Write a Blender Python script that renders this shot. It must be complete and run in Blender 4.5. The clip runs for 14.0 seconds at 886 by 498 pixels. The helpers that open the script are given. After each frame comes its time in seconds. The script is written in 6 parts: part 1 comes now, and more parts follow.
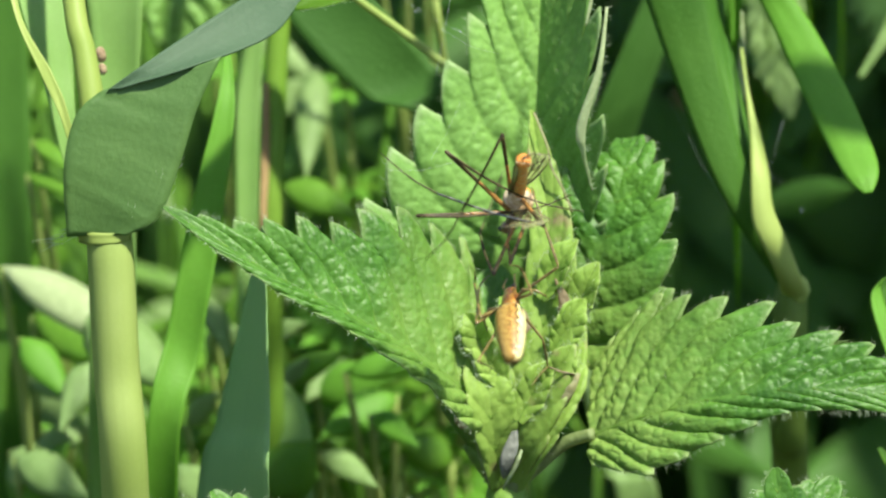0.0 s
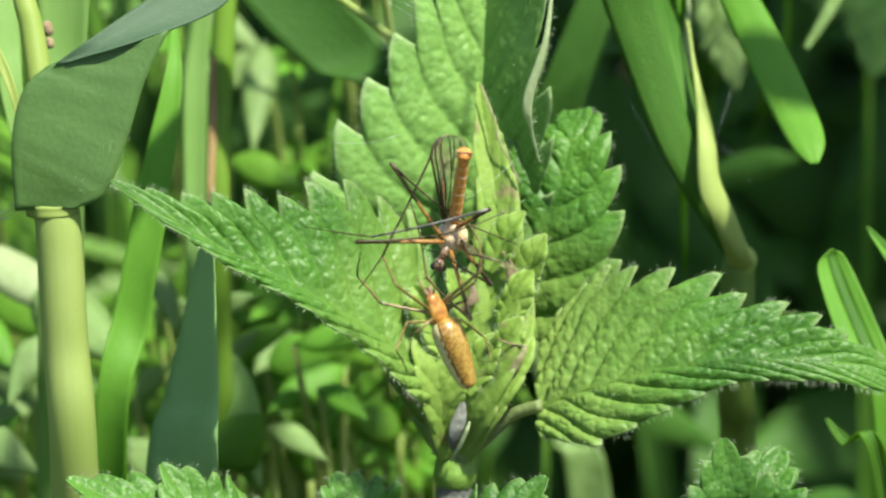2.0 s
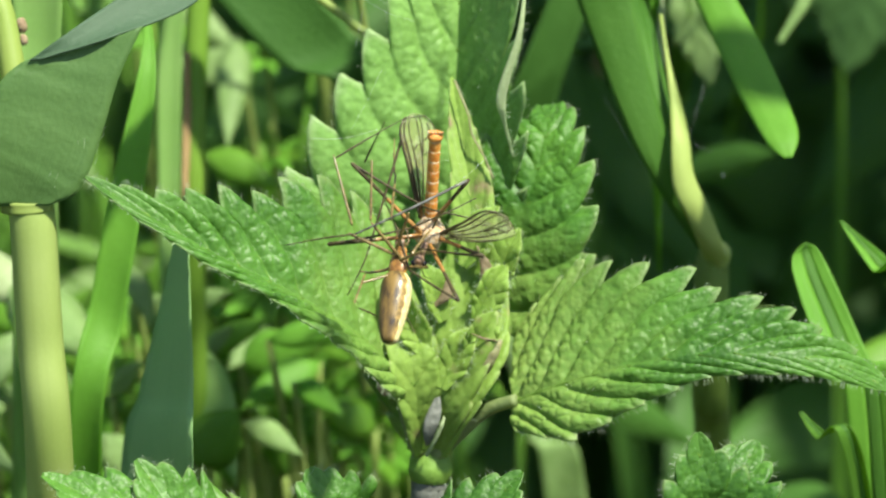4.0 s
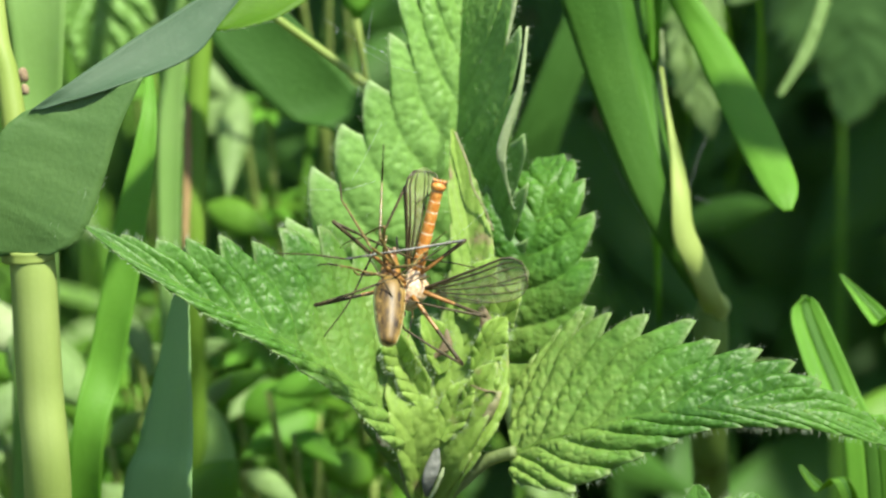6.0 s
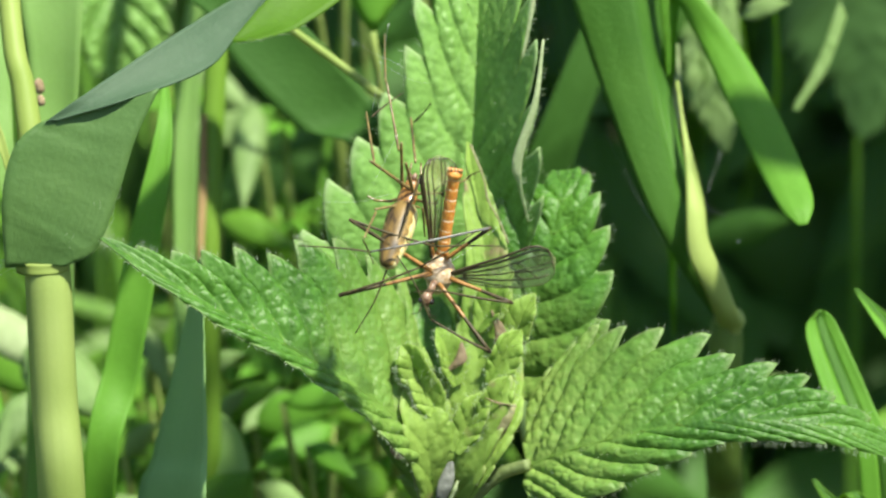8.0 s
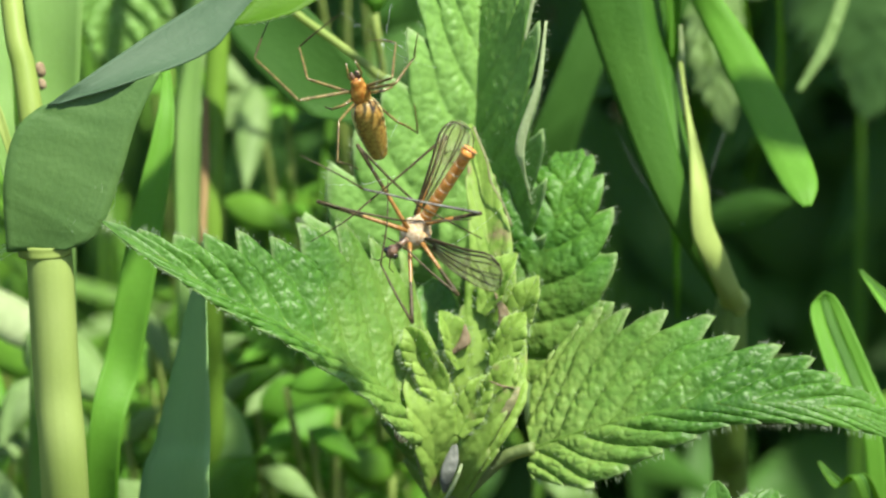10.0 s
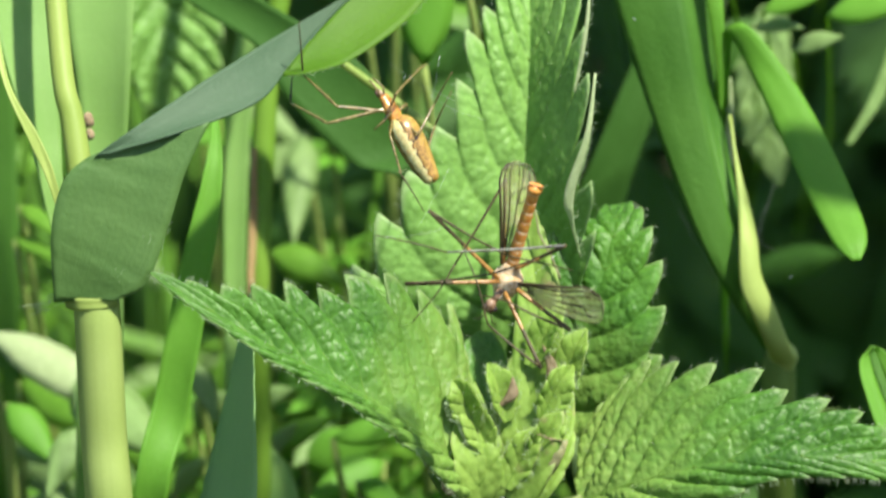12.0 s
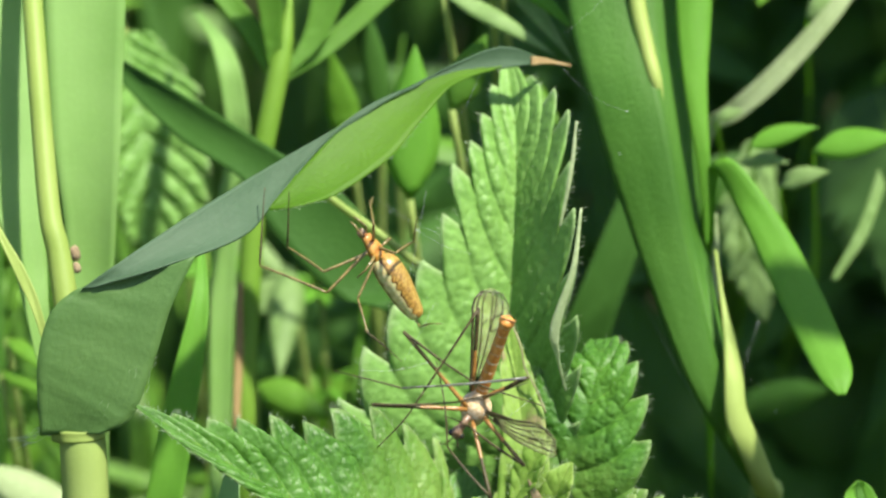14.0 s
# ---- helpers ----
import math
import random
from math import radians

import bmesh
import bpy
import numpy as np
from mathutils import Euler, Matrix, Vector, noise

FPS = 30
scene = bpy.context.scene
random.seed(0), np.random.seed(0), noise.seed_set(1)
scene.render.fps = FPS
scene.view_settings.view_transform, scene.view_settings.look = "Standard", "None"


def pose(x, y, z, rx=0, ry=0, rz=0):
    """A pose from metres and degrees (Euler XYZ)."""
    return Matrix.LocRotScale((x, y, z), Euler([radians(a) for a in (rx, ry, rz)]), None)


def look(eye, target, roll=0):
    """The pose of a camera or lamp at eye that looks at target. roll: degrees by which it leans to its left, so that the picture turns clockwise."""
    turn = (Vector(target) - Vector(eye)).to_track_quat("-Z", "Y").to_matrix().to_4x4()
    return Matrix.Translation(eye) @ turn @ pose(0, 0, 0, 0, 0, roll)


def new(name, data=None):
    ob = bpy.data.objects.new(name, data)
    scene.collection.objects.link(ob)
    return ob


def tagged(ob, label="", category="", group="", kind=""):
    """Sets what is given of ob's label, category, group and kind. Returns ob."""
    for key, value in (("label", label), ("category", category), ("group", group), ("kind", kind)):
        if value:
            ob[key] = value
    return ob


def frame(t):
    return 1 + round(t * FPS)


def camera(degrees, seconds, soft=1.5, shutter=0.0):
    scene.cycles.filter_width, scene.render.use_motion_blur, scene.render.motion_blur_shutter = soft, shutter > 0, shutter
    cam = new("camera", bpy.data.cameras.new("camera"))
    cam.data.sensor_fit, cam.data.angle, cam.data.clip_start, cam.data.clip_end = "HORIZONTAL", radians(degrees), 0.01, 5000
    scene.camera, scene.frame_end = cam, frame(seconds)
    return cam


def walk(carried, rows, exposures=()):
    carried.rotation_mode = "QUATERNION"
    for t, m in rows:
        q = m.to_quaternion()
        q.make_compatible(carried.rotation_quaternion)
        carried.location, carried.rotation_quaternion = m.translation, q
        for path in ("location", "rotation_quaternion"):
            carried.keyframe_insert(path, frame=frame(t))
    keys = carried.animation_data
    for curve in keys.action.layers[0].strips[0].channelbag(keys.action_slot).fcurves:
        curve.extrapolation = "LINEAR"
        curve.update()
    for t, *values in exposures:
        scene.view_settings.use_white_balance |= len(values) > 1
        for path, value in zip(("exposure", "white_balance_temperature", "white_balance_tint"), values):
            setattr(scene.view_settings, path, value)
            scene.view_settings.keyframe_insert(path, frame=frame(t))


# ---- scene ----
# Everything is laid out in millimetres in the plane of the sighting line: h to the right, v up, d away;
# W() turns such a place into the world.
STAND, TILT, FAR = Vector((0, 0, 0.15)), radians(15), 0.9
AHEAD = Vector((0, math.cos(TILT), -math.sin(TILT)))
UP = Vector((0, math.sin(TILT), math.cos(TILT)))


def W(p):
    return STAND + Vector((1, 0, 0)) * (p[0] * 0.001) + UP * (p[1] * 0.001) + AHEAD * (p[2] * 0.001)


cam = camera(7.0, 14.0, soft=2.2, shutter=0.4)
cam.data.dof.use_dof = True
cam.data.dof.focus_distance = 0.889
cam.data.dof.aperture_fstop = 28.0
EYE = STAND - AHEAD * FAR
# seconds, aim to the right and up in mm, roll in degrees, step back in mm
AIM = [
    (0, 0.00, 0.00, 0.00, 0.0),
    (0.1, -0.80, -0.81, 0.07, 0.1),
    (0.2, -3.59, -4.08, 0.13, 0.2),
    (0.3, -2.94, -3.20, 0.20, 0.3),
    (0.4, -2.78, -4.78, 0.26, 0.4),
    (0.5, -3.44, -4.45, 0.33, 0.5),
    (0.6, -1.25, -4.69, 0.29, -0.0),
    (0.7, -0.73, -0.07, 0.25, -0.5),
    (0.8, -0.08, 6.19, 0.20, -1.0),
    (0.9, -1.65, 3.43, 0.11, -0.2),
    (1, -3.23, 2.93, 0.02, 0.6),
    (1.1, -2.96, 2.18, 0.02, 0.7),
    (1.2, -0.56, 5.27, 0.02, 0.8),
    (1.3, 2.11, 5.34, 0.02, 0.9),
    (1.4, 3.45, 4.42, 0.02, 1.0),
    (1.5, 7.97, 5.83, 0.01, 1.1),
    (1.6, 8.80, 2.36, -0.01, 1.3),
    (1.7, 10.08, 2.13, -0.04, 1.4),
    (1.8, 8.11, -0.98, -0.07, 1.6),
    (1.9, 6.28, -4.94, -0.09, 1.7),
    (2, 6.52, -3.45, -0.12, 1.8),
    (2.1, 6.14, -6.23, -0.13, 1.9),
    (4.3, 10.35, -2.87, -0.23, 2.8),
    (4.5, 11.23, -0.87, -0.13, 3.0),
    (4.7, 11.06, -1.48, -0.14, 3.1),
    (4.9, 10.58, -1.49, -0.15, 3.3),
    (5, 10.27, -1.20, -0.16, 3.4),
    (5.2, 11.08, -0.14, -0.14, 3.5),
    (5.4, 10.18, 1.64, -0.12, 3.5),
    (5.5, 9.98, 2.78, -0.11, 3.6),
    (5.7, 10.04, 1.26, -0.07, 3.6),
    (5.9, 9.55, 1.50, -0.03, 3.7),
    (6, 9.77, 2.35, -0.01, 3.7),
    (6.2, 9.34, 1.17, -0.00, 3.6),
    (6.4, 10.25, 4.55, 0.00, 3.5),
    (6.5, 10.35, 4.51, 0.00, 3.5),
    (6.7, 8.67, 3.63, -0.00, 4.3),
    (6.9, 10.54, 3.20, -0.01, 5.0),
    (7, 11.68, 3.49, -0.01, 5.4),
    (7.2, 14.02, 1.67, -0.08, 4.2),
    (7.4, 10.64, 1.98, -0.14, 2.9),
    (7.5, 7.45, 1.58, -0.17, 2.3),
    (7.7, 8.13, 3.93, 0.16, 3.9),
    (9.8, 7.45, 3.06, 0.30, 1.0),
    (9.9, 7.46, 1.29, 0.15, 0.9),
    (10, 7.49, 1.77, -0.00, 0.7),
    (10.2, 6.89, 3.46, 0.03, -0.5),
    (10.3, 7.00, 8.45, 0.05, -1.2),
    (10.4, 4.94, 8.60, 0.07, -1.8),
    (10.5, 3.96, 13.10, 0.08, -2.4),
    (10.6, 3.43, 12.38, 0.08, -2.6),
    (10.7, 4.40, 13.50, 0.07, -2.7),
    (10.9, 3.90, 11.88, 0.06, -3.0),
    (11, 2.63, 12.13, 0.06, -3.1),
    (11.2, 0.01, 11.31, 0.05, -2.3),
    (11.4, 1.38, 11.23, 0.03, -1.4),
    (11.5, 1.70, 10.37, 0.02, -1.0),
    (11.7, 2.10, 6.43, 0.08, -1.1),
    (11.9, 2.44, 6.53, 0.13, -1.2),
    (12, 1.50, 8.24, 0.15, -1.2),
    (12.2, 2.22, 11.08, 0.11, -1.4),
    (12.4, 2.21, 12.11, 0.08, -1.5),
    (12.5, 2.54, 12.31, 0.06, -1.6),
    (12.7, 2.43, 13.62, 0.03, -1.5),
    (12.9, 2.08, 23.35, 0.01, -1.5),
    (13, 0.37, 24.67, -0.00, -1.5),
    (13.1, 0.95, 23.43, 0.03, -1.5),
    (13.2, 1.78, 23.24, 0.06, -1.5),
    (13.3, 2.61, 25.16, 0.10, -1.5),
    (13.5, 1.73, 27.66, 0.16, -1.4),
    (13.7, 2.86, 26.23, 0.22, -0.9),
    (13.9, 3.71, 25.58, 0.27, -0.4),
    (14, 3.21, 24.90, 0.30, -0.2),
]
walk(cam, [(t, look(EYE - AHEAD * (back * 0.001), W((h, v, 0)), roll)) for t, h, v, roll, back in AIM])

# ---------------------------------------------------------------- light
SUN = (Vector((1, 0, 0)) * 0.34 + UP * 0.74 - AHEAD * 0.58).normalized()
world = bpy.data.worlds.new("sky")
scene.world = world
world.use_nodes = True
sky = world.node_tree.nodes.new("ShaderNodeTexSky")
sky.sky_type, sky.sun_disc = "NISHITA", False
sky.sun_elevation = math.asin(SUN.z)
sky.sun_rotation = math.atan2(SUN.x, SUN.y)
background = world.node_tree.nodes["Background"]
world.node_tree.links.new(sky.outputs[0], background.inputs[0])
background.inputs[1].default_value = 0.1
sun = new("sun", bpy.data.lights.new("sun", "SUN"))
sun.data.energy, sun.data.angle, sun.data.color = 4.9, radians(2.6), (0.98, 0.96, 0.81)
sun.matrix_world = look(STAND + SUN * 3, STAND)
scene.view_settings.exposure = 1.0


# ---------------------------------------------------------------- materials
def shader(name, rough=0.5, spec=0.5, metal=0.0):
    m = bpy.data.materials.new(name)
    m.use_nodes = True
    n = m.node_tree.nodes
    b = n["Principled BSDF"]
    b.inputs["Roughness"].default_value = rough
    b.inputs["Specular IOR Level"].default_value = spec
    b.inputs["Metallic"].default_value = metal
    return m, n, m.node_tree.links, b


def mixed(n, l, a, b, fac, kind="MIX"):
    x = n.new("ShaderNodeMix")
    x.data_type, x.blend_type = "RGBA", kind
    for sock, v in ((x.inputs[0], fac), (x.inputs[6], a), (x.inputs[7], b)):
        if isinstance(v, (int, float)):
            sock.default_value = v
        elif isinstance(v, tuple):
            sock.default_value = (*v, 1)
        else:
            l.new(v, sock)
    return x.outputs[2]


def ranged(n, l, v, lo, hi, a=0.0, b=1.0):
    r = n.new("ShaderNodeMapRange")
    l.new(v, r.inputs[0])
    for i, x in enumerate((lo, hi, a, b)):
        r.inputs[i + 1].default_value = x
    return r.outputs[0]


def grain(n, l, scale, detail=3.0, stretch=None, kind="noise", coord="Object"):
    c = n.new("ShaderNodeTexCoord")
    out = c.outputs[coord]
    if stretch:
        mp = n.new("ShaderNodeMapping")
        mp.inputs["Scale"].default_value = stretch
        l.new(out, mp.inputs[0])
        out = mp.outputs[0]
    t = n.new("ShaderNodeTexNoise" if kind == "noise" else "ShaderNodeTexVoronoi")
    t.inputs["Scale"].default_value = scale
    if kind == "noise":
        t.inputs["Detail"].default_value = detail
    l.new(out, t.inputs["Vector"])
    return t.outputs[0]


def bumped(n, l, b, height, strength, distance):
    k = n.new("ShaderNodeBump")
    k.inputs["Strength"].default_value, k.inputs["Distance"].default_value = strength, distance
    l.new(height, k.inputs["Height"])
    l.new(k.outputs[0], b.inputs["Normal"])
    return k.outputs[0]


def foliage(name, dark, light, glow, through_light=0.35, rough=0.45, spec=0.5, lines=0.0, puckers=0.0, tan=None, ribs=0.6, young=None, relief=1.0, margin=None, speck=0.55):
    """A leaf skin: two tones, fine relief, and light that comes through it. margin: colour of its thin downy rim."""
    m, n, l, b = shader(name, rough, spec)
    big = ranged(n, l, grain(n, l, 60, 3), 0.35, 0.65)
    col = mixed(n, l, dark, light, big)
    fine = grain(n, l, 1500, 2)
    col = mixed(n, l, col, tuple(min(1, x * 1.35) for x in light), ranged(n, l, fine, 0.5, 0.75, 0, speck))
    info = n.new("ShaderNodeObjectInfo")
    col = mixed(n, l, col, tuple(x * 0.6 for x in dark), ranged(n, l, info.outputs["Random"], 0, 1, 0, 0.3))
    if young:
        c = n.new("ShaderNodeTexCoord")
        xyz = n.new("ShaderNodeSeparateXYZ")
        l.new(c.outputs["UV"], xyz.inputs[0])
        jitter = n.new("ShaderNodeMath")
        jitter.operation = "MULTIPLY_ADD"
        l.new(grain(n, l, 180, 3), jitter.inputs[0])
        jitter.inputs[1].default_value = 0.3
        l.new(xyz.outputs[0], jitter.inputs[2])
        col = mixed(n, l, col, young, ranged(n, l, jitter.outputs[0], 0.15, 0.58, 0.8, 0.0))
    if margin:
        c = n.new("ShaderNodeTexCoord")
        xyz = n.new("ShaderNodeSeparateXYZ")
        l.new(c.outputs["UV"], xyz.inputs[0])
        off = n.new("ShaderNodeMath")
        off.operation = "SUBTRACT"
        l.new(xyz.outputs[1], off.inputs[0])
        off.inputs[1].default_value = 0.5
        far = n.new("ShaderNodeMath")
        far.operation = "ABSOLUTE"
        l.new(off.outputs[0], far.inputs[0])
        col = mixed(n, l, col, margin, ranged(n, l, far.outputs[0], 0.468, 0.497, 0.0, 0.4))
    if tan:
        spots = ranged(n, l, grain(n, l, 220, 4), 0.62, 0.72)
        col = mixed(n, l, col, tan, spots)
    height = fine
    if lines:
        uv = grain(n, l, lines, 1, (0.02, 1, 1), coord="UV")
        col = mixed(n, l, col, tuple(x * 0.72 for x in dark), ranged(n, l, uv, 0.5, 0.7, 0, ribs))
        height = mixed(n, l, fine, uv, 0.75 if ribs > 0.3 else 0.3)
    if puckers:
        cells = grain(n, l, puckers, kind="cells")
        col = mixed(n, l, col, tuple(min(1, x * 1.3 + 0.01) for x in light), ranged(n, l, cells, 0.45, 0.8, 0, 0.25))
        height = mixed(n, l, grain(n, l, puckers * 0.7, 2), ranged(n, l, cells, 0.0, 0.75, 1.0, 0.0), 0.5)
    l.new(col, b.inputs["Base Color"])
    normal = bumped(n, l, b, height, 0.6 * relief, 0.0004 if puckers else 0.0002)
    t = n.new("ShaderNodeBsdfTranslucent")
    l.new(mixed(n, l, col, glow, 0.7), t.inputs[0])
    l.new(normal, t.inputs["Normal"])
    mx = n.new("ShaderNodeMixShader")
    mx.inputs[0].default_value = through_light
    l.new(b.outputs[0], mx.inputs[1])
    l.new(t.outputs[0], mx.inputs[2])
    l.new(mx.outputs[0], n["Material Output"].inputs[0])
    return m


def skin(name, a, b_, scale=2500.0, rough=0.4, spec=0.5, bump=0.3, sss=0.0, coat=0.0, stretch=None):
    m, n, l, b = shader(name, rough, spec)
    g = grain(n, l, scale, 3, stretch)
    l.new(mixed(n, l, a, b_, ranged(n, l, g, 0.38, 0.62)), b.inputs["Base Color"])
    bumped(n, l, b, g, bump, 0.0001)
    b.inputs["Coat Weight"].default_value = coat
    if sss:
        b.inputs["Subsurface Weight"].default_value = sss
        b.inputs["Subsurface Scale"].default_value = 0.0006
    return m


NETTLE = foliage("nettle_leaf_skin", (0.04, 0.13, 0.014), (0.105, 0.255, 0.034), (0.28, 0.56, 0.045), 0.34, 0.46, 0.38, puckers=1300, young=(0.3, 0.43, 0.1), relief=0.7, margin=(0.34, 0.4, 0.2))
NETTLE_PALE = foliage("pale_nettle_skin", (0.125, 0.265, 0.05), (0.215, 0.395, 0.095), (0.38, 0.66, 0.1), 0.3, 0.5, 0.35, puckers=1100, relief=0.5, margin=(0.42, 0.48, 0.3))
NETTLE_YOUNG = foliage("young_nettle_skin", (0.2, 0.34, 0.055), (0.31, 0.45, 0.095), (0.45, 0.66, 0.1), 0.42, 0.5, 0.3, puckers=900, tan=(0.3, 0.22, 0.13), relief=0.6, margin=(0.42, 0.4, 0.24))
VEIN = foliage("vein_skin", (0.16, 0.3, 0.045), (0.22, 0.38, 0.07), (0.45, 0.6, 0.08), 0.25, 0.5, 0.3)
PETIOLE = foliage("leaf_stalk_skin", (0.19, 0.26, 0.09), (0.27, 0.33, 0.14), (0.5, 0.55, 0.15), 0.3, 0.55, 0.3)
VEIN_FINE = foliage("fine_vein_skin", (0.1, 0.21, 0.025), (0.15, 0.28, 0.04), (0.4, 0.6, 0.06), 0.3, 0.5, 0.3)
REED = foliage("reed_blade_skin", (0.074, 0.155, 0.04), (0.1, 0.19, 0.052), (0.24, 0.5, 0.05), 0.25, 0.5, 0.3, lines=90, ribs=0.22, speck=0.3)
GLAUCOUS = foliage("bloomed_blade_skin", (0.05, 0.1, 0.05), (0.068, 0.125, 0.065), (0.2, 0.38, 0.08), 0.15, 0.58, 0.3, lines=90, ribs=0.2, speck=0.25)
STEEL = foliage("steel_green_blade_skin", (0.24, 0.42, 0.15), (0.28, 0.47, 0.175), (0.28, 0.45, 0.1), 0.15, 0.75, 0.15, lines=90, ribs=0.15, relief=0.2, speck=0.15)
REED_BRIGHT = foliage("bright_blade_skin", (0.125, 0.32, 0.03), (0.18, 0.41, 0.05), (0.38, 0.72, 0.03), 0.45, 0.55, 0.3, lines=60, ribs=0.15, relief=0.5, speck=0.25)
REED_MID = foliage("mid_green_blade_skin", (0.06, 0.17, 0.02), (0.09, 0.225, 0.03), (0.2, 0.46, 0.025), 0.36, 0.55, 0.3, lines=60, ribs=0.22, speck=0.25)
REED_LIGHT = foliage("light_blade_skin", (0.1, 0.24, 0.028), (0.15, 0.32, 0.045), (0.42, 0.68, 0.03), 0.5, 0.55, 0.3, lines=60, ribs=0.22, speck=0.25)
REED_YELLOW = foliage("yellow_green_blade_skin", (0.095, 0.215, 0.014), (0.135, 0.28, 0.022), (0.4, 0.64, 0.012), 0.5, 0.55, 0.3, lines=60, ribs=0.22, speck=0.25)
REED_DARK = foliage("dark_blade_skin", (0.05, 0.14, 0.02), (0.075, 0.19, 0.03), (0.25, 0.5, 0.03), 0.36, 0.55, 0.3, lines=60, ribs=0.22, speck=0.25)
# Blade green darkened and less translucent, so its colour stands in for shade.
BLADE_SHADE = foliage("shade_blade_skin", (0.034, 0.1, 0.015), (0.048, 0.128, 0.021), (0.15, 0.32, 0.025), 0.14, 0.65, 0.15, lines=60, ribs=0.2, speck=0.25)
STALK = foliage("stalk_skin", (0.26, 0.36, 0.08), (0.36, 0.46, 0.14), (0.55, 0.62, 0.15), 0.25, 0.5, 0.3, lines=26, ribs=0.12, relief=0.25, speck=0.12)
STALK_YELLOW = foliage("yellow_stalk_skin", (0.29, 0.4, 0.085), (0.41, 0.5, 0.14), (0.55, 0.65, 0.16), 0.3, 0.5, 0.3, lines=26, ribs=0.12, relief=0.25, speck=0.12)
REED_PALE = foliage("pale_blade_skin", (0.22, 0.4, 0.1), (0.295, 0.485, 0.15), (0.46, 0.7, 0.17), 0.4, 0.55, 0.3, lines=60, ribs=0.15, relief=0.3, speck=0.2)
STALK_GREEN = foliage("green_stalk_skin", (0.15, 0.3, 0.03), (0.22, 0.38, 0.052), (0.4, 0.6, 0.05), 0.3, 0.5, 0.3, lines=26, ribs=0.15, relief=0.25, speck=0.15)
STALK_DIM = foliage("dim_stalk_skin", (0.12, 0.2, 0.034), (0.165, 0.26, 0.05), (0.3, 0.42, 0.05), 0.2, 0.55, 0.3, lines=26, ribs=0.15, relief=0.25, speck=0.15)
# Smooth leaf green, darkened to carry the shade over the far nettle.
SHADE_LEAF = foliage("shaded_leaf_skin", (0.045, 0.11, 0.026), (0.058, 0.13, 0.032), (0.14, 0.28, 0.03), 0.14, 0.6, 0.25, relief=0.3, speck=0.15)
SHEATH = foliage("pale_sheath_skin", (0.37, 0.48, 0.12), (0.47, 0.58, 0.18), (0.6, 0.7, 0.2), 0.3, 0.55, 0.3, lines=26, ribs=0.15, relief=0.25, speck=0.15)
DRY = foliage("dry_sheath_skin", (0.42, 0.28, 0.12), (0.55, 0.4, 0.19), (0.6, 0.45, 0.18), 0.25, 0.6, 0.3, lines=40)
RIM = foliage("pale_rim_skin", (0.33, 0.42, 0.2), (0.46, 0.54, 0.31), (0.7, 0.8, 0.45), 0.35, 0.6, 0.3)
PALE = foliage("pale_leaf_skin", (0.18, 0.3, 0.09), (0.27, 0.4, 0.15), (0.5, 0.68, 0.2), 0.4, 0.55, 0.3, puckers=400)
HERB = foliage("herb_leaf_skin", (0.088, 0.225, 0.017), (0.155, 0.325, 0.031), (0.4, 0.66, 0.038), 0.42, 0.5, 0.35, puckers=400)
PURPLE = foliage("purple_stem_skin", (0.11, 0.13, 0.1), (0.19, 0.19, 0.17), (0.3, 0.35, 0.1), 0.1, 0.5, 0.3)
STIPULE = foliage("stipule_skin", (0.28, 0.29, 0.12), (0.42, 0.38, 0.24), (0.6, 0.55, 0.25), 0.4, 0.5, 0.3, puckers=900)
BRACT = foliage("bract_skin", (0.2, 0.16, 0.08), (0.34, 0.26, 0.17), (0.5, 0.4, 0.2), 0.35, 0.5, 0.3, puckers=900)
BUD = skin("bud_skin", (0.2, 0.14, 0.08), (0.3, 0.23, 0.14), 1500, 0.7, 0.3)
HAIR = foliage("hair_skin", (0.45, 0.55, 0.35), (0.55, 0.65, 0.45), (0.7, 0.8, 0.5), 0.4, 0.4)
# Soil colour set near black to stand in for the shade under the plants.
SOIL_SHADED = skin("soil", (0.016, 0.018, 0.007), (0.034, 0.036, 0.014), 30, 0.95, 0.1, 0.8)
SILK = skin("silk", (0.75, 0.78, 0.8), (0.85, 0.87, 0.88), 4000, 0.25, 0.8)

# ---------------------------------------------------------------- building helpers
BASE = {}


def thing(name, base, label, category, group="", kind=""):
    """An Empty at the foot of a thing; its parts are laid out in the world and hung under it."""
    ob = new(name)
    ob.empty_display_size = 0.01
    ob.location = W(base)
    BASE[ob.name] = W(base)
    return tagged(ob, label, category, group, kind)


def part(name, bm, material, parent, label=""):
    """One mesh under a thing or a part."""
    base = BASE.get(parent.name)
    if base is not None:
        bmesh.ops.translate(bm, verts=bm.verts, vec=-base)
    me = bpy.data.meshes.new(name)
    for f in bm.faces:
        f.smooth = True
    bm.to_mesh(me)
    bm.free()
    for mat in material if isinstance(material, (list, tuple)) else (material,):
        me.materials.append(mat)
    ob = new(name, me)
    ob.parent = parent
    if base is not None:
        BASE[ob.name] = base
    return tagged(ob, label)


def spline(pts, n):
    """n points along a smooth line through pts."""
    pts = [Vector(p) for p in pts]
    if len(pts) == 2:
        return [pts[0].lerp(pts[1], i / (n - 1)) for i in range(n)]
    p = [2 * pts[0] - pts[1], *pts, 2 * pts[-1] - pts[-2]]
    out = []
    for i in range(n):
        x = i / (n - 1) * (len(pts) - 1)
        k = min(int(x), len(pts) - 2)
        t = x - k
        a, b, c, d = p[k:k + 4]
        out.append(0.5 * (2 * b + (c - a) * t + (2 * a - 5 * b + 4 * c - d) * t * t + (3 * b - a - 3 * c + d) * t ** 3))
    return out


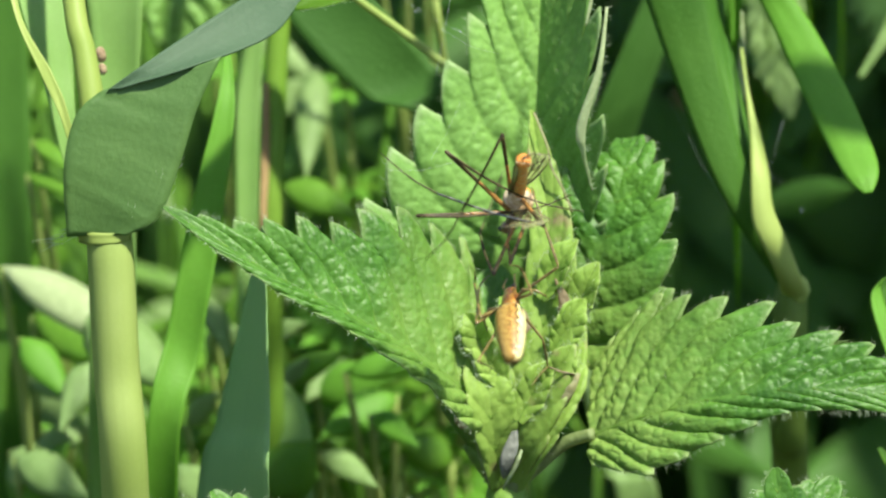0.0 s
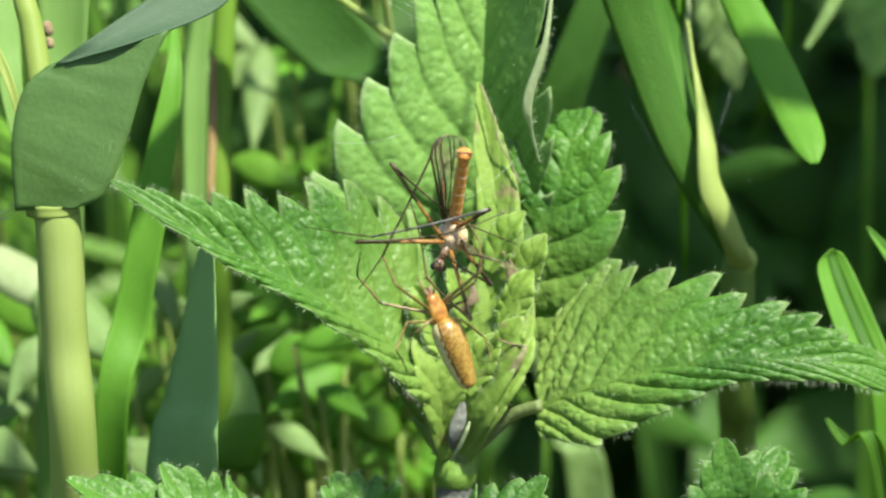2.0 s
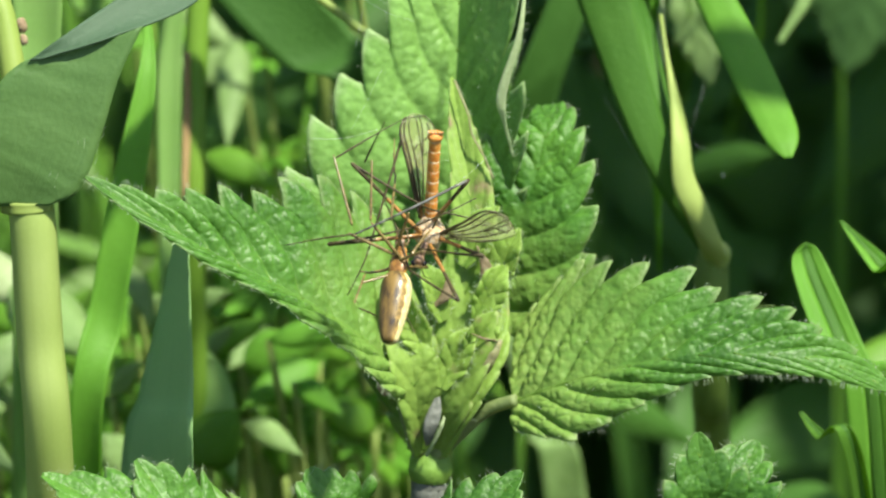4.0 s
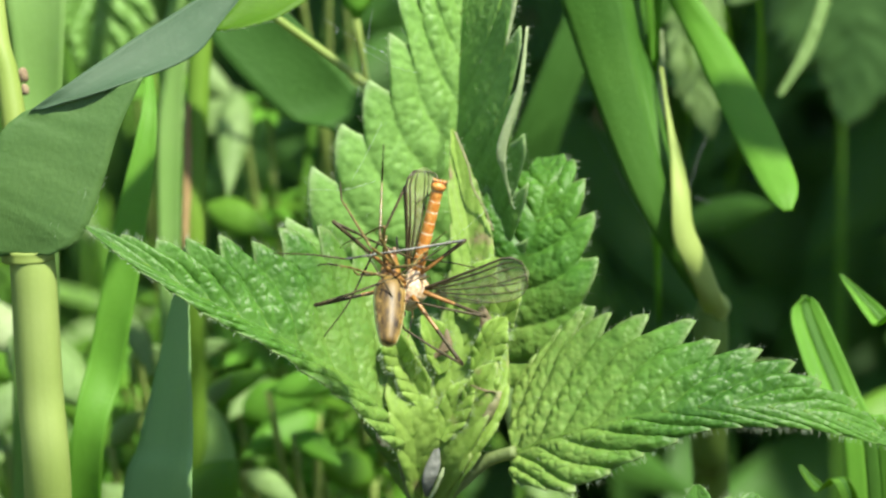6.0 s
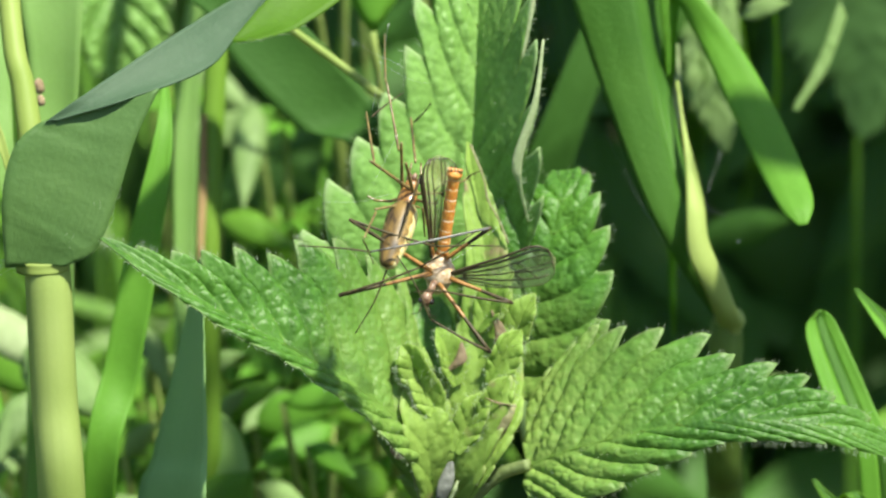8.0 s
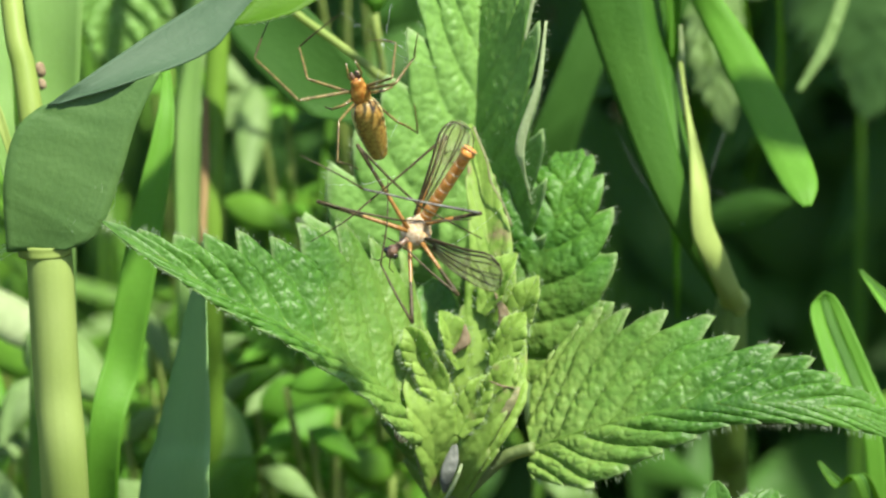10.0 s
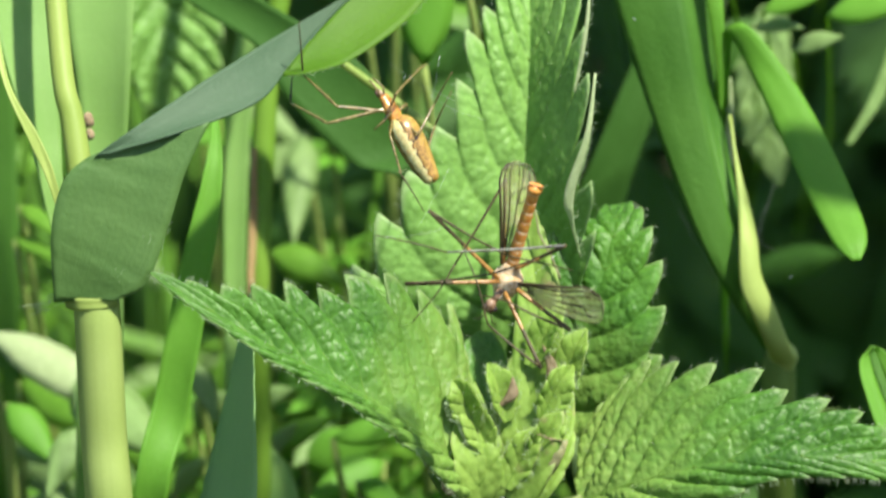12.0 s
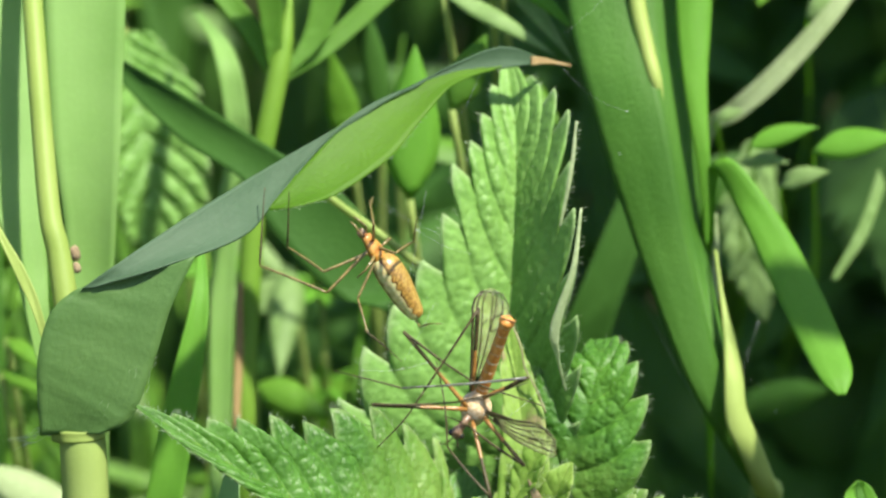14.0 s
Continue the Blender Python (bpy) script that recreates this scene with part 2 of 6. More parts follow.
def lerp_list(values, x):
    """The value at x in 0..1 along a list of even steps."""
    f = x * (len(values) - 1)
    k = min(int(f), len(values) - 2)
    return values[k] + (values[k + 1] - values[k]) * (f - k)


def tube(bm, pts, radii, sides=8, cap=True):
    """A tube along world points; radii in metres, spread evenly along it."""
    rings, up = [], None
    uv = bm.loops.layers.uv.verify()
    for i, p in enumerate(pts):
        tan = (pts[min(i + 1, len(pts) - 1)] - pts[max(i - 1, 0)]).normalized()
        if up is None:
            up = tan.orthogonal().normalized()
        up = (up - tan * up.dot(tan)).normalized()
        side = tan.cross(up)
        r = lerp_list(radii, i / (len(pts) - 1))
        rings.append([bm.verts.new(p + (up * math.cos(a) + side * math.sin(a)) * r)
                      for a in (k * math.tau / sides for k in range(sides))])
    for i in range(len(rings) - 1):
        for k in range(sides):
            f = bm.faces.new((rings[i][k], rings[i][(k + 1) % sides], rings[i + 1][(k + 1) % sides], rings[i + 1][k]))
            for lo, (x, y) in zip(f.loops, ((i, k), (i, k + 1), (i + 1, k + 1), (i + 1, k))):
                lo[uv].uv = (x / len(rings), y / sides)
    if cap:
        bm.faces.new(rings[0][::-1])
        bm.faces.new(rings[-1])
    return bm


def stem(pts, radii, n=24, sides=12):
    """A round stem; pts and radii in mm."""
    return tube(bmesh.new(), [W(p) for p in spline(pts, n)], [r * 0.001 for r in radii], sides)


def sheet(bm, grid, thick, close=True):
    """A thin solid from a grid of world points."""
    rows, cols = len(grid), len(grid[0])
    uv = bm.loops.layers.uv.verify()
    nor = []
    for i in range(rows):
        line = []
        for k in range(cols):
            a = grid[min(i + 1, rows - 1)][k] - grid[max(i - 1, 0)][k]
            b = grid[i][min(k + 1, cols - 1)] - grid[i][max(k - 1, 0)]
            c = a.cross(b)
            line.append(c.normalized() if c.length > 1e-14 else Vector((0, 0, 1)))
        nor.append(line)
    top = [[bm.verts.new(grid[i][k] + nor[i][k] * thick / 2) for k in range(cols)] for i in range(rows)]
    low = [[bm.verts.new(grid[i][k] - nor[i][k] * thick / 2) for k in range(cols)] for i in range(rows)]

    def face(vs, us):
        f = bm.faces.new(vs)
        for lo, u in zip(f.loops, us):
            lo[uv].uv = u
    for i in range(rows - 1):
        for k in range(cols - 1):
            us = [(x / (rows - 1), y / (cols - 1)) for x, y in ((i, k), (i + 1, k), (i + 1, k + 1), (i, k + 1))]
            face((top[i][k], top[i + 1][k], top[i + 1][k + 1], top[i][k + 1]), us)
            face((low[i][k], low[i][k + 1], low[i + 1][k + 1], low[i + 1][k]), [us[0], us[3], us[2], us[1]])
    for i in range(rows - 1):
        for k in (0, cols - 1):
            vs = (top[i][k], low[i][k], low[i + 1][k], top[i + 1][k])
            u = (i / rows, k / (cols - 1))
            face(vs if k == 0 else vs[::-1], [u] * 4)
    for i in (0, rows - 1):
        for k in range(cols - 1):
            vs = (top[i][k], top[i][k + 1], low[i][k + 1], low[i][k])
            face(vs if i == 0 else vs[::-1], [(i / rows, k / cols)] * 4)
    return bm


def ribbon(edge_a, edge_b, bulge=0.0, thick=0.16, n=40, cols=9, ridge=0.0, bm=None):
    """A grass blade between two edges (mm), bulging by so much along its normal, with a ridge at the midrib."""
    a, b = spline(edge_a, n), spline(edge_b, n)
    grid = []
    for i in range(n):
        pa, pb = W(a[i]), W(b[i])
        tan = W(a[min(i + 1, n - 1)]) - W(a[max(i - 1, 0)])
        nor = tan.cross(pb - pa)
        nor = nor.normalized() if nor.length > 1e-14 else Vector((0, 0, 1))
        w = (pb - pa).length * 1000
        line = []
        for k in range(cols):
            x = k / (cols - 1)
            lift = bulge * 4 * x * (1 - x) * min(1, w / 4) + (ridge if k == cols // 2 else 0)
            wave = 0.12 * noise.noise(Vector((i * 0.35, x * 2, w)))
            line.append(pa.lerp(pb, x) + nor * ((lift + wave) * 0.001))
        grid.append(line)
    return sheet(bm or bmesh.new(), grid, thick * 0.001)


def nettle_leaf(spine, facing, profile_l, profile_r, tilt_l, tilt_r, teeth, depth=(2.2, 2.2), pillow=1.7, rows=240, cols=18, seed=0, slant=0.2):
    """A toothed, quilted leaf along a spine from base to tip (mm). facing: direction of its upper side (h, v, d).
    profiles: half widths; tilts: degrees by which each half is folded up. Veins lie in grooves, the panels between them are puckered."""
    line = spline(spine, rows)
    face = Vector(facing).normalized()
    long = sum((q - p).length for p, q in zip(line, line[1:]))
    grid = []
    mid = []
    for i in range(rows):
        s = i / (rows - 1)
        tan = (line[min(i + 1, rows - 1)] - line[max(i - 1, 0)]).normalized()
        nor = (face - tan * face.dot(tan)).normalized()
        side = nor.cross(tan)
        row = []
        for k in range(-cols, cols + 1):
            x = abs(k) / cols
            half, tilt, way = (profile_l, tilt_l, -1) if k < 0 else (profile_r, tilt_r, 1)
            wobble = 0.12 * noise.noise(Vector((s * 9, way * 3.1, seed)))
            phase = teeth * (s + 0.09 * wobble - slant * x)
            saw = phase - math.floor(phase)
            tooth = math.sin(math.pi / 2 * saw / 0.8) ** 0.75 if saw < 0.8 else (1 - (saw - 0.8) / 0.2) ** 1.5
            size = lerp_list(half, s)
            grow = min(1.0, size / 6.5) * depth[0 if k < 0 else 1] * (0.85 + 0.5 * noise.noise(Vector((math.floor(phase), way * 5.7, seed))))
            out = size * x + grow * (tooth - 0.45) * x ** 4
            ang = radians(lerp_list(tilt, s) if isinstance(tilt, (list, tuple)) else tilt)
            rise = math.sin(ang) * out
            out *= math.cos(ang)
            ph2 = teeth * (s - slant * x)
            swell = abs(math.sin(math.pi * ph2)) ** 0.5
            u, w = s * long, way * x * size
            near, *_ = noise.voronoi(Vector((u / 1.75 + 0.3 * noise.noise(Vector((u * 0.5, w * 0.5, seed))), w / 1.5, seed * 2.7)))
            dome = 1 - (1 - min(1.0, (near[1] - near[0]) * 1.3)) ** 2
            room = min(1.0, x * size / 1.5) * min(1.0, size / 5)
            up = pillow * (0.8 * swell + 0.34 * dome * (0.4 + 0.6 * swell) - 0.6) * room * (1 - 0.25 * x)
            up += 0.4 * noise.noise(Vector((s * 7, x * way * 2.5, seed + 4.2))) * room
            up -= 0.5 * max(0.0, x - 0.86) / 0.14 * room
            row.append(W(line[i] + side * (way * out) + nor * (rise + up) + tan * (grow * 1.0 * tooth * x ** 4)))
        grid.append(row)
        mid.append(W(line[i] - nor * 0.12))
    return sheet(bmesh.new(), grid, 0.00022), grid, mid


def hairs(grid, count, length, seed, edges=True):
    """Fine bristles on a leaf's rim and face, in one mesh."""
    rnd = random.Random(seed)
    bm = bmesh.new()
    for _ in range(count):
        i = rnd.randrange(4, len(grid) - 3)
        k = rnd.choice((0, len(grid[0]) - 1)) if edges and rnd.random() < 0.65 else rnd.randrange(1, len(grid[0]) - 1)
        p = grid[i][k]
        c = grid[i][len(grid[0]) // 2]
        a = grid[i + 1][k] - grid[i - 1][k]
        b = grid[i][min(k + 1, len(grid[0]) - 1)] - grid[i][max(k - 1, 0)]
        nor = a.cross(b).normalized()
        out = (p - c).normalized() if (p - c).length > 1e-6 else nor
        rim = k in (0, len(grid[0]) - 1)
        way = (out * (1.0 if rim else 0.1) + nor * rnd.uniform(-0.5, 0.5) * (1 if rim else 3)
               + a.normalized() * rnd.uniform(-0.3, 0.6)).normalized()
        tip = p + way * length * 0.001 * rnd.uniform(0.5, 1.2)
        tube(bm, [p, p.lerp(tip, 0.5), tip], [0.000024, 0.000016, 0.000008], 3, False)
    return bm


def side_veins(grid, teeth, slant=0.2):
    """Lines along the grooves from the midrib out, one for each tooth and side."""
    rows, mid = len(grid), len(grid[0]) // 2
    for way in (-1, 1):
        for n in range(-int(teeth * slant), teeth):
            pts = []
            for q in range(13):
                x = q / 14
                s = (n + teeth * slant * x) / teeth
                if 0.01 < s < 0.97:
                    f = s * (rows - 1)
                    i, k = int(f), mid + way * round(x * mid)
                    pts.append(grid[i][k].lerp(grid[min(i + 1, rows - 1)][k], f - i))
            if len(pts) > 3 and (pts[0] - pts[-1]).length > 0.002:
                yield pts


def leaf_part(parent, name, spine, facing, pl, pr, tl, tr, teeth, material=None, seed=0, label="", depth=2.2, pillow=1.7, bristles=240, cols=18):
    depth = depth if isinstance(depth, tuple) else (depth, depth)
    bm, grid, mid = nettle_leaf(spine, facing, pl, pr, tl, tr, teeth, depth, pillow, 260 if cols > 20 else 120, cols, seed)
    ob = part(name, bm, material or NETTLE, parent, label)
    part("midrib", tube(bmesh.new(), mid[:-2:3], [0.0003, 0.00022, 0.0001], 8), VEIN_FINE, ob, "paler raised midrib")
    if bristles:
        for pts in side_veins(grid, teeth):
            part("side_vein", tube(bmesh.new(), pts, [0.00016, 0.00012, 0.00006], 5), VEIN_FINE, ob)
        tagged(part("bristle", hairs(grid, bristles, 0.85, seed), HAIR, ob, "fine pale stinging hairs"), kind="stuff")
    return ob


def ball_at(p, r):
    """A lumpy bud at a place (mm)."""
    bm = bmesh.new()
    bmesh.ops.create_icosphere(bm, subdivisions=2, radius=r * 0.001)
    for v in bm.verts:
        v.co *= 1 + 0.3 * noise.noise(v.co * 1500)
        v.co.z *= 1.3
        v.co += W(p)
    return bm


def fringe(edge, count, seed):
    """Fine hairs standing out along an edge (mm)."""
    rnd = random.Random(seed)
    line = spline(edge, 60)
    bm = bmesh.new()
    for _ in range(count):
        a = line[rnd.randrange(60)]
        b = a + Vector((rnd.uniform(0.2, 0.8), rnd.uniform(-0.3, 0.5), rnd.uniform(-0.3, 0.2)))
        tube(bm, [W(a), W(b)], [0.00003, 0.00001], 3, False)
    return bm


def scattered(places, count, seed):
    """Short fine hairs lying on a surface near the places."""
    rnd = random.Random(seed)
    bm = bmesh.new()
    for _ in range(count):
        k = rnd.randrange(len(places) - 1)
        a = Vector(places[k]).lerp(Vector(places[k + 1]), rnd.random()) + Vector((rnd.uniform(-1.2, 0.6), rnd.uniform(-1, 1), -0.4))
        b = a + Vector((rnd.uniform(-0.2, 0.6), rnd.uniform(0.3, 1.2), rnd.uniform(-0.4, 0.1)))
        tube(bm, [W(a), W(b)], [0.00003, 0.00001], 3, False)
    return bm


def tufts(places, count, seed):
    rnd = random.Random(seed)
    bm = bmesh.new()
    for _ in range(count):
        a = Vector(rnd.choice(places)) + Vector((rnd.uniform(-1, 1), rnd.uniform(-0.5, 0.5), 0))
        b = a + Vector((rnd.uniform(-3.5, 0.5), rnd.uniform(-1.6, 0.4), rnd.uniform(-1, 1)))
        tube(bm, [W(a), W(a.lerp(b, 0.5) + Vector((0, 0.2, 0))), W(b)], [0.00006, 0.00004, 0.00001], 3, False)
    return bm


# ---------------------------------------------------------------- ground
def ground():
    bm = bmesh.new()
    xs = [-60, -20, -6, -2, -1, -0.5, -0.2, 0, 0.2, 0.5, 1, 2, 6, 20, 60]
    ys = [-60, -20, -6, -2, -1, -0.5, 0, 0.2, 0.3, 0.4, 0.6, 0.8, 1.1, 1.6, 3, 8, 20, 60]
    rows = []
    for y in ys:
        rows.append([bm.verts.new((x, y, 0.42 * max(0, min(1, (y - 0.3) / 0.9)) + 0.012 * noise.noise(Vector((x * 2, y * 2, 0))))) for x in xs])
    for i in range(len(ys) - 1):
        for k in range(len(xs) - 1):
            bm.faces.new((rows[i][k], rows[i][k + 1], rows[i + 1][k + 1], rows[i + 1][k]))
    me = bpy.data.meshes.new("ground")
    for f in bm.faces:
        f.smooth = True
    bm.to_mesh(me)
    bm.free()
    me.materials.append(SOIL_SHADED)
    tagged(new("ground", me), "soil bank under dense plants, shade put into its dark colour", "ground", kind="structure")


ground()


# ---------------------------------------------------------------- nettle
def nettle():
    t = thing("nettle", (7.9, -105.9, 30), "fresh green stinging nettle with toothed hairy leaves", "plant")
    part("stem", stem([(8.5, -232, 105), (7.9, -77.7, 40), (7.8, -39.9, 16), (7.9, -34.1, 13), (8, -32, 12.5)], [2.6, 2.4, 2.3, 2.3, 2.2], 40), PURPLE, t, "grey-purple ribbed stem")
    part("node", stem([(7.9, -33.5, 12.6), (8, -32.1, 12.4), (8, -30.4, 12.5), (8.1, -28.1, 13)], [2.3, 2.9, 2.6, 1.3], 20), VEIN, t, "swollen yellow-green joint of the stem")
    leaf_part(t, "leaf", [(4.7, -19.9, 6), (-1, -14.7, 0), (-9.3, -9.3, -6), (-17.7, -4.9, -9), (-25.6, -0.3, -10), (-34.5, 5.1, -9)],
              (0.1, 0.6, -0.8), [4, 6, 5.6, 5, 4, 2.5, 0.2], [9, 17, 15.5, 10, 5.6, 2.4, 0.2], [5, 24, 34, 36, 30], [10, 14, 18, 20], 11, seed=1,
              label="broad toothed leaf in full sun", depth=(0.8, 3.6), pillow=1.1, bristles=620, cols=44)
    leaf_part(t, "leaf", [(18.4, -23.4, 6), (25.7, -20.6, 0), (36, -18, -5), (46.4, -17.2, -7), (56.9, -18.4, -6), (67, -22.7, -2)],
              (-0.05, 0.6, -0.8), [11, 15, 12.5, 8, 5.4, 2.8, 0.2], [4, 7.5, 5, 2.7, 2.4, 1.8, 0.2], [15, 12, 10], [-10, -30, -20], 12, seed=2,
              label="broad toothed leaf in full sun", depth=(3.4, 1.2), pillow=1.1, bristles=620, cols=44)
    leaf_part(t, "leaf", [(10.2, -5.7, 24), (11.1, 4.4, 21), (11.9, 17.3, 20), (12.4, 30.2, 20), (12.5, 40.4, 22), (11.3, 49.8, 26)],
              (0.1, 0.25, -1), [20, 21, 15.5, 9.2, 6.3, 3.4, 0.2], [7, 11.5, 14.5, 14, 10.5, 5, 0.2], [12, 16, 20], [32, 54, 66, 66, 54, 25], 11, NETTLE_PALE, seed=3, pillow=1.0,
              label="long toothed leaf folded along its midrib", depth=(3.6, 4.2), bristles=420, cols=36)
    for edge_a, edge_b in (([(20.3, 30.2, 2), (19.1, 22.6, 2), (16.6, 15.2, 4), (17.4, 11.7, 6), (18.6, 7.4, 8)], [(20.5, 30.1, 2), (19.8, 22.6, 2), (17.9, 15.4, 4), (17.9, 11.5, 6), (18.8, 7.5, 8)]),
                           ([(19.7, 41.1, 3), (18.9, 34.7, 3), (17.7, 27.8, 4)], [(19.9, 41, 3), (19.4, 34.7, 3), (18, 28, 4)])):
        rim = part("leaf_rim", ribbon(edge_a, edge_b, 0.35, 0.2, 30, 5), RIM, t, "pale hairy curled leaf rim")
        tagged(part("bristle", fringe(edge_b, 60, 4) if len(edge_b) > 3 else fringe(edge_b, 36, 6), HAIR, rim), kind="stuff")
    leaf_part(t, "leaf", [(14.4, -12.1, 16), (18.3, -4.2, 13), (21.2, 3.6, 12), (23, 10.6, 13), (23.6, 14, 17)],
              (-0.5, 0.2, -1), [4, 8, 8, 6.5, 4.5, 1.5], [11, 11.5, 9, 5.6, 3.4, 1.5], [15, 15], [0, -12], 7, seed=4,
              label="half-turned toothed leaf with curled rim", depth=2.4, pillow=1.0, bristles=300, cols=30)
    leaf_part(t, "leaf", [(8, -30.3, 11), (9.3, -23.3, 6), (11.4, -15.5, 5), (12.9, -7, 6), (13.3, 1.5, 7), (12.3, 10, 9), (11.1, 17.5, 12)],
              (-0.1, 0.3, -1), [1.5, 4.6, 5.2, 3.2, 2.6, 2, 0.2], [1.5, 4, 5.4, 4, 3.2, 2, 0.2], [-12, 5, 25, 40], [10, 20, 20, 20], 9, NETTLE_YOUNG, 5,
              "young yellow-green leaf rising from the shoot", 0.9, 0.5, 70)
    leaf_part(t, "leaf", [(7.2, -29.7, 10), (6.2, -22.5, 5), (5.5, -16.2, 4), (5.1, -8.4, 9)],
              (0.2, 0.4, -1), [1.5, 2.6, 3.2, 0.5], [2, 3.5, 3.4, 0.5], [15, 10], [15, 5], 5, NETTLE_YOUNG, 6, "crumpled young leaf at the shoot", 1.0, 0.6, 40)
    leaf_part(t, "leaf", [(9.3, -29.7, 10), (12.4, -23.2, 5), (15.5, -16.9, 5), (17.5, -9.2, 10)],
              (-0.1, 0.4, -1), [2, 3.2, 3, 0.5], [1.2, 2, 2.4, 0.5], [15, 10], [15, 5], 5, NETTLE_YOUNG, 7, "crumpled young leaf at the shoot", 1.0, 0.6, 40)
    leaf_part(t, "leaf", [(8.2, -29.3, 19), (7.2, -19.9, 15), (6, -10.6, 15), (6.9, -2.1, 18)],
              (0.1, 0.4, -1), [3, 7, 8, 0.6], [3, 8, 8, 0.6], [8, 8], [8, 8], 6, NETTLE, 9, "young leaf behind the shoot tip", 1.6, 0.8, 50)
    edge = [(11.3, 17.1, 9), (12.9, 13, 7), (13.5, 10.1, 6.4), (14.8, 7.7, 6), (16.1, 4.6, 5.6)]
    rim = part("leaf_rim", ribbon(edge, [(h + 0.2, v, d) for h, v, d in edge], 0.1, 0.2, 40, 4), STIPULE, t, "pinkish hairy rim of the young leaf")
    tagged(part("bristle", fringe(edge, 70, 9), HAIR, rim), kind="stuff")
    part("stipule", ribbon([(16.8, -15.4, 4), (14.5, -16.8, 3), (13.3, -19.3, 4), (11, -24, 7)], [(17.1, -15.7, 4), (16.5, -17.5, 3), (15, -20, 4), (11.2, -24.3, 7)], 0.5, 0.15, 24, 7), STIPULE, t, "pale pinkish stipule")
    part("stipule", ribbon([(8.7, -22.6, 5.6), (7.5, -25, 5.1), (7.1, -26.9, 5.3), (7.4, -28.8, 7)], [(9.3, -22.5, 5.6), (9.4, -24.8, 5.1), (8.8, -26.7, 5.3), (7.9, -28.6, 7)], 0.25, 0.15, 24, 9), PURPLE, t, "grey-purple stipule")
    part("stipule", ribbon([(9.7, -25, 5), (9.2, -26.2, 4.9), (8.3, -28.2, 5.9), (7.4, -30, 7.6)], [(9.9, -25.2, 5), (9.6, -26.4, 4.9), (8.7, -28.4, 5.9), (7.6, -30.2, 7.6)], 0.2, 0.15, 20, 5), RIM, t, "white streak along the stem")
    rnd = random.Random(61)
    for h, v, d, way, size, tone in ((9.4, -21.6, 5, (0.5, 1), 9, NETTLE_YOUNG), (12.6, -18.6, 4.6, (0.55, 1), 8, NETTLE_YOUNG), (7.6, -17.4, 4.4, (-0.5, 1), 8, NETTLE_YOUNG), (9.6, -13.2, 4.2, (-0.3, 1), 8, NETTLE_YOUNG),
                                     (13.8, -13, 4.2, (0.5, 1), 8, NETTLE_YOUNG), (5.6, -14, 3.6, (-0.4, 1), 7, NETTLE_YOUNG), (12.4, -6.4, 5, (0.5, 1), 9, NETTLE_YOUNG), (16.2, -9.6, 5.6, (0.35, 1), 9, NETTLE_YOUNG)):
        w = Vector((way[0], way[1], rnd.uniform(-0.25, 0.05))).normalized()
        p = Vector((h, v, d))
        leaf_part(t, "leaf", [p, p + w * size * 0.35, p + w * size * 0.7 + Vector((0, 0, -0.4)), p + w * size + Vector((way[0] * 0.8, -0.4, 0.4))], (rnd.uniform(-0.5, 0.5), 0.4, -1),
                  [0.8, 2.3, 2.1, 0.2], [0.8, 2.3, 2.1, 0.2], [25, 35], [25, 35], 5, tone, rnd.randrange(90), "small crumpled young leaf of the shoot", 0.45, 0.8, 160)
    for pts in ([(13.9, -3.6, 3.6), (14.4, -6.4, 3.2), (14.2, -9.6, 3.8)], [(10.2, -7.6, 3.4), (9.4, -9.8, 3), (8.2, -11.4, 3.6)], [(16.2, -15.6, 2.6), (14.6, -15.3, 2.2), (13.2, -14.6, 2.6)]):
        part("bract", ribbon(pts, [(h + 0.15 + 1.3 * (i == 1), v - 0.2, d) for i, (h, v, d) in enumerate(pts)], 0.35, 0.15, 16, 5), BRACT, t, "dull pinkish brown bract")
    part("bract", ribbon([(15.3, -7, 5), (14.8, -9.5, 4), (15, -12.1, 5)], [(15.5, -7.1, 5), (15.7, -9.8, 4), (15.1, -12.1, 5)], 0.3, 0.15, 14, 5), STIPULE, t, "dull pinkish bract")
    part("bud", ball_at((2.5, -20.9, 4), 1.15), BUD, t, "brown dry bud")
    part("petiole", stem([(8.6, -30.1, 11), (11.8, -27.2, 9), (15.3, -24.3, 7), (18.8, -23.1, 5)], [1.1, 0.85, 0.8]), PETIOLE, t, "pale green hairy leaf stalk")
    part("petiole", stem([(6.8, -29.8, 11), (5.2, -25.5, 9), (4.3, -21.2, 7), (4.5, -19.1, 5)], [1.1, 0.8, 0.75]), PETIOLE, t, "pale green hairy leaf stalk")


nettle()


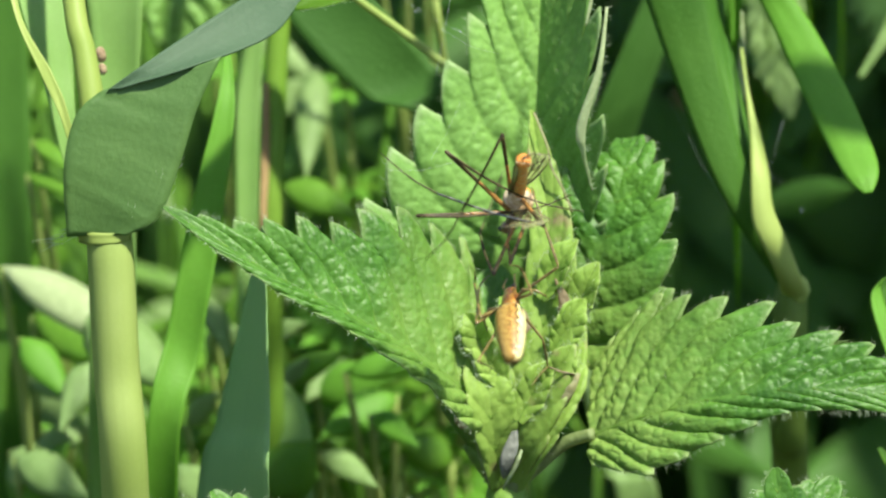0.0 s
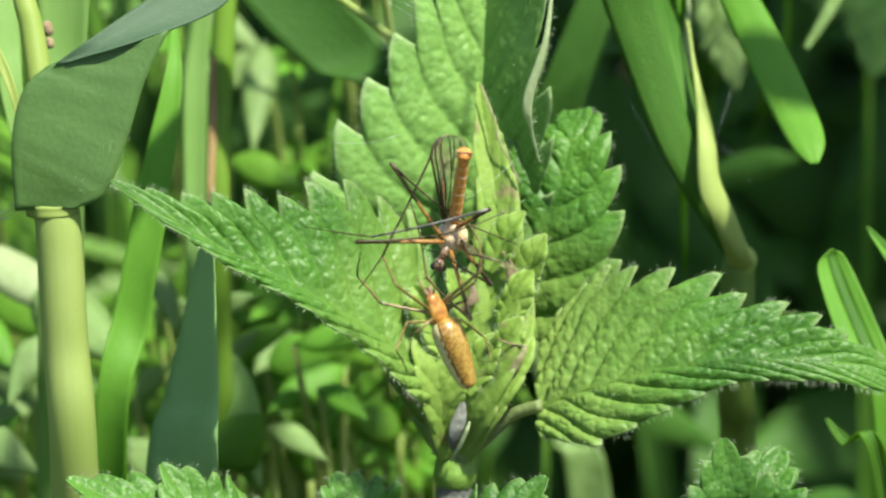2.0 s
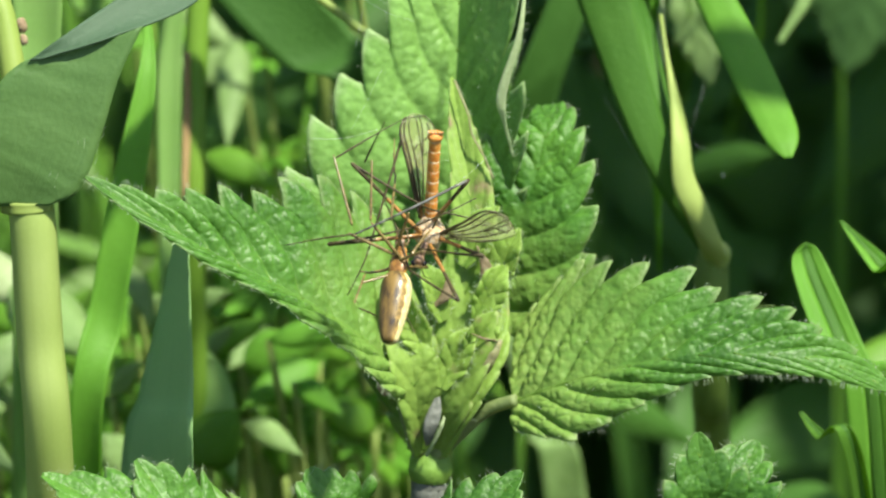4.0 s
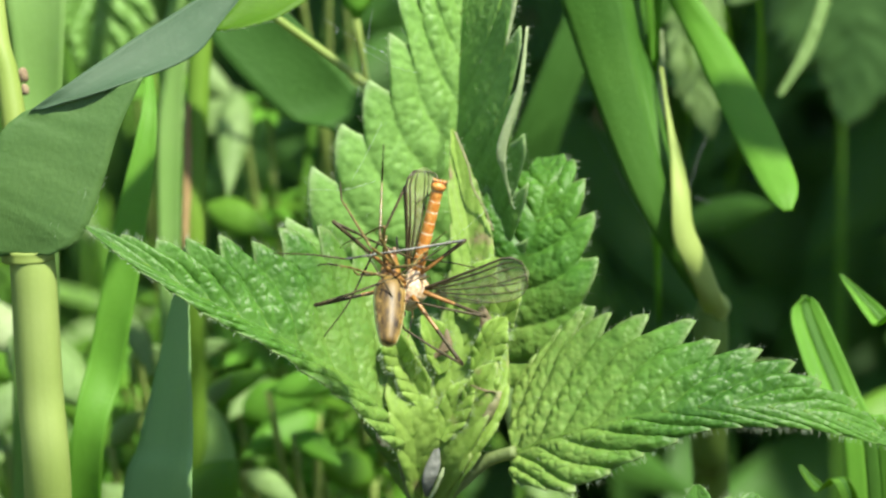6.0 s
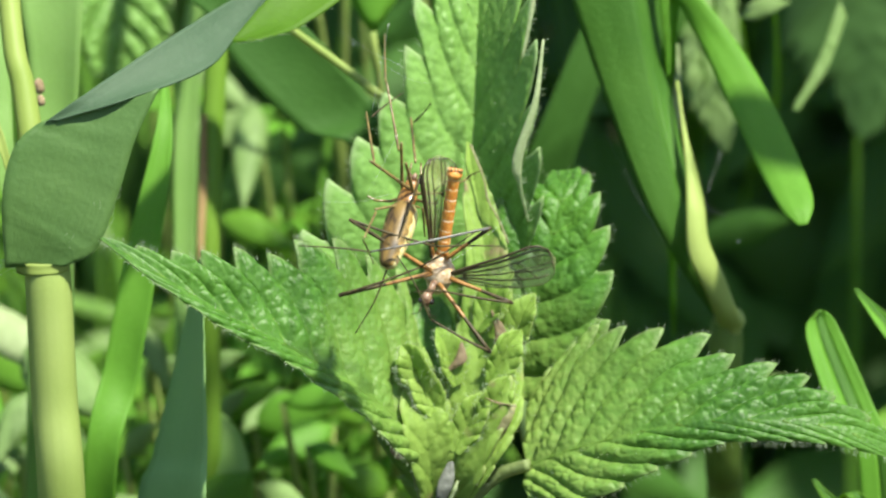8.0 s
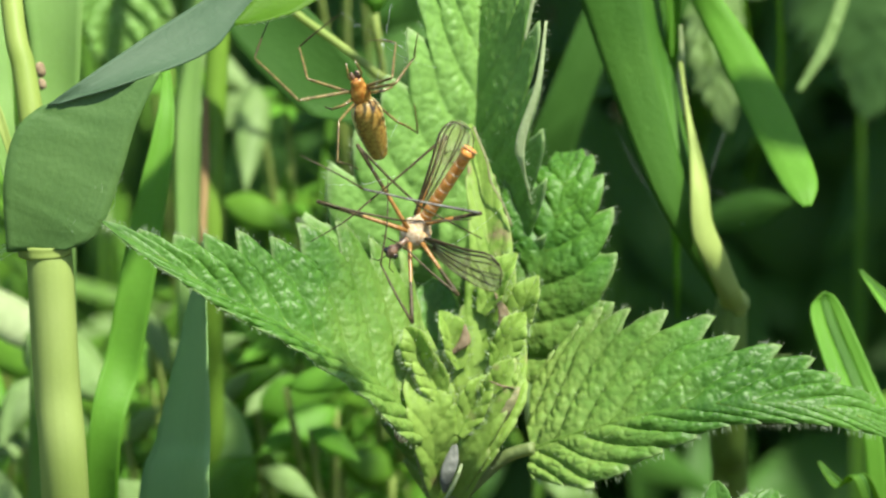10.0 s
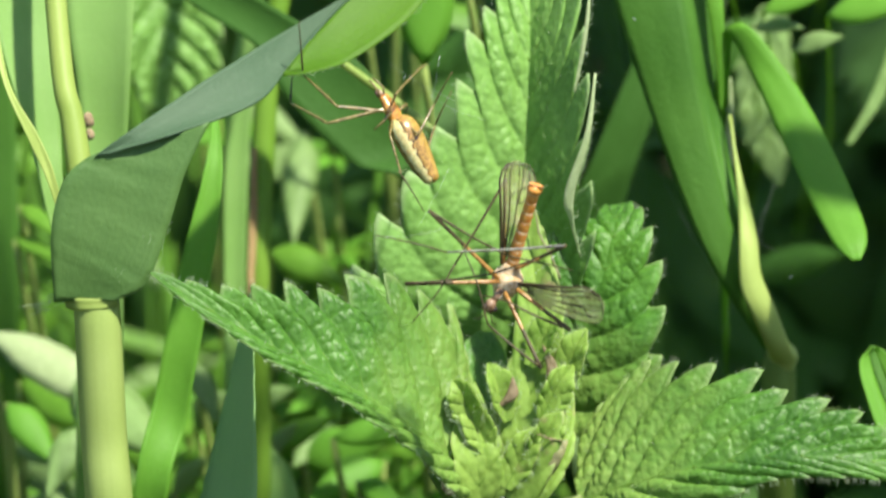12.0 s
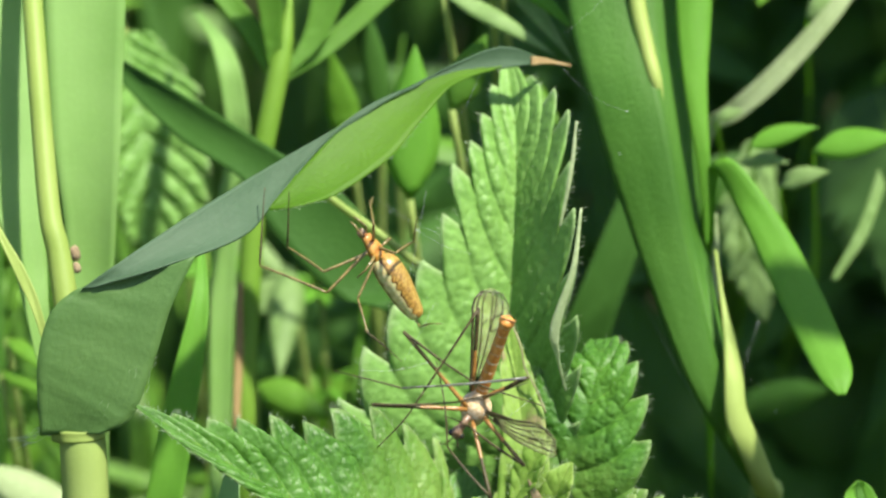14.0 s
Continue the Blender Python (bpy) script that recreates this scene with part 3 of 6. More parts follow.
# ---------------------------------------------------------------- reed with the folded blade
def reed():
    t = thing("reed", (-41.1, -108.1, 50), "stout reed shoot with a folded broad blade", "reed")
    part("stalk", stem([(-42.3, -232, 105), (-39.8, -76.8, 30), (-39.6, -30.9, 3), (-40.5, -14.7, -1), (-41.1, -2, -3), (-41.4, 2.3, -3)], [3.4, 3.2, 3.0, 2.9, 2.9, 2.8], 40, 20), STALK, t, "pale yellow-green stalk")
    part("stalk", stem([(-41.8, 1.5, 2), (-43.2, 13.5, 4), (-44.8, 24.1, 6), (-46.3, 31.2, 8), (-49, 57.4, 18), (-53.3, 98.8, 44)], [2.4, 1.7, 1.5, 1.4, 1.3, 1.1], 40, 16), STALK_YELLOW, t, "bright yellow-green upper stalk")
    part("blade_base", ribbon([(-46.4, 1.5, -6.2), (-46.7, 9.8, -8.5), (-45.3, 16.1, -9), (-42.4, 19.2, -8.5), (-38.6, 20.6, -8)],
                              [(-39, 1.7, -6.2), (-35.1, 3.7, -7), (-32.4, 10.5, -7.5), (-30.2, 17.5, -8), (-27.3, 23.7, -7.6)], 0.5, 0.25, 40, 13), REED, t, "dull green fold of the broad blade")
    part("blade", ribbon([(-41.3, 19.5, -8.7), (-36.5, 23, -8), (-26.9, 29.8, -2), (-15.8, 37, 7), (-4.6, 43.7, 13), (3.3, 48.1, 16), (10.5, 51.1, 18), (16.2, 49.6, 20)],
                         [(-39.6, 19.8, -8.8), (-31.6, 22.2, -8.2), (-21.6, 26.3, -2), (-17.5, 31.2, 3), (-9.5, 40.9, 10), (0.4, 46.3, 15), (10.5, 48.3, 18), (16.2, 49.2, 20)], 0.4, 0.22, 60, 13), GLAUCOUS, t, "bloom-covered upper side of the arching blade")
    part("blade_tip", ribbon([(14.4, 50, 19), (16.6, 49.7, 20), (19.5, 48.9, 21)], [(14.4, 48.8, 19), (16.6, 49.1, 20), (19.5, 48.8, 21)], 0.2, 0.22, 12, 5), DRY, t, "dried tan blade tip")
    part("blade", ribbon([(-18.6, 30, 2), (-17.2, 31.6, 3), (-13.7, 36.2, 7), (-9.4, 41.1, 10.5), (-3.8, 44.3, 13.5), (3.3, 47.4, 16), (10.5, 48.8, 18.2)],
                         [(-18.4, 29.8, 1.5), (-15, 30.2, 1), (-10.2, 31.8, 4), (-3.5, 36.6, 8), (0.8, 42, 12), (4.7, 46.3, 15), (10.6, 48.5, 18)], 0.5, 0.2, 40, 9), REED_YELLOW, t, "light yellow-green turned-up edge of the blade")
    tagged(part("hair", scattered([(-38.6, 4.3, -6.6), (-34.8, 4.6, -5.6), (-33.7, 7.7, -6.4), (-32.5, 10.9, -6.6), (-35.1, 8.4, -7)], 150, 5), HAIR, t, "pale hairs at the collar"), kind="stuff")
    tagged(part("hair", fringe([(-17.9, 29.7, 1.4), (-15, 30.1, 1), (-10.2, 31.7, 4), (-3.5, 36.5, 8), (0.8, 42, 12)], 60, 12), HAIR, t, "fine hairs on the blade edge"), kind="stuff")
    part("scar", ball_at((-26.1, 26.5, -2.9), 0.3), BUD, t, "small dark scar on the blade")
    part("collar", ribbon([(-45.2, 2.2, -5.2), (-43.5, 2, -6), (-40.7, 2, -6), (-38.5, 2.5, -5.6)], [(-45, 0.9, -3.6), (-43.4, 0.5, -5.5), (-40.7, 0.6, -5.8), (-38.6, 1.2, -4.8)], 0.2, 0.3, 20, 5), STALK_YELLOW, t, "yellow collar of the stalk")
    part("bud", ball_at((-43.3, 24.6, 16), 0.8), BUD, t, "brown dry scale")
    part("bud", ball_at((-43.1, 22.8, 16), 0.6), BUD, t, "brown dry scale")
    tagged(part("hair", tufts([(-47.9, 1.1, -3), (-45.7, 2, -4), (-44.3, 1.8, -4)], 26, 3), HAIR, t, "pale hairs at the collar"), kind="stuff")


reed()


# ---------------------------------------------------------------- other grasses, near to far
def grass(name, base, label, category="grass"):
    return thing(name, base, label, category, "grasses round the nettle")


def stalk_grass():
    t = grass("grass", (-24, -115, 110), "slim grass stalk with a dry tan sheath and upright blades")
    part("stalk", stem([(-24.5, -209.6, 150), (-23, -34.9, 75), (-22.9, 1.6, 60), (-22.2, 21.8, 60), (-21.3, 34.7, 60), (-18.9, 48, 60), (-17.8, 53.6, 60.4), (-17, 60, 61)], [1.7, 1.7, 1.65, 1.6, 1.55, 1.5, 1.5, 1.2, 0.3], 48), STALK_GREEN, t)
    part("sheath", ribbon([(-23.6, 22, 57.6), (-24, 12, 57), (-24.2, 5, 57), (-24.1, -3, 57.6)], [(-23.1, 22, 58), (-23, 12, 57.4), (-23.3, 5, 57.4), (-23.4, -3, 57.8)], 0.2, 0.3, 20, 5), DRY, t, "dry tan sheath")
    for a, b in (([(-19.8, 49, 60), (-24, 55.8, 62), (-31, 64.3, 66)], [(-18.3, 49.7, 60), (-21.8, 57.3, 62), (-27.2, 64.3, 66)]),
                 ([(-19.5, 49, 60), (-20.8, 56.3, 58), (-22.4, 65.2, 56)], [(-18, 49.7, 60), (-18, 57.1, 58), (-18, 65.2, 56)]),
                 ([(-18.3, 49.4, 60), (-15, 55.9, 62), (-13.6, 65.6, 62)], [(-17.6, 49, 60), (-12, 55.1, 62), (-7.6, 65.7, 62)]),
                 ([(-18, 49.7, 60), (-12.1, 55.4, 66), (-3.1, 64.7, 70)], [(-17.6, 48.6, 60), (-10.6, 53.5, 66), (1.4, 64.7, 70)])):
        part("blade", ribbon(a, b, 0.4), REED_LIGHT, t)
    t = grass("grass", (-38.2, -112.7, 90), "bright green upright grass blade")
    part("blade", ribbon([(-37.4, -112.7, 90), (-38.3, -33.2, 28), (-34.9, -9.3, 24), (-32, 5.8, 23), (-28.8, 18.8, 24), (-27.9, 27.6, 30)],
                         [(-32.7, -112.7, 90), (-34, -33.2, 28), (-31.1, -13.6, 24), (-28.7, 0.1, 23), (-26.6, 17.4, 24), (-27.6, 27.6, 30)], 0.5), REED_BRIGHT, t)
    t = grass("grass", (-29.1, -110.4, 70), "blue-green tapering grass blade")
    part("blade", ribbon([(-33.6, -109.3, 66), (-31.9, -36.9, 32), (-28.9, -21.6, 26), (-25.8, -9.3, 21), (-23.6, 0.1, 16), (-22.8, 2.9, 14)],
                         [(-22, -109.3, 60), (-21.7, -36, 4), (-21.6, -21.1, 4), (-22, -9.1, 7), (-22.3, -1.4, 12), (-22.7, 2.9, 14)], 0.3, 0.05), STEEL, t)
    t = grass("grass", (-27.4, -116.1, 120), "pale green upright grass blade")
    part("blade", ribbon([(-28.2, -116.1, 120), (-27.4, -35.1, 80), (-27.7, -4.5, 75), (-27.7, 25.9, 75), (-25.8, 39.8, 75), (-26.2, 46.6, 74), (-27.8, 54.3, 76), (-30.9, 59.7, 90)],
                         [(-25, -116.1, 120), (-24.8, -35.1, 80), (-25, -4.5, 75), (-24.3, 25.9, 75), (-22.7, 39.1, 75), (-22.9, 45.9, 74), (-24.8, 53.6, 76), (-30.2, 60.1, 90)], 0.4), REED_PALE, t)


def left_grasses():
    t = grass("grass", (-45.1, -112.7, 90), "broad pale green blade in the sun")
    part("blade", ribbon([(-49, -112.7, 90), (-45.5, -4.3, 34), (-44.7, 22.6, 28), (-46.9, 42.8, 26), (-48.7, 75.6, 30), (-50.7, 110.5, 50)],
                         [(-40.5, -112.7, 90), (-39.6, -4.3, 34), (-38.9, 21.9, 28), (-37.9, 42.8, 26), (-37.5, 75.6, 30), (-40.3, 110.6, 50)], 0.8), REED_PALE, t)
    t = grass("grass", (-54.4, -112.7, 90), "mid-green blade beside the reed")
    part("blade", ribbon([(-43.9, -112.7, 80), (-43.2, -34.3, 36), (-44, -5.8, 22), (-47.8, 10.4, 16), (-51, 23, 16), (-54, 32.7, 17), (-57.5, 47.8, 20), (-60.5, 82.3, 28)],
                         [(-42, -112.7, 80), (-41, -34.3, 36), (-42.8, -5.8, 23), (-46.2, 14, 18), (-47, 23.6, 19), (-48, 32.7, 20), (-49, 47.8, 23), (-52.5, 82.4, 32)], 0.6), REED_PALE, t)
    t = grass("grass", (-52.8, -112.7, 90), "narrow yellow-green blade edge")
    part("blade", ribbon([(-44.3, -112.7, 90), (-41.8, -32.9, 18), (-43, -2.8, 6), (-46.9, 14.1, 2), (-49.9, 21.2, 3), (-53.2, 28.3, 5), (-55.2, 35.5, 8), (-57.9, 45.6, 12)],
                         [(-43.2, -112.7, 90), (-41, -32.9, 18), (-42.3, -2.8, 6), (-46.2, 15.2, 2), (-48.7, 21.9, 3), (-52.4, 28.3, 5), (-54.3, 35.5, 8), (-57.2, 45.6, 12)], 0.2), STALK_YELLOW, t)
    t = grass("grass", (-59.3, -119.5, 150), "dark broad blade behind the reed")
    part("blade", ribbon([(-69.1, -119.5, 150), (-64.3, -20.2, 100), (-65.2, 26.3, 90), (-66.7, 72.7, 90)],
                         [(-59.3, -119.5, 150), (-56.5, -20.2, 100), (-56.7, 26.3, 90), (-59, 72.7, 90)], 0.6), REED_MID, t)
    t = grass("grass", (-6.7, -117.2, 130), "arching blade with a pale edge, shade put into its green")
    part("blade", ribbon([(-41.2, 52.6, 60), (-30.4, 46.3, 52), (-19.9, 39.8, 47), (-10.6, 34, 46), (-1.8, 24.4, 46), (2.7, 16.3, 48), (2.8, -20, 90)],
                         [(-41.9, 51.1, 60), (-31.9, 41.1, 52), (-22.8, 35, 47), (-18.7, 28.1, 46), (-10.6, 20, 46), (-1.8, 14.1, 48), (1.2, -20, 90)], 0.8), BLADE_SHADE, t)
    t = grass("grass", (5.7, -79.3, 60), "thin pale diagonal grass stem")
    part("stem", stem([(-14.1, 34.6, 33), (-10.5, 31.8, 34), (-4.7, 27.6, 35), (3.4, 21.3, 37), (7, 18, 39), (10, 13.3, 44), (10.9, -34.4, 60)], [0.5, 0.55, 0.58, 0.58, 0.5], 40, 8), STALK, t)


def right_grasses():
    t = grass("broad_grass", (53.8, -116.1, 120), "tall broad-bladed grass with a pale sheath")
    part("stalk", stem([(49.9, -173.5, 130), (46.6, -42.3, 70), (45.5, -23.7, 54), (45.4, -13.2, 48), (45.4, -7.3, 46.5), (45.6, -4.6, 46.5)], [2.4, 2.5, 2.5, 2.4, 2.3, 1.9], 30), STALK_DIM, t, "green jointed stalk")
    part("sheath", ribbon([(38.6, 26, 40), (39.3, 19, 36), (39.6, 13.8, 33), (39.6, 8.9, 31), (39.8, 3.7, 31), (41.4, 0, 32), (43.2, -3.5, 36), (44, -5.6, 41)],
                          [(38.8, 26, 40), (39.8, 19, 36), (41, 14.2, 34), (41.9, 9.7, 32), (42.4, 5.3, 31.5), (44.2, 1.2, 33), (46.1, -3.2, 37), (47.3, -5.6, 42)], 0.7, 0.3), SHEATH, t, "pale yellow sheath")
    part("sheath", ribbon([(38.6, 31, 43), (38.3, 25, 43), (37.6, 19, 43), (38.1, 16, 43)], [(39, 31, 43), (39.4, 25, 43), (39.3, 20, 43), (38.4, 16, 43)], 0.5, 0.15, 24, 5), RIM, t, "torn pale membrane of the sheath")
    part("node", ball_at((46.4, -5.3, 45), 1.5), SHEATH, t, "pale swollen joint")
    part("blade", ribbon([(16.8, 88.3, 46), (19, 59.8, 38), (22.6, 43.5, 34), (28.5, 25.3, 33), (34.4, 10.1, 33), (39, 1.8, 35.5), (43.4, -4.4, 41)],
                         [(25.6, 88.3, 46), (28.4, 59.8, 37), (32, 43.5, 32), (35, 26.8, 32), (38.8, 11.5, 33.5), (41.4, 3, 35.5), (44.2, -3.8, 41)], 0.5, ridge=-0.1), REED_MID, t, "broad green blade")
    part("blade", ribbon([(27.2, 88.7, 50), (29, 60.2, 44), (31.6, 43.8, 40), (34.9, 27, 40), (38.2, 11.4, 36), (43.6, -3.8, 42.5)],
                         [(33.9, 88.8, 50), (33.9, 60.4, 46), (35.7, 44, 44), (37.7, 27.1, 44), (40.4, 11.5, 36.5), (44.8, -3.8, 42.5)], 0.4, ridge=-0.3), REED_MID, t, "green blade")
    part("blade", ribbon([(32.9, 88.2, 44), (33.4, 60.1, 42), (34.5, 47.5, 40), (36.4, 36.5, 40), (37.6, 26.3, 42)],
                         [(38.8, 88.2, 44), (38.3, 60.1, 42), (37.6, 47.5, 40), (38, 36.5, 40), (37.9, 26.3, 42)], 0.5), REED_BRIGHT, t, "sunlit young blade")
    part("stem", stem([(26.2, 80.5, 40), (28.1, 59.7, 36), (29.5, 52.3, 34.4), (30.6, 47.9, 33.2), (31.5, 44.3, 33.6)], [1.1, 1.1, 1.0, 0.9, 0.3]), STALK_YELLOW, t, "yellow young shoot")
    t = grass("grass", (40.7, -47.4, 110), "bent green blade with a rounded tip")
    part("blade", ribbon([(39.3, -7.7, 70), (37, 22, 46), (37.6, 36.5, 40), (41, 32, 37), (44.8, 23.1, 31), (48.5, 14.3, 24), (51.1, 9.1, 19), (53.3, 7, 17)],
                         [(39.8, -7.7, 70), (38.7, 22, 46), (39.6, 37.6, 38), (46, 31.3, 35), (50.9, 22.4, 29), (54.2, 14.4, 23), (55.3, 10, 19), (54.4, 7.1, 17)], 0.5, ridge=-0.1), REED_BRIGHT, t)
    t = grass("grass", (49.5, -60, 110), "withered whitish blade across the shade")
    part("blade", ribbon([(49, -60, 110), (46.8, -12, 92), (44.6, -1, 90), (39.4, 10, 88), (36.8, 22, 86), (36.6, 34, 84), (38.6, 43.8, 76), (41.8, 46.6, 73), (47.3, 51.6, 71), (55.8, 60.9, 70), (64, 72, 74)],
                         [(50, -60, 110), (48, -12, 92), (45.8, -1, 90), (40.6, 10, 88), (38, 22, 86), (38, 33, 84), (39.9, 42.4, 76), (43.4, 44.6, 73), (49.2, 49.6, 71), (57.4, 59.4, 70), (64.6, 71.5, 74)], 0.4, n=70), RIM, t)
    # Added out of view: its shadow makes the dark band on the bent blade.
    t = grass("grass", (116, -112, 60), "unseen arching blade added to shade the bent blade")
    part("blade", ribbon([(118, -112, 60), (122, 0, 30), (116, 52, 6), (96, 76, -8), (82, 77, -11), (74.8, 76, -10.8), (68.8, 75.2, -8.6), (66, 72.4, -9.6)],
                         [(112, -112, 60), (112, 0, 26), (106, 44, 0), (90, 63, -16), (84, 63.4, -17), (78.3, 64, -16.8), (71.4, 65.2, -15), (66.4, 71.4, -10.4)], 0.3), GLAUCOUS, t)
    t = grass("grass", (26, -112.7, 90), "pale green blade under the nettle leaf")
    part("blade", ribbon([(32.4, -144.1, 150), (25.3, -44.1, 112), (22.5, -30.7, 110), (19.8, -20.4, 110), (17.8, -12.6, 112)],
                         [(39, -144.1, 150), (31.3, -44.1, 112), (27.3, -30.7, 110), (22.9, -20.4, 110), (18.6, -12.6, 112)], 0.4), PALE, t)
    t = grass("grass", (30.3, -120.7, 160), "diagonal blade with shade put into its green")
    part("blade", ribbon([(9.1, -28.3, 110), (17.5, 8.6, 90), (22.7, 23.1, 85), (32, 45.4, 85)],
                         [(17, -28.3, 110), (25.2, 10.9, 90), (30.4, 27.7, 85), (37.3, 45.4, 85)], 0.8), BLADE_SHADE, t)
    for pts_a, pts_b, tone in (([(66, -81, 45), (61.4, -24.4, 21), (58.6, -18.7, 23), (54.8, -7.2, 26), (56.3, -3.8, 27)],
                                [(72, -81, 46), (67.6, -24.6, 22), (64.6, -18.8, 24), (58.9, -5.8, 27), (56.6, -3.7, 27)], REED_BRIGHT),
                               ([(75.4, -81.8, 60), (69.2, -13, 25), (65, -7.2, 28), (61.1, -1, 30)],
                                [(77.7, -81.8, 61), (72.8, -13, 26), (67.9, -6.5, 29), (61.4, -0.9, 30)], REED_BRIGHT),
                               ([(70.7, -81.8, 60), (61.2, -31.7, 20), (57.4, -28.7, 23), (55.5, -25.5, 25)],
                                [(73.1, -81.8, 61), (63.6, -31.7, 21), (58.8, -28, 24), (55.9, -25.4, 25)], REED_LIGHT)):
        t = grass("grass", (pts_a[0][0], pts_a[0][1], pts_a[0][2]), "short pointed blade, sun and shade put into its greens")
        # Brighter green rims stand in for sun, the darker trough for the fold's shade.
        deep = Vector((0, 0, 0.7))
        fold_a = [Vector(a).lerp(Vector(b), 0.4) + deep for a, b in zip(pts_a, pts_b)]
        fold_b = [Vector(a).lerp(Vector(b), 0.68) + deep for a, b in zip(pts_a, pts_b)]
        fold_a[-1], fold_b[-1] = Vector(pts_a[-1]), Vector(pts_b[-1])
        part("rim", ribbon(pts_a, fold_a, 0.2, cols=5), tone, t)
        part("rim", ribbon(fold_b, pts_b, 0.2, cols=5), tone, t)
        part("blade", ribbon(fold_a, fold_b, -0.3, cols=5), REED_MID, t, "trough of the folded blade, darker green for its shade")


def far_nettles():
    t = thing("nettle", (71.3, -127.5, 220), "shaded nettle with drooping toothed leaves", "plant")
    part("stem", stem([(104, -190.3, 230), (100, -39, 205), (94, 40, 182), (80, 66, 166), (67.2, 54, 156.5)], [2, 2, 1.6, 1.1, 0.8], 40), HERB, t)
    leaf_part(t, "leaf", [(67.2, 52.8, 156), (70.3, 41.1, 152), (71.8, 31.2, 150), (70.1, 20.6, 150)], (-0.3, 0.3, -1), [8, 14, 10, 0.3], [8, 14, 10, 0.3], [10, 10], [-10, -20], 9, SHADE_LEAF, 11, "drooping leaf with shade put into its dark green", pillow=0.35, bristles=0)
    leaf_part(t, "leaf", [(48.5, 44, 126), (46.8, 35, 121), (47.4, 26, 118), (48.8, 18.4, 118)], (-0.3, 0.4, -1), [2, 4.2, 3.6, 0.3], [2, 4.2, 3.6, 0.3], [10, 10], [-10, -20], 8, PALE, 12, "pale dull leaf", bristles=0)
    part("leaf", ribbon([(62.4, 38.2, 80), (59.7, 30.5, 79), (55.9, 23.2, 79)], [(63.4, 35.9, 80), (60.8, 29, 79), (56.7, 23, 79)], 0.3), PALE, t, "curled pale leaf rim")
    t = thing("nettle", (-50, -120, 150), "tall nettle with a broad pale leaf in the sun", "plant")
    part("stem", stem([(-52, -190, 170), (-48, -60, 130), (-45, 30, 112), (-41, 58, 100)], [1.8, 1.7, 1.5, 0.9], 30), STALK, t)
    leaf_part(t, "leaf", [(-41, 57, 99), (-38.6, 47, 95), (-36.4, 36, 94), (-34.6, 24, 96)], (0.2, 0.4, -1), [4, 8, 8.5, 6, 0.3], [4, 8, 8.5, 6, 0.3], [12, 12], [12, 12], 9, NETTLE_PALE, 23, "broad pale toothed leaf", 2.4, 1.6, 0, 26)
    t = thing("nettle", (45.4, -109.3, 60), "low nettle shoot with toothed leaves", "plant", "nettle shoots")
    part("stem", stem([(47.4, -171.8, 120), (44.4, -63, 40), (42.9, -43.5, 0)], [1.8, 1.5, 1.0], 20), PURPLE, t)
    leaf_part(t, "leaf", [(42.9, -43.5, 0), (42, -36.2, -5), (41, -27, -6)], (0.1, 0.5, -1), [5, 8, 6.5, 3.4, 0.3], [5, 8, 6.5, 3.4, 0.3], [15, 15], [15, 15], 6, NETTLE, 13, depth=2.4, pillow=0.6)
    leaf_part(t, "leaf", [(43.3, -43.5, 0), (45.1, -34.8, -5), (48.6, -28.3, -3)], (0.1, 0.5, -1), [5, 8, 6.5, 3.4, 0.3], [5, 8, 6.5, 3.4, 0.3], [15, 15], [15, 15], 6, NETTLE, 14, depth=2.4, pillow=0.6)
    t = thing("nettle", (-1.8, -110.4, 70), "low nettle shoot with toothed leaves", "plant", "nettle shoots")
    part("stem", stem([(-3.5, -173.5, 130), (-2.9, -63.7, 50), (-3.7, -43.2, -6)], [1.8, 1.5, 1.0], 20), PURPLE, t)
    for spine, seed in (([(-3.3, -42.4, -8), (-4.3, -36.9, -13), (-7.2, -30.9, -13)], 15), ([(-2.3, -42.7, -8), (10.9, -39.4, -14), (19.1, -31.5, -13)], 16),
                        ([(-5.1, -42.5, -6), (-26, -37.6, -12), (-40, -31.6, -10)], 17), ([(-5.1, -42.5, -6), (-21, -38.2, -10), (-28.5, -29.8, -9)], 18)):
        leaf_part(t, "leaf", spine, (0.0, 0.8, -0.7), [2, 6, 7, 4, 0.3], [2, 6, 7, 4, 0.3], [15, 15], [15, 15], 7, NETTLE, seed, depth=2.4, pillow=0.6)


def herb_leaf(bm, root, way, length, width, droop, rnd, loose=1.0):
    """A lance-shaped leaf from root along way (mm)."""
    root, way = Vector(root), Vector(way).normalized()
    side = way.cross(Vector((rnd.uniform(-0.4, 0.4) * loose, 0.4 + rnd.uniform(-0.4, 0.4) * loose, -1))).normalized()
    a, b = [], []
    for i in range(6):
        s = i / 5
        p = root + way * length * s + Vector((0, -droop * s * s, 0))
        w = width * (math.sin(math.pi * min(1, s ** 0.75 * 0.97 + 0.03)) ** 1.1) * 0.5
        a.append(p - side * w)
        b.append(p + side * w)
    ribbon(a, b, width * 0.12, 0.2, 12, 5, 0, bm)


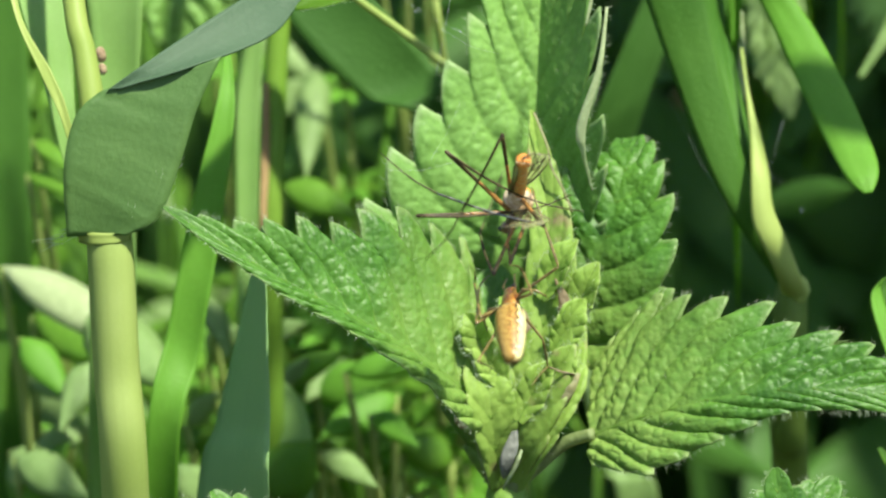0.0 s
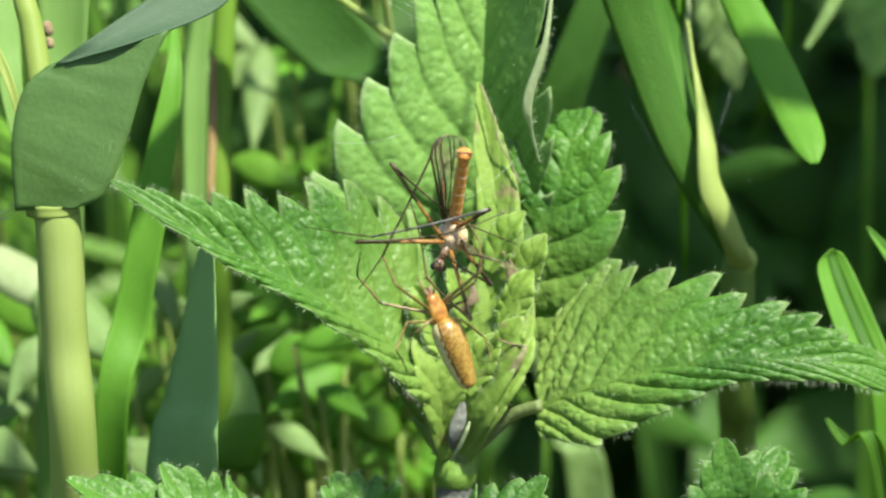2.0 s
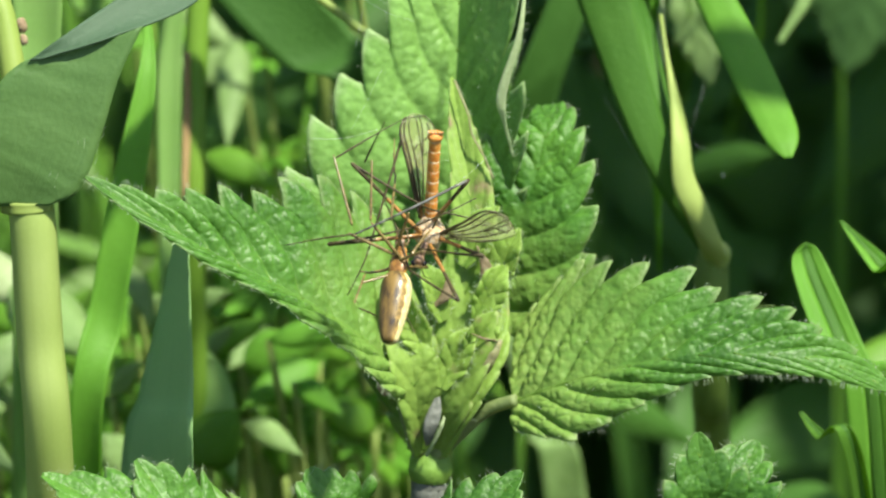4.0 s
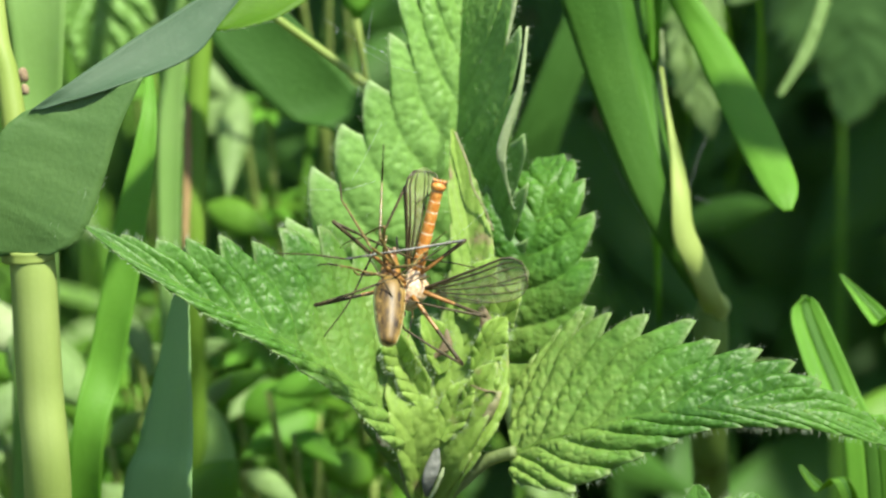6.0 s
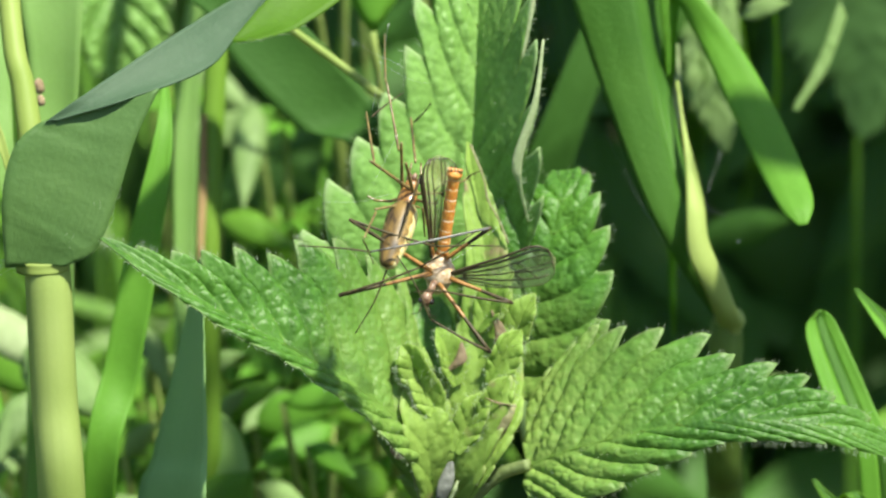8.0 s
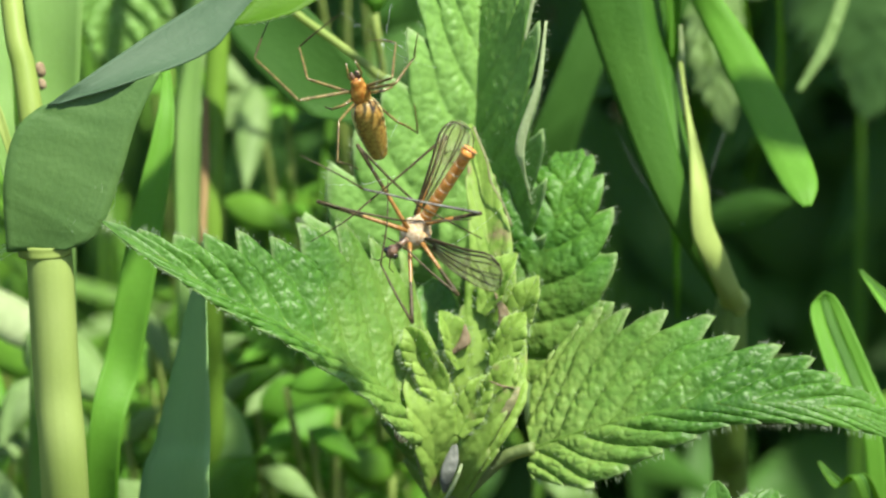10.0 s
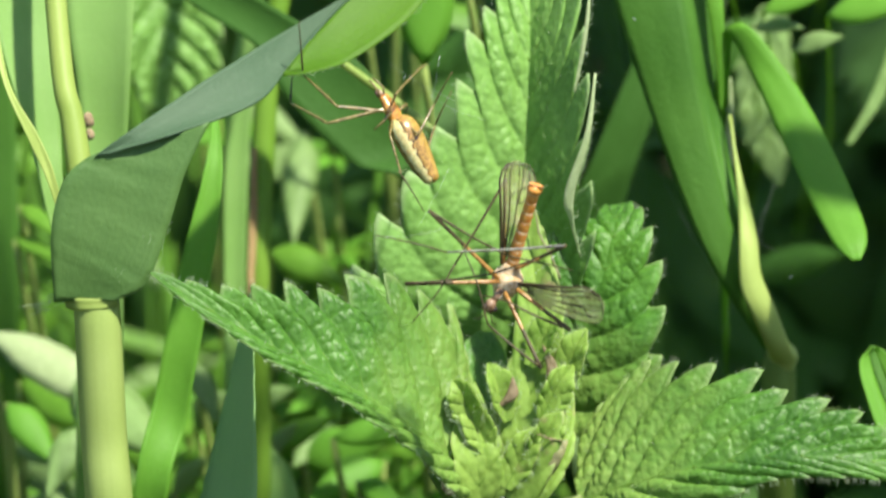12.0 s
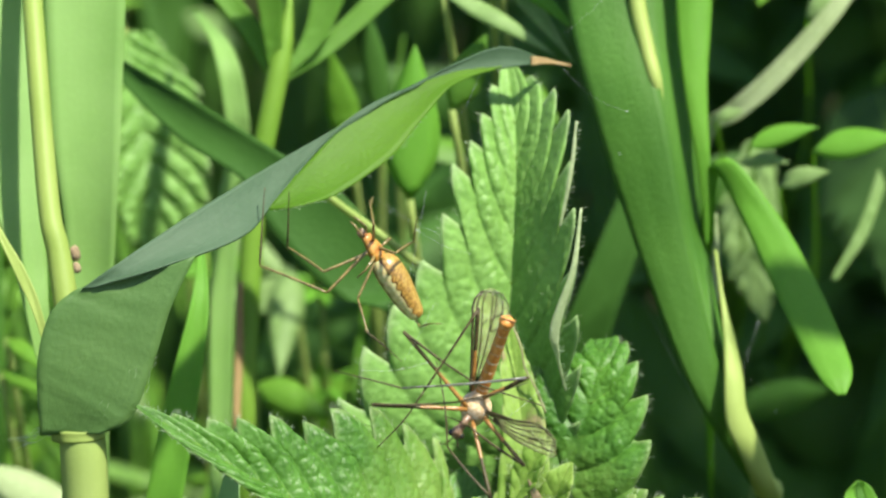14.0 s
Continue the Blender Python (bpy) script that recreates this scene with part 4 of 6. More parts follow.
def herbs():
    rnd = random.Random(5)
    spots = [((-59.5, -2.5, 78), (-35.8, -14.4, 72), 6.5, RIM), ((-48.2, -9.1, 75), (-34.9, -18, 65), 9, PALE), ((-55.9, -9.2, 90), (-40.1, -15.2, 80), 8, HERB),
             ((-58.7, -27.6, 85), (-50, -33.6, 80), 8, PALE), ((-57, -35, 70), (-49.6, -24, 66), 6, REED_LIGHT), ((-57, -28, 66), (-46.5, -32, 61), 6, PALE), ((-56.5, -12, 70), (-49.6, -19, 66), 5, REED_BRIGHT), ((-46.5, -15, 66), (-51, -23, 62), 4.5, PALE), ((-30, -38, 75), (-21, -41, 70), 5, REED_LIGHT), ((-23, -33.2, 70), (-16.9, -24, 66), 8, REED_LIGHT), ((-32, -15.4, 90), (-26.4, -9.1, 84), 6, PALE), ((-12.7, -15.4, 95), (-18.8, -19.2, 88), 6, PALE),
             ((-30.3, -34.4, 60), (-36.1, -26.8, 56), 6, PALE), ((-17.3, -20, 90), (-6.4, -16, 84), 7, REED_BRIGHT), ((-57.5, -15.4, 90), (-49.5, -19.9, 85), 5, PALE), ((-23.2, -19, 80), (-12.4, -12, 70), 4, HERB),
             ((-6.4, -19.8, 80), (-17, -24.3, 75), 6, REED_BRIGHT), ((-21.5, -25.7, 70), (-18.1, -34.7, 70), 6, REED_LIGHT), ((-11.1, -35.5, 90), (-12.6, -23, 85), 5, REED_LIGHT),
             ((1.2, -29.3, 90), (-6.5, -24.5, 85), 6, HERB), ((-17.6, 25.3, 110), (-19, 11, 100), 5, PALE), ((-1, 33, 56), (-0.4, 55, 55), 7.5, REED_BRIGHT),
             ((-22.2, 8.7, 100), (-11.2, 5.5, 95), 5, HERB), ((4.5, 44.8, 54), (9.1, 56.2, 52), 5, REED_LIGHT), ((3.3, 60, 50), (18, 53, 46), 2.6, PALE), ((9.6, 64.6, 48), (20.8, 56, 46), 2.8, REED_BRIGHT), ((12.6, 50.6, 86), (19.4, 45.4, 82), 4, HERB), ((-9, 40, 88), (-12, 56, 84), 4.5, HERB), ((-5, 45, 92), (-7, 62, 88), 3.4, REED_DARK), 
             ((10.3, 63.4, 50), (20.4, 52.2, 47), 2.5, PALE), ((44, 40.3, 62), (53.2, 44.5, 60), 3, REED_BRIGHT), ((52.7, 39.9, 64), (64.4, 43.1, 60), 4.5, REED_BRIGHT), ((42.3, 38.7, 66), (49.6, 39.7, 62), 2.5, PALE), ((48.3, 35.3, 66), (54.8, 38.6, 62), 3, PALE), ((40, 44.1, 70), (43.7, 46.9, 68), 2, PALE), ((52.7, 58.8, 80), (57.9, 62.5, 78), 3.5, PALE),
             ((-55.4, 14.6, 80), (-49.7, 11.5, 75), 2.5, HERB), ((-56.1, 10, 80), (-49.7, 8.4, 75), 2.5, HERB), ((-17.6, -0.7, 110), (-9.7, 1.6, 100), 6, HERB),
             ((-49, -24.6, 90), (-57.2, -27.6, 85), 4, PALE),
             ((-32, -6.6, 80), (-28.6, -13.4, 76), 3.4, PALE), ((-21.6, -19.6, 78), (-18, -13, 74), 3, PALE), ((-22.4, -17, 72), (-17.4, -34.6, 68), 5.5, REED_PALE), ((-13, -16.6, 70), (0.4, -13.2, 66), 4, REED_BRIGHT),
             ((-9.6, -22.4, 74), (-3, -25.2, 70), 3.6, REED_BRIGHT), ((-24, -12.6, 82), (-18.4, -8.4, 78), 3, PALE), ((-16.4, -27.6, 74), (-8.6, -30.6, 70), 4, PALE), ((-34.6, -24, 80), (-29.8, -17.6, 76), 3.2, PALE),
             ]
    for a, b, w, tone in spots:
        a, b = Vector(a), Vector(b)
        foot = a + (Vector((rnd.uniform(4, 12), rnd.uniform(-30, -18), 150)) if a[0] > 25 else Vector((rnd.uniform(-6, 6), -60, 40)))
        t = thing("herb", (foot[0], foot[1], foot[2]), "small leafy herb stem among the grass", "herb", "herbs in the undergrowth")
        part("stem", stem([foot, a.lerp(foot, 0.5) + Vector((2, 0, 0)), a], [0.8, 0.7, 0.5] if a[0] < 25 else [0.3, 0.3, 0.25], 14, 6), STALK if a[0] < 25 else HERB, t)
        bm = bmesh.new()
        herb_leaf(bm, a, b - a, (b - a).length, w, 1.5, rnd, 0.3)
        part("leaf", bm, tone, t)


def bedstraws():
    """Low herbs with narrow leaves in whorls round a thin stem."""
    rnd = random.Random(17)
    low, high = (-36.6, -34.7, 70), (5.8, -9.8, 70)
    extra = [((rnd.uniform(low[0], high[0]), rnd.uniform(low[1], high[1]), rnd.uniform(58, 92)), rnd.uniform(7.5, 10.5), rnd.choice((6, 7, 8))) for _ in range(26)]
    for (h, v, d), reach, count in (((-10.8, -18.7, 62), 6.5, 8), ((-18.1, -12.8, 70), 6, 7), ((-5.9, -26.8, 58), 6, 8), ((-13.9, -30.8, 66), 7.5, 8), ((-21.2, -21.2, 74), 6, 7), ((-1.1, -31.5, 64), 6, 7),
                                    ((-33.4, -19, 76), 6, 7), ((-9.1, -11.4, 80), 5.5, 7), ((-52.5, -24.1, 70), 7, 8), ((-57.5, -15.2, 78), 7, 8), ((-17.2, -3, 84), 6, 7), ((-12.6, 8.5, 86), 5.5, 7),
                                    ((-29.5, 24.6, 74), 6, 7), ((-33.9, 41.9, 88), 6, 7), ((-13.6, 22.5, 80), 6, 8), ((-3, 43.4, 84), 5, 7), ((-25.8, -29.1, 60), 6.5, 7), ((3.5, -34.7, 70), 6, 7), *extra):
        d += 38
        t = thing("bedstraw", (h + 5, v - 60, d + 40), "bedstraw stem with narrow whorled leaves", "herb", "bedstraws in the undergrowth")
        part("stem", stem([(h + 5, v - 60, d + 40), (h + 2, v - 25, d + 14), (h, v, d), (h - 0.5, v + 5, d - 2)], [0.5, 0.45, 0.4, 0.25], 16, 6), STALK, t)
        turn = rnd.uniform(0, 6.28)
        for k in range(count):
            a = turn + math.tau * k / count
            bm = bmesh.new()
            size = reach * rnd.uniform(0.85, 1.15)
            herb_leaf(bm, (h, v, d), (math.cos(a), 0.62 * math.sin(a) + 0.25, -0.55 + 0.5 * math.sin(a)), size, size * 0.26, 0.9, rnd, 0.4)
            part("leaf", bm, REED_BRIGHT if k % 3 else HERB, t)


def undergrowth():
    """The mass of far blades and leaves; a tall close stand of dark grass, added to deepen the shade, on one side, low
    sunlit herbs on the other.
    """
    rnd = random.Random(8)
    for tone, count, label in ((HERB, 700, "dense small green herb leaves"), (REED_DARK, 300, "tall close grass blades, added dark to deepen the shade"),
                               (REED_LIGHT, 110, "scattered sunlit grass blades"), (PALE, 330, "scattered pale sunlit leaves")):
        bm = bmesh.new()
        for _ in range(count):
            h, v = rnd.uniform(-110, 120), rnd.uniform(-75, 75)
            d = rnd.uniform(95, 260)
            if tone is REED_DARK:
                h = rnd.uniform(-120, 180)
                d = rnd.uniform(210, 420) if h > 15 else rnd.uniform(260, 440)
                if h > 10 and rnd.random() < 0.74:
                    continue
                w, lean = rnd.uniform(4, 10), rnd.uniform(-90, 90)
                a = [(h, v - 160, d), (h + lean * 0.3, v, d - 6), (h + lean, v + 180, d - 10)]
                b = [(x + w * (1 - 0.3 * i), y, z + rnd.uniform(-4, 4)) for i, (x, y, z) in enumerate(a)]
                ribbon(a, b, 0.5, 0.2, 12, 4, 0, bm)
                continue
            if h > 14 and rnd.random() < 0.94 or h > -28 and rnd.random() < 0.4 or v > 5 and h > -60 and rnd.random() < (0.9 if h > -28 else 0.66):
                continue
            if tone is REED_LIGHT:
                w, lean = rnd.uniform(2, 5), rnd.uniform(-35, 35)
                a = [(h, v - 130, d), (h + lean * 0.4, v - 30, d - 4), (h + lean, v + 60, d)]
                b = [(x + w * (1 - 0.45 * i), y, z + rnd.uniform(-2, 2)) for i, (x, y, z) in enumerate(a)]
                ribbon(a, b, 0.3, 0.2, 14, 4, 0, bm)
            else:
                herb_leaf(bm, (h, v, d), (rnd.uniform(-1, 1), rnd.uniform(-0.6, 0.7), rnd.uniform(-0.8, 0.3)), rnd.uniform(9, 24), rnd.uniform(2, 5.5), rnd.uniform(0, 5), rnd)
        me = bpy.data.meshes.new("undergrowth")
        bm.to_mesh(me)
        bm.free()
        me.materials.append(tone)
        tagged(new("undergrowth", me), label, "undergrowth", kind="stuff")


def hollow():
    """Broad leaves added inside the hollow; their dark green hides the lit soil and stands in for deep shade."""
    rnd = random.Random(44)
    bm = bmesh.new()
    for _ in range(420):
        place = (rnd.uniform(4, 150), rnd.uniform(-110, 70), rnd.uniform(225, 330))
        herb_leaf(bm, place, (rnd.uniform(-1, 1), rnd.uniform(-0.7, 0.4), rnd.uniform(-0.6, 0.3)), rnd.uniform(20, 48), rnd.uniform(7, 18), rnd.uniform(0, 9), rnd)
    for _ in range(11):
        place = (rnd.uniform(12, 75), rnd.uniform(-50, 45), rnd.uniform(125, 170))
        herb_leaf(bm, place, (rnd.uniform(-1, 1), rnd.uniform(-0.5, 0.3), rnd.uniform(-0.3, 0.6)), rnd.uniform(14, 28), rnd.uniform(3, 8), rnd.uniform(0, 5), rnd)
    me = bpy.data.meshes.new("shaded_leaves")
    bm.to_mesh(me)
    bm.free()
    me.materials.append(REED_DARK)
    tagged(new("shaded_leaves", me), "dark broad leaves added to fill the shade of the hollow", "foliage", kind="stuff")


def overhang():
    """Unseen leaves added above the view, towards the sun, to keep the hollow behind in shade."""
    rnd = random.Random(21)
    bm = bmesh.new()
    for _ in range(1000):
        d = rnd.uniform(105, 300)
        h = rnd.uniform(40, 260) + (d - 95) * 0.05
        v = rnd.uniform(72, 190) + (d - 95) * 0.1
        herb_leaf(bm, (h, v, d), (rnd.uniform(-1, 1), rnd.uniform(-0.5, 0.3), rnd.uniform(-0.9, 0.5)), rnd.uniform(18, 38), rnd.uniform(8, 16), rnd.uniform(0, 5), rnd)
    me = bpy.data.meshes.new("overhang")
    bm.to_mesh(me)
    bm.free()
    me.materials.append(HERB)
    tagged(new("overhang", me), "unseen leaf mass added to shade the hollow", "foliage", kind="stuff")


def meadow():
    """Grass on the ground all round the place."""
    rnd = random.Random(31)
    verts, faces = [], []
    for _ in range(5200):
        x, y = rnd.uniform(-1.6, 1.6), rnd.uniform(-1.6, 2.2)
        if abs(x) < 0.13 + 0.1 * max(0, y) and y < 0.5:
            continue
        z = 0.42 * max(0, min(1, (y - 0.3) / 0.9)) - 0.01
        tall, w = rnd.uniform(0.06, 0.26), rnd.uniform(0.0015, 0.004)
        a, lean = rnd.uniform(0, math.tau), rnd.uniform(0.01, 0.09)
        side = Vector((math.cos(a), math.sin(a), 0)) * w
        way = Vector((math.cos(a + 1.4), math.sin(a + 1.4), 0)) * lean
        k = len(verts)
        for q in (0, 0.4, 0.75, 1):
            p = Vector((x, y, z)) + way * q * q + Vector((0, 0, tall * (q - 0.15 * q * q)))
            verts += [p - side * (1.02 - q), p + side * (1.02 - q)]
        faces += [(k, k + 1, k + 3, k + 2), (k + 2, k + 3, k + 5, k + 4), (k + 4, k + 5, k + 7, k + 6)]
    me = bpy.data.meshes.new("meadow_grass")
    me.from_pydata(verts, [], faces)
    me.materials.append(REED_DARK)
    tagged(new("meadow_grass", me), "green meadow grass all round", "grass", kind="stuff")


meadow()
overhang()
hollow()
stalk_grass()
left_grasses()
right_grasses()
far_nettles()
herbs()
bedstraws()
undergrowth()


# ---------------------------------------------------------------- the insects' skins
AMBER = skin("amber_skin", (0.3, 0.11, 0.018), (0.52, 0.27, 0.06), 1500, 0.28, 0.6, 0.3, 0.15, 0.2)
GOLD = skin("golden_brown_skin", (0.2, 0.105, 0.02), (0.4, 0.235, 0.055), 2600, 0.33, 0.6, 0.4, 0.1, 0.3)
CREAM = skin("cream_skin", (0.56, 0.48, 0.2), (0.7, 0.62, 0.32), 2500, 0.4, 0.5, 0.3, 0.2)
BELLY = skin("dark_belly_skin", (0.03, 0.018, 0.008), (0.2, 0.125, 0.03), 1100, 0.5, 0.5, 0.4, stretch=(1, 0.35, 1))
UMBER_DARK = skin("dark_umber_skin", (0.07, 0.035, 0.01), (0.16, 0.085, 0.02), 1800, 0.35, 0.6, 0.3)
BLOTCH = skin("blotched_flank_skin", (0.12, 0.075, 0.02), (0.32, 0.21, 0.055), 1500, 0.3, 0.6, 0.4)
UMBER = skin("umber_skin", (0.16, 0.07, 0.015), (0.33, 0.17, 0.04), 1800, 0.32, 0.6, 0.3)
GILT = skin("pale_gold_skin", (0.27, 0.155, 0.03), (0.4, 0.26, 0.065), 2500, 0.3, 0.6, 0.3)
LEG_TAN = skin("tan_leg_skin", (0.095, 0.068, 0.02), (0.22, 0.16, 0.05), 2500, 0.3, 0.7, 0.3)
LEG_DARK = skin("dark_leg_skin", (0.03, 0.024, 0.01), (0.075, 0.058, 0.022), 2500, 0.5, 0.3, 0.3)
LEG_SILK = skin("silk_wrapped_leg_skin", (0.045, 0.04, 0.03), (0.17, 0.17, 0.155), 900, 0.4, 0.6, 0.4)
LEG_ORANGE = skin("orange_leg_skin", (0.22, 0.1, 0.022), (0.36, 0.18, 0.045), 2500, 0.35, 0.6, 0.3)
FLY_ORANGE = skin("orange_abdomen_skin", (0.54, 0.2, 0.03), (0.7, 0.33, 0.08), 2200, 0.4, 0.5, 0.4, 0.15)
FLY_PALE = skin("pale_thorax_skin", (0.47, 0.3, 0.14), (0.71, 0.58, 0.41), 1700, 0.55, 0.4, 0.5)
FLY_HEAD = skin("brown_head_skin", (0.09, 0.045, 0.022), (0.3, 0.19, 0.12), 1700, 0.35, 0.6, 0.4)
EYE_BLACK = skin("black_eye_skin", (0.01, 0.008, 0.006), (0.02, 0.015, 0.012), 3000, 0.12, 0.8, 0.1)
WING_VEIN = skin("wing_vein_skin", (0.035, 0.028, 0.012), (0.06, 0.045, 0.02), 2500, 0.4, 0.5, 0.2)


def membrane():
    m, n, l, b = shader("wing_membrane", 0.25, 0.4)
    col = mixed(n, l, (0.5, 0.52, 0.22), (0.7, 0.7, 0.4), ranged(n, l, grain(n, l, 500, 3), 0.4, 0.6))
    l.new(col, b.inputs["Base Color"])
    normal = bumped(n, l, b, grain(n, l, 700, 2), 0.4, 0.0002)
    t = n.new("ShaderNodeBsdfTranslucent")
    l.new(col, t.inputs[0])
    l.new(normal, t.inputs["Normal"])
    clear = n.new("ShaderNodeBsdfTransparent")
    lit, thin = n.new("ShaderNodeMixShader"), n.new("ShaderNodeMixShader")
    lit.inputs[0].default_value, thin.inputs[0].default_value = 0.5, 0.32
    l.new(b.outputs[0], lit.inputs[1])
    l.new(t.outputs[0], lit.inputs[2])
    l.new(clear.outputs[0], thin.inputs[1])
    l.new(lit.outputs[0], thin.inputs[2])
    l.new(thin.outputs[0], n["Material Output"].inputs[0])
    return m


WING = membrane()
VIEW = Matrix(((1, 0, 0), (0, UP.y, AHEAD.y), (0, UP.z, AHEAD.z)))  # sighting axes (h, v, d) to the world


def solid_of_turn(stations, sides=20, flat=1.0, slots=None, bm=None, fine=5):
    """A body round the y axis from (y, radius, lift) stations in mm; slots(angle, y) picks the material of a face."""
    bm = bm or bmesh.new()
    line = spline([(y, r, z) for y, r, z in stations], max(10, len(stations) * fine))
    rings = []
    for y, r, z in line:
        r = max(r, 0.01)
        rings.append([bm.verts.new(Vector((r * math.sin(a), y, z + r * flat * math.cos(a))) * 0.001)
                      for a in (k * math.tau / sides for k in range(sides))])
    for i in range(len(rings) - 1):
        for k in range(sides):
            f = bm.faces.new((rings[i][k], rings[i][(k + 1) % sides], rings[i + 1][(k + 1) % sides], rings[i + 1][k]))
            if slots:
                f.material_index = slots(((k + 0.5) / sides * 360 + 180) % 360 - 180, (line[i][0] + line[i + 1][0]) / 2)
    bm.faces.new(rings[0][::-1])
    bm.faces.new(rings[-1])
    bmesh.ops.recalc_face_normals(bm, faces=bm.faces)
    return bm


def ball(bm, centre, r, squash=(1, 1, 1)):
    m = Matrix.Translation(Vector(centre) * 0.001) @ Matrix.Diagonal((r * squash[0] * 0.001, r * squash[1] * 0.001, r * squash[2] * 0.001, 1))
    bmesh.ops.create_uvsphere(bm, u_segments=14, v_segments=9, radius=1.0, matrix=m)
    return bm


def limb(length, r0, r1, bend=0.0, spines=0, seed=0):
    """A leg joint along +y from the origin (mm), with a slight bow and a few bristles."""
    pts = [Vector((0, length * x, bend * 4 * x * (1 - x))) * 0.001 for x in (0, 0.04, 0.15, 0.3, 0.5, 0.7, 0.85, 0.96, 1)]
    bm = tube(bmesh.new(), pts, [r0 * 0.0006, r0 * 0.001, r0 * 0.00105, (r0 + r1) * 0.0005, r1 * 0.001, r1 * 0.001, r1 * 0.0007], 8)
    rnd = random.Random(seed)
    for _ in range(spines):
        y = rnd.uniform(0.1, 0.95) * length * 0.001
        a = rnd.uniform(0, math.tau)
        p = Vector((0, y, 0))
        q = p + Vector((math.sin(a), rnd.uniform(0.3, 0.9), math.cos(a))) * 0.0005
        tube(bm, [p, q], [0.00003, 0.00001], 3, False)
    return bm


# ---------------------------------------------------------------- spider
SPIDER_LONG = 13.4
# seconds, head, tail, turn of its back away from the camera (degrees)
SPIDER_WAY = [
    (0.0, (8.4, -4.5, -3), (8.6, -14, -8), -38),
    (0.5, (8.3, -6.3, -7), (15.8, -15.8, -4), 5),
    (1.0, (7.2, -7.8, -7), (14.8, -17.9, -4), 20),
    (1.5, (6, -11, -7), (10.1, -23.3, -4), 0),
    (2.0, (4.6, -8.4, -7), (9.8, -20.7, -4), 34),
    (3.2, (2.3, -5.8, -6), (5.9, -18.4, -5), 90),
    (4.3, (3.4, -2.1, -4), (4, -14, -6), 165),
    (4.5, (3, -0.9, -4), (5.3, -13.4, -6), 170),
    (5.0, (3.6, 1.2, -3), (1.6, -11.3, -6), 180),
    (5.5, (4.3, 2, -2), (1.5, -10.8, -5), 180),
    (6.0, (3.3, 2.4, -2), (2.9, -9.6, -5), 185),
    (6.5, (3.9, 2.5, -2), (1.7, -9.3, -5), 180),
    (7.0, (4.9, 6, -2), (-0.8, -6.1, -5), 170),
    (7.5, (2.8, 8.5, -2), (-0.7, -3.4, -5), 165),
    (7.7, (4.6, 10.3, -2), (0.8, -1.3, -5), 165),
    (8.7, (1.1, 17.6, 10), (1.2, 6.3, 9), 110),
    (9.8, (-4.3, 19.8, 21), (0.8, 8, 24), 50),
    (10.0, (-3.5, 23.6, 21), (-0.3, 13.2, 25), 5),
    (10.5, (-5.1, 23.9, 21), (-0.2, 13.3, 23), 8),
    (11.0, (-6.7, 26.8, 21), (-0.2, 15.1, 22), 52),
    (11.5, (-6.8, 27.8, 21), (0.8, 15.8, 22), 62),
    (12.0, (-6.6, 28.1, 21), (0.4, 16.4, 22), 64),
    (12.5, (-7.3, 27.3, 21), (0.6, 16.8, 22), 64),
    (13.0, (-6.9, 27.2, 21), (0.2, 16.7, 22), 58),
    (13.5, (-6.8, 27.2, 21), (0.4, 16.6, 22), 54),
    (14.0, (-7, 27.2, 21), (0.2, 16.4, 22), 54),
]


HANG = 22.0  # mm by which the silk holds the insects out in front of the leaves


def hung(p):
    """A place (mm) on the sighting plane moved along its sight line to where the insects hang."""
    k = 1 + (p[2] - HANG) / 900
    return Vector((p[0] * k, p[1] * k, p[2] - HANG))


def reach(start, goal, size, sign):
    """The world way of that size (m) from a world place towards the sight line through goal (h, v in mm), nearer (-1) or farther (1)."""
    at = VIEW.transposed() @ (start - STAND)
    k = 0.001 * (1 + at.z / 0.9)
    flat = Vector((goal[0] * k - at.x, goal[1] * k - at.y, 0))
    if flat.length > size * 0.98:
        flat *= size * 0.98 / flat.length
    return VIEW @ (flat + Vector((0, 0, sign * math.sqrt(size ** 2 - flat.length ** 2))))


def body_pose(head, tail, length, back):
    """Pose in sighting axes of a body whose +y end is at head, with its back (+z) turned by so many degrees from the camera."""
    head, tail = Vector(head), Vector(tail)
    flat = Vector((head.x - tail.x, head.y - tail.y, 0))
    sign = -1 if head.z <= tail.z else 1
    deep = sign * math.sqrt(max(0.0, length ** 2 - flat.length ** 2))
    y = (flat + Vector((0, 0, deep))).normalized()
    mid = (head + tail) / 2
    near = Vector((0, 0, -1))
    near = (near - y * near.dot(y)).normalized()
    right = y.cross(near)
    if right.x < 0:
        right = -right
    z = near * math.cos(radians(back)) + right * math.sin(radians(back))
    x = y.cross(z)
    m = Matrix((x, y, z)).transposed()
    return m, mid * 0.001


def in_world(m, p):
    """A turn and place in sighting axes as a world pose. The sighting axes are left-handed, so x is turned over."""
    w = VIEW @ m
    w.col[0] = w.col[1].cross(w.col[2])
    return Matrix.Translation(STAND + VIEW @ Vector(p)) @ w.to_4x4()


def spider_pose(t):
    rows = SPIDER_WAY
    for r in rows:
        if abs(r[0] - t) < 0.01:
            m, p = body_pose(hung(r[1]), hung(r[2]), SPIDER_LONG, r[3])
            return in_world(m, p)


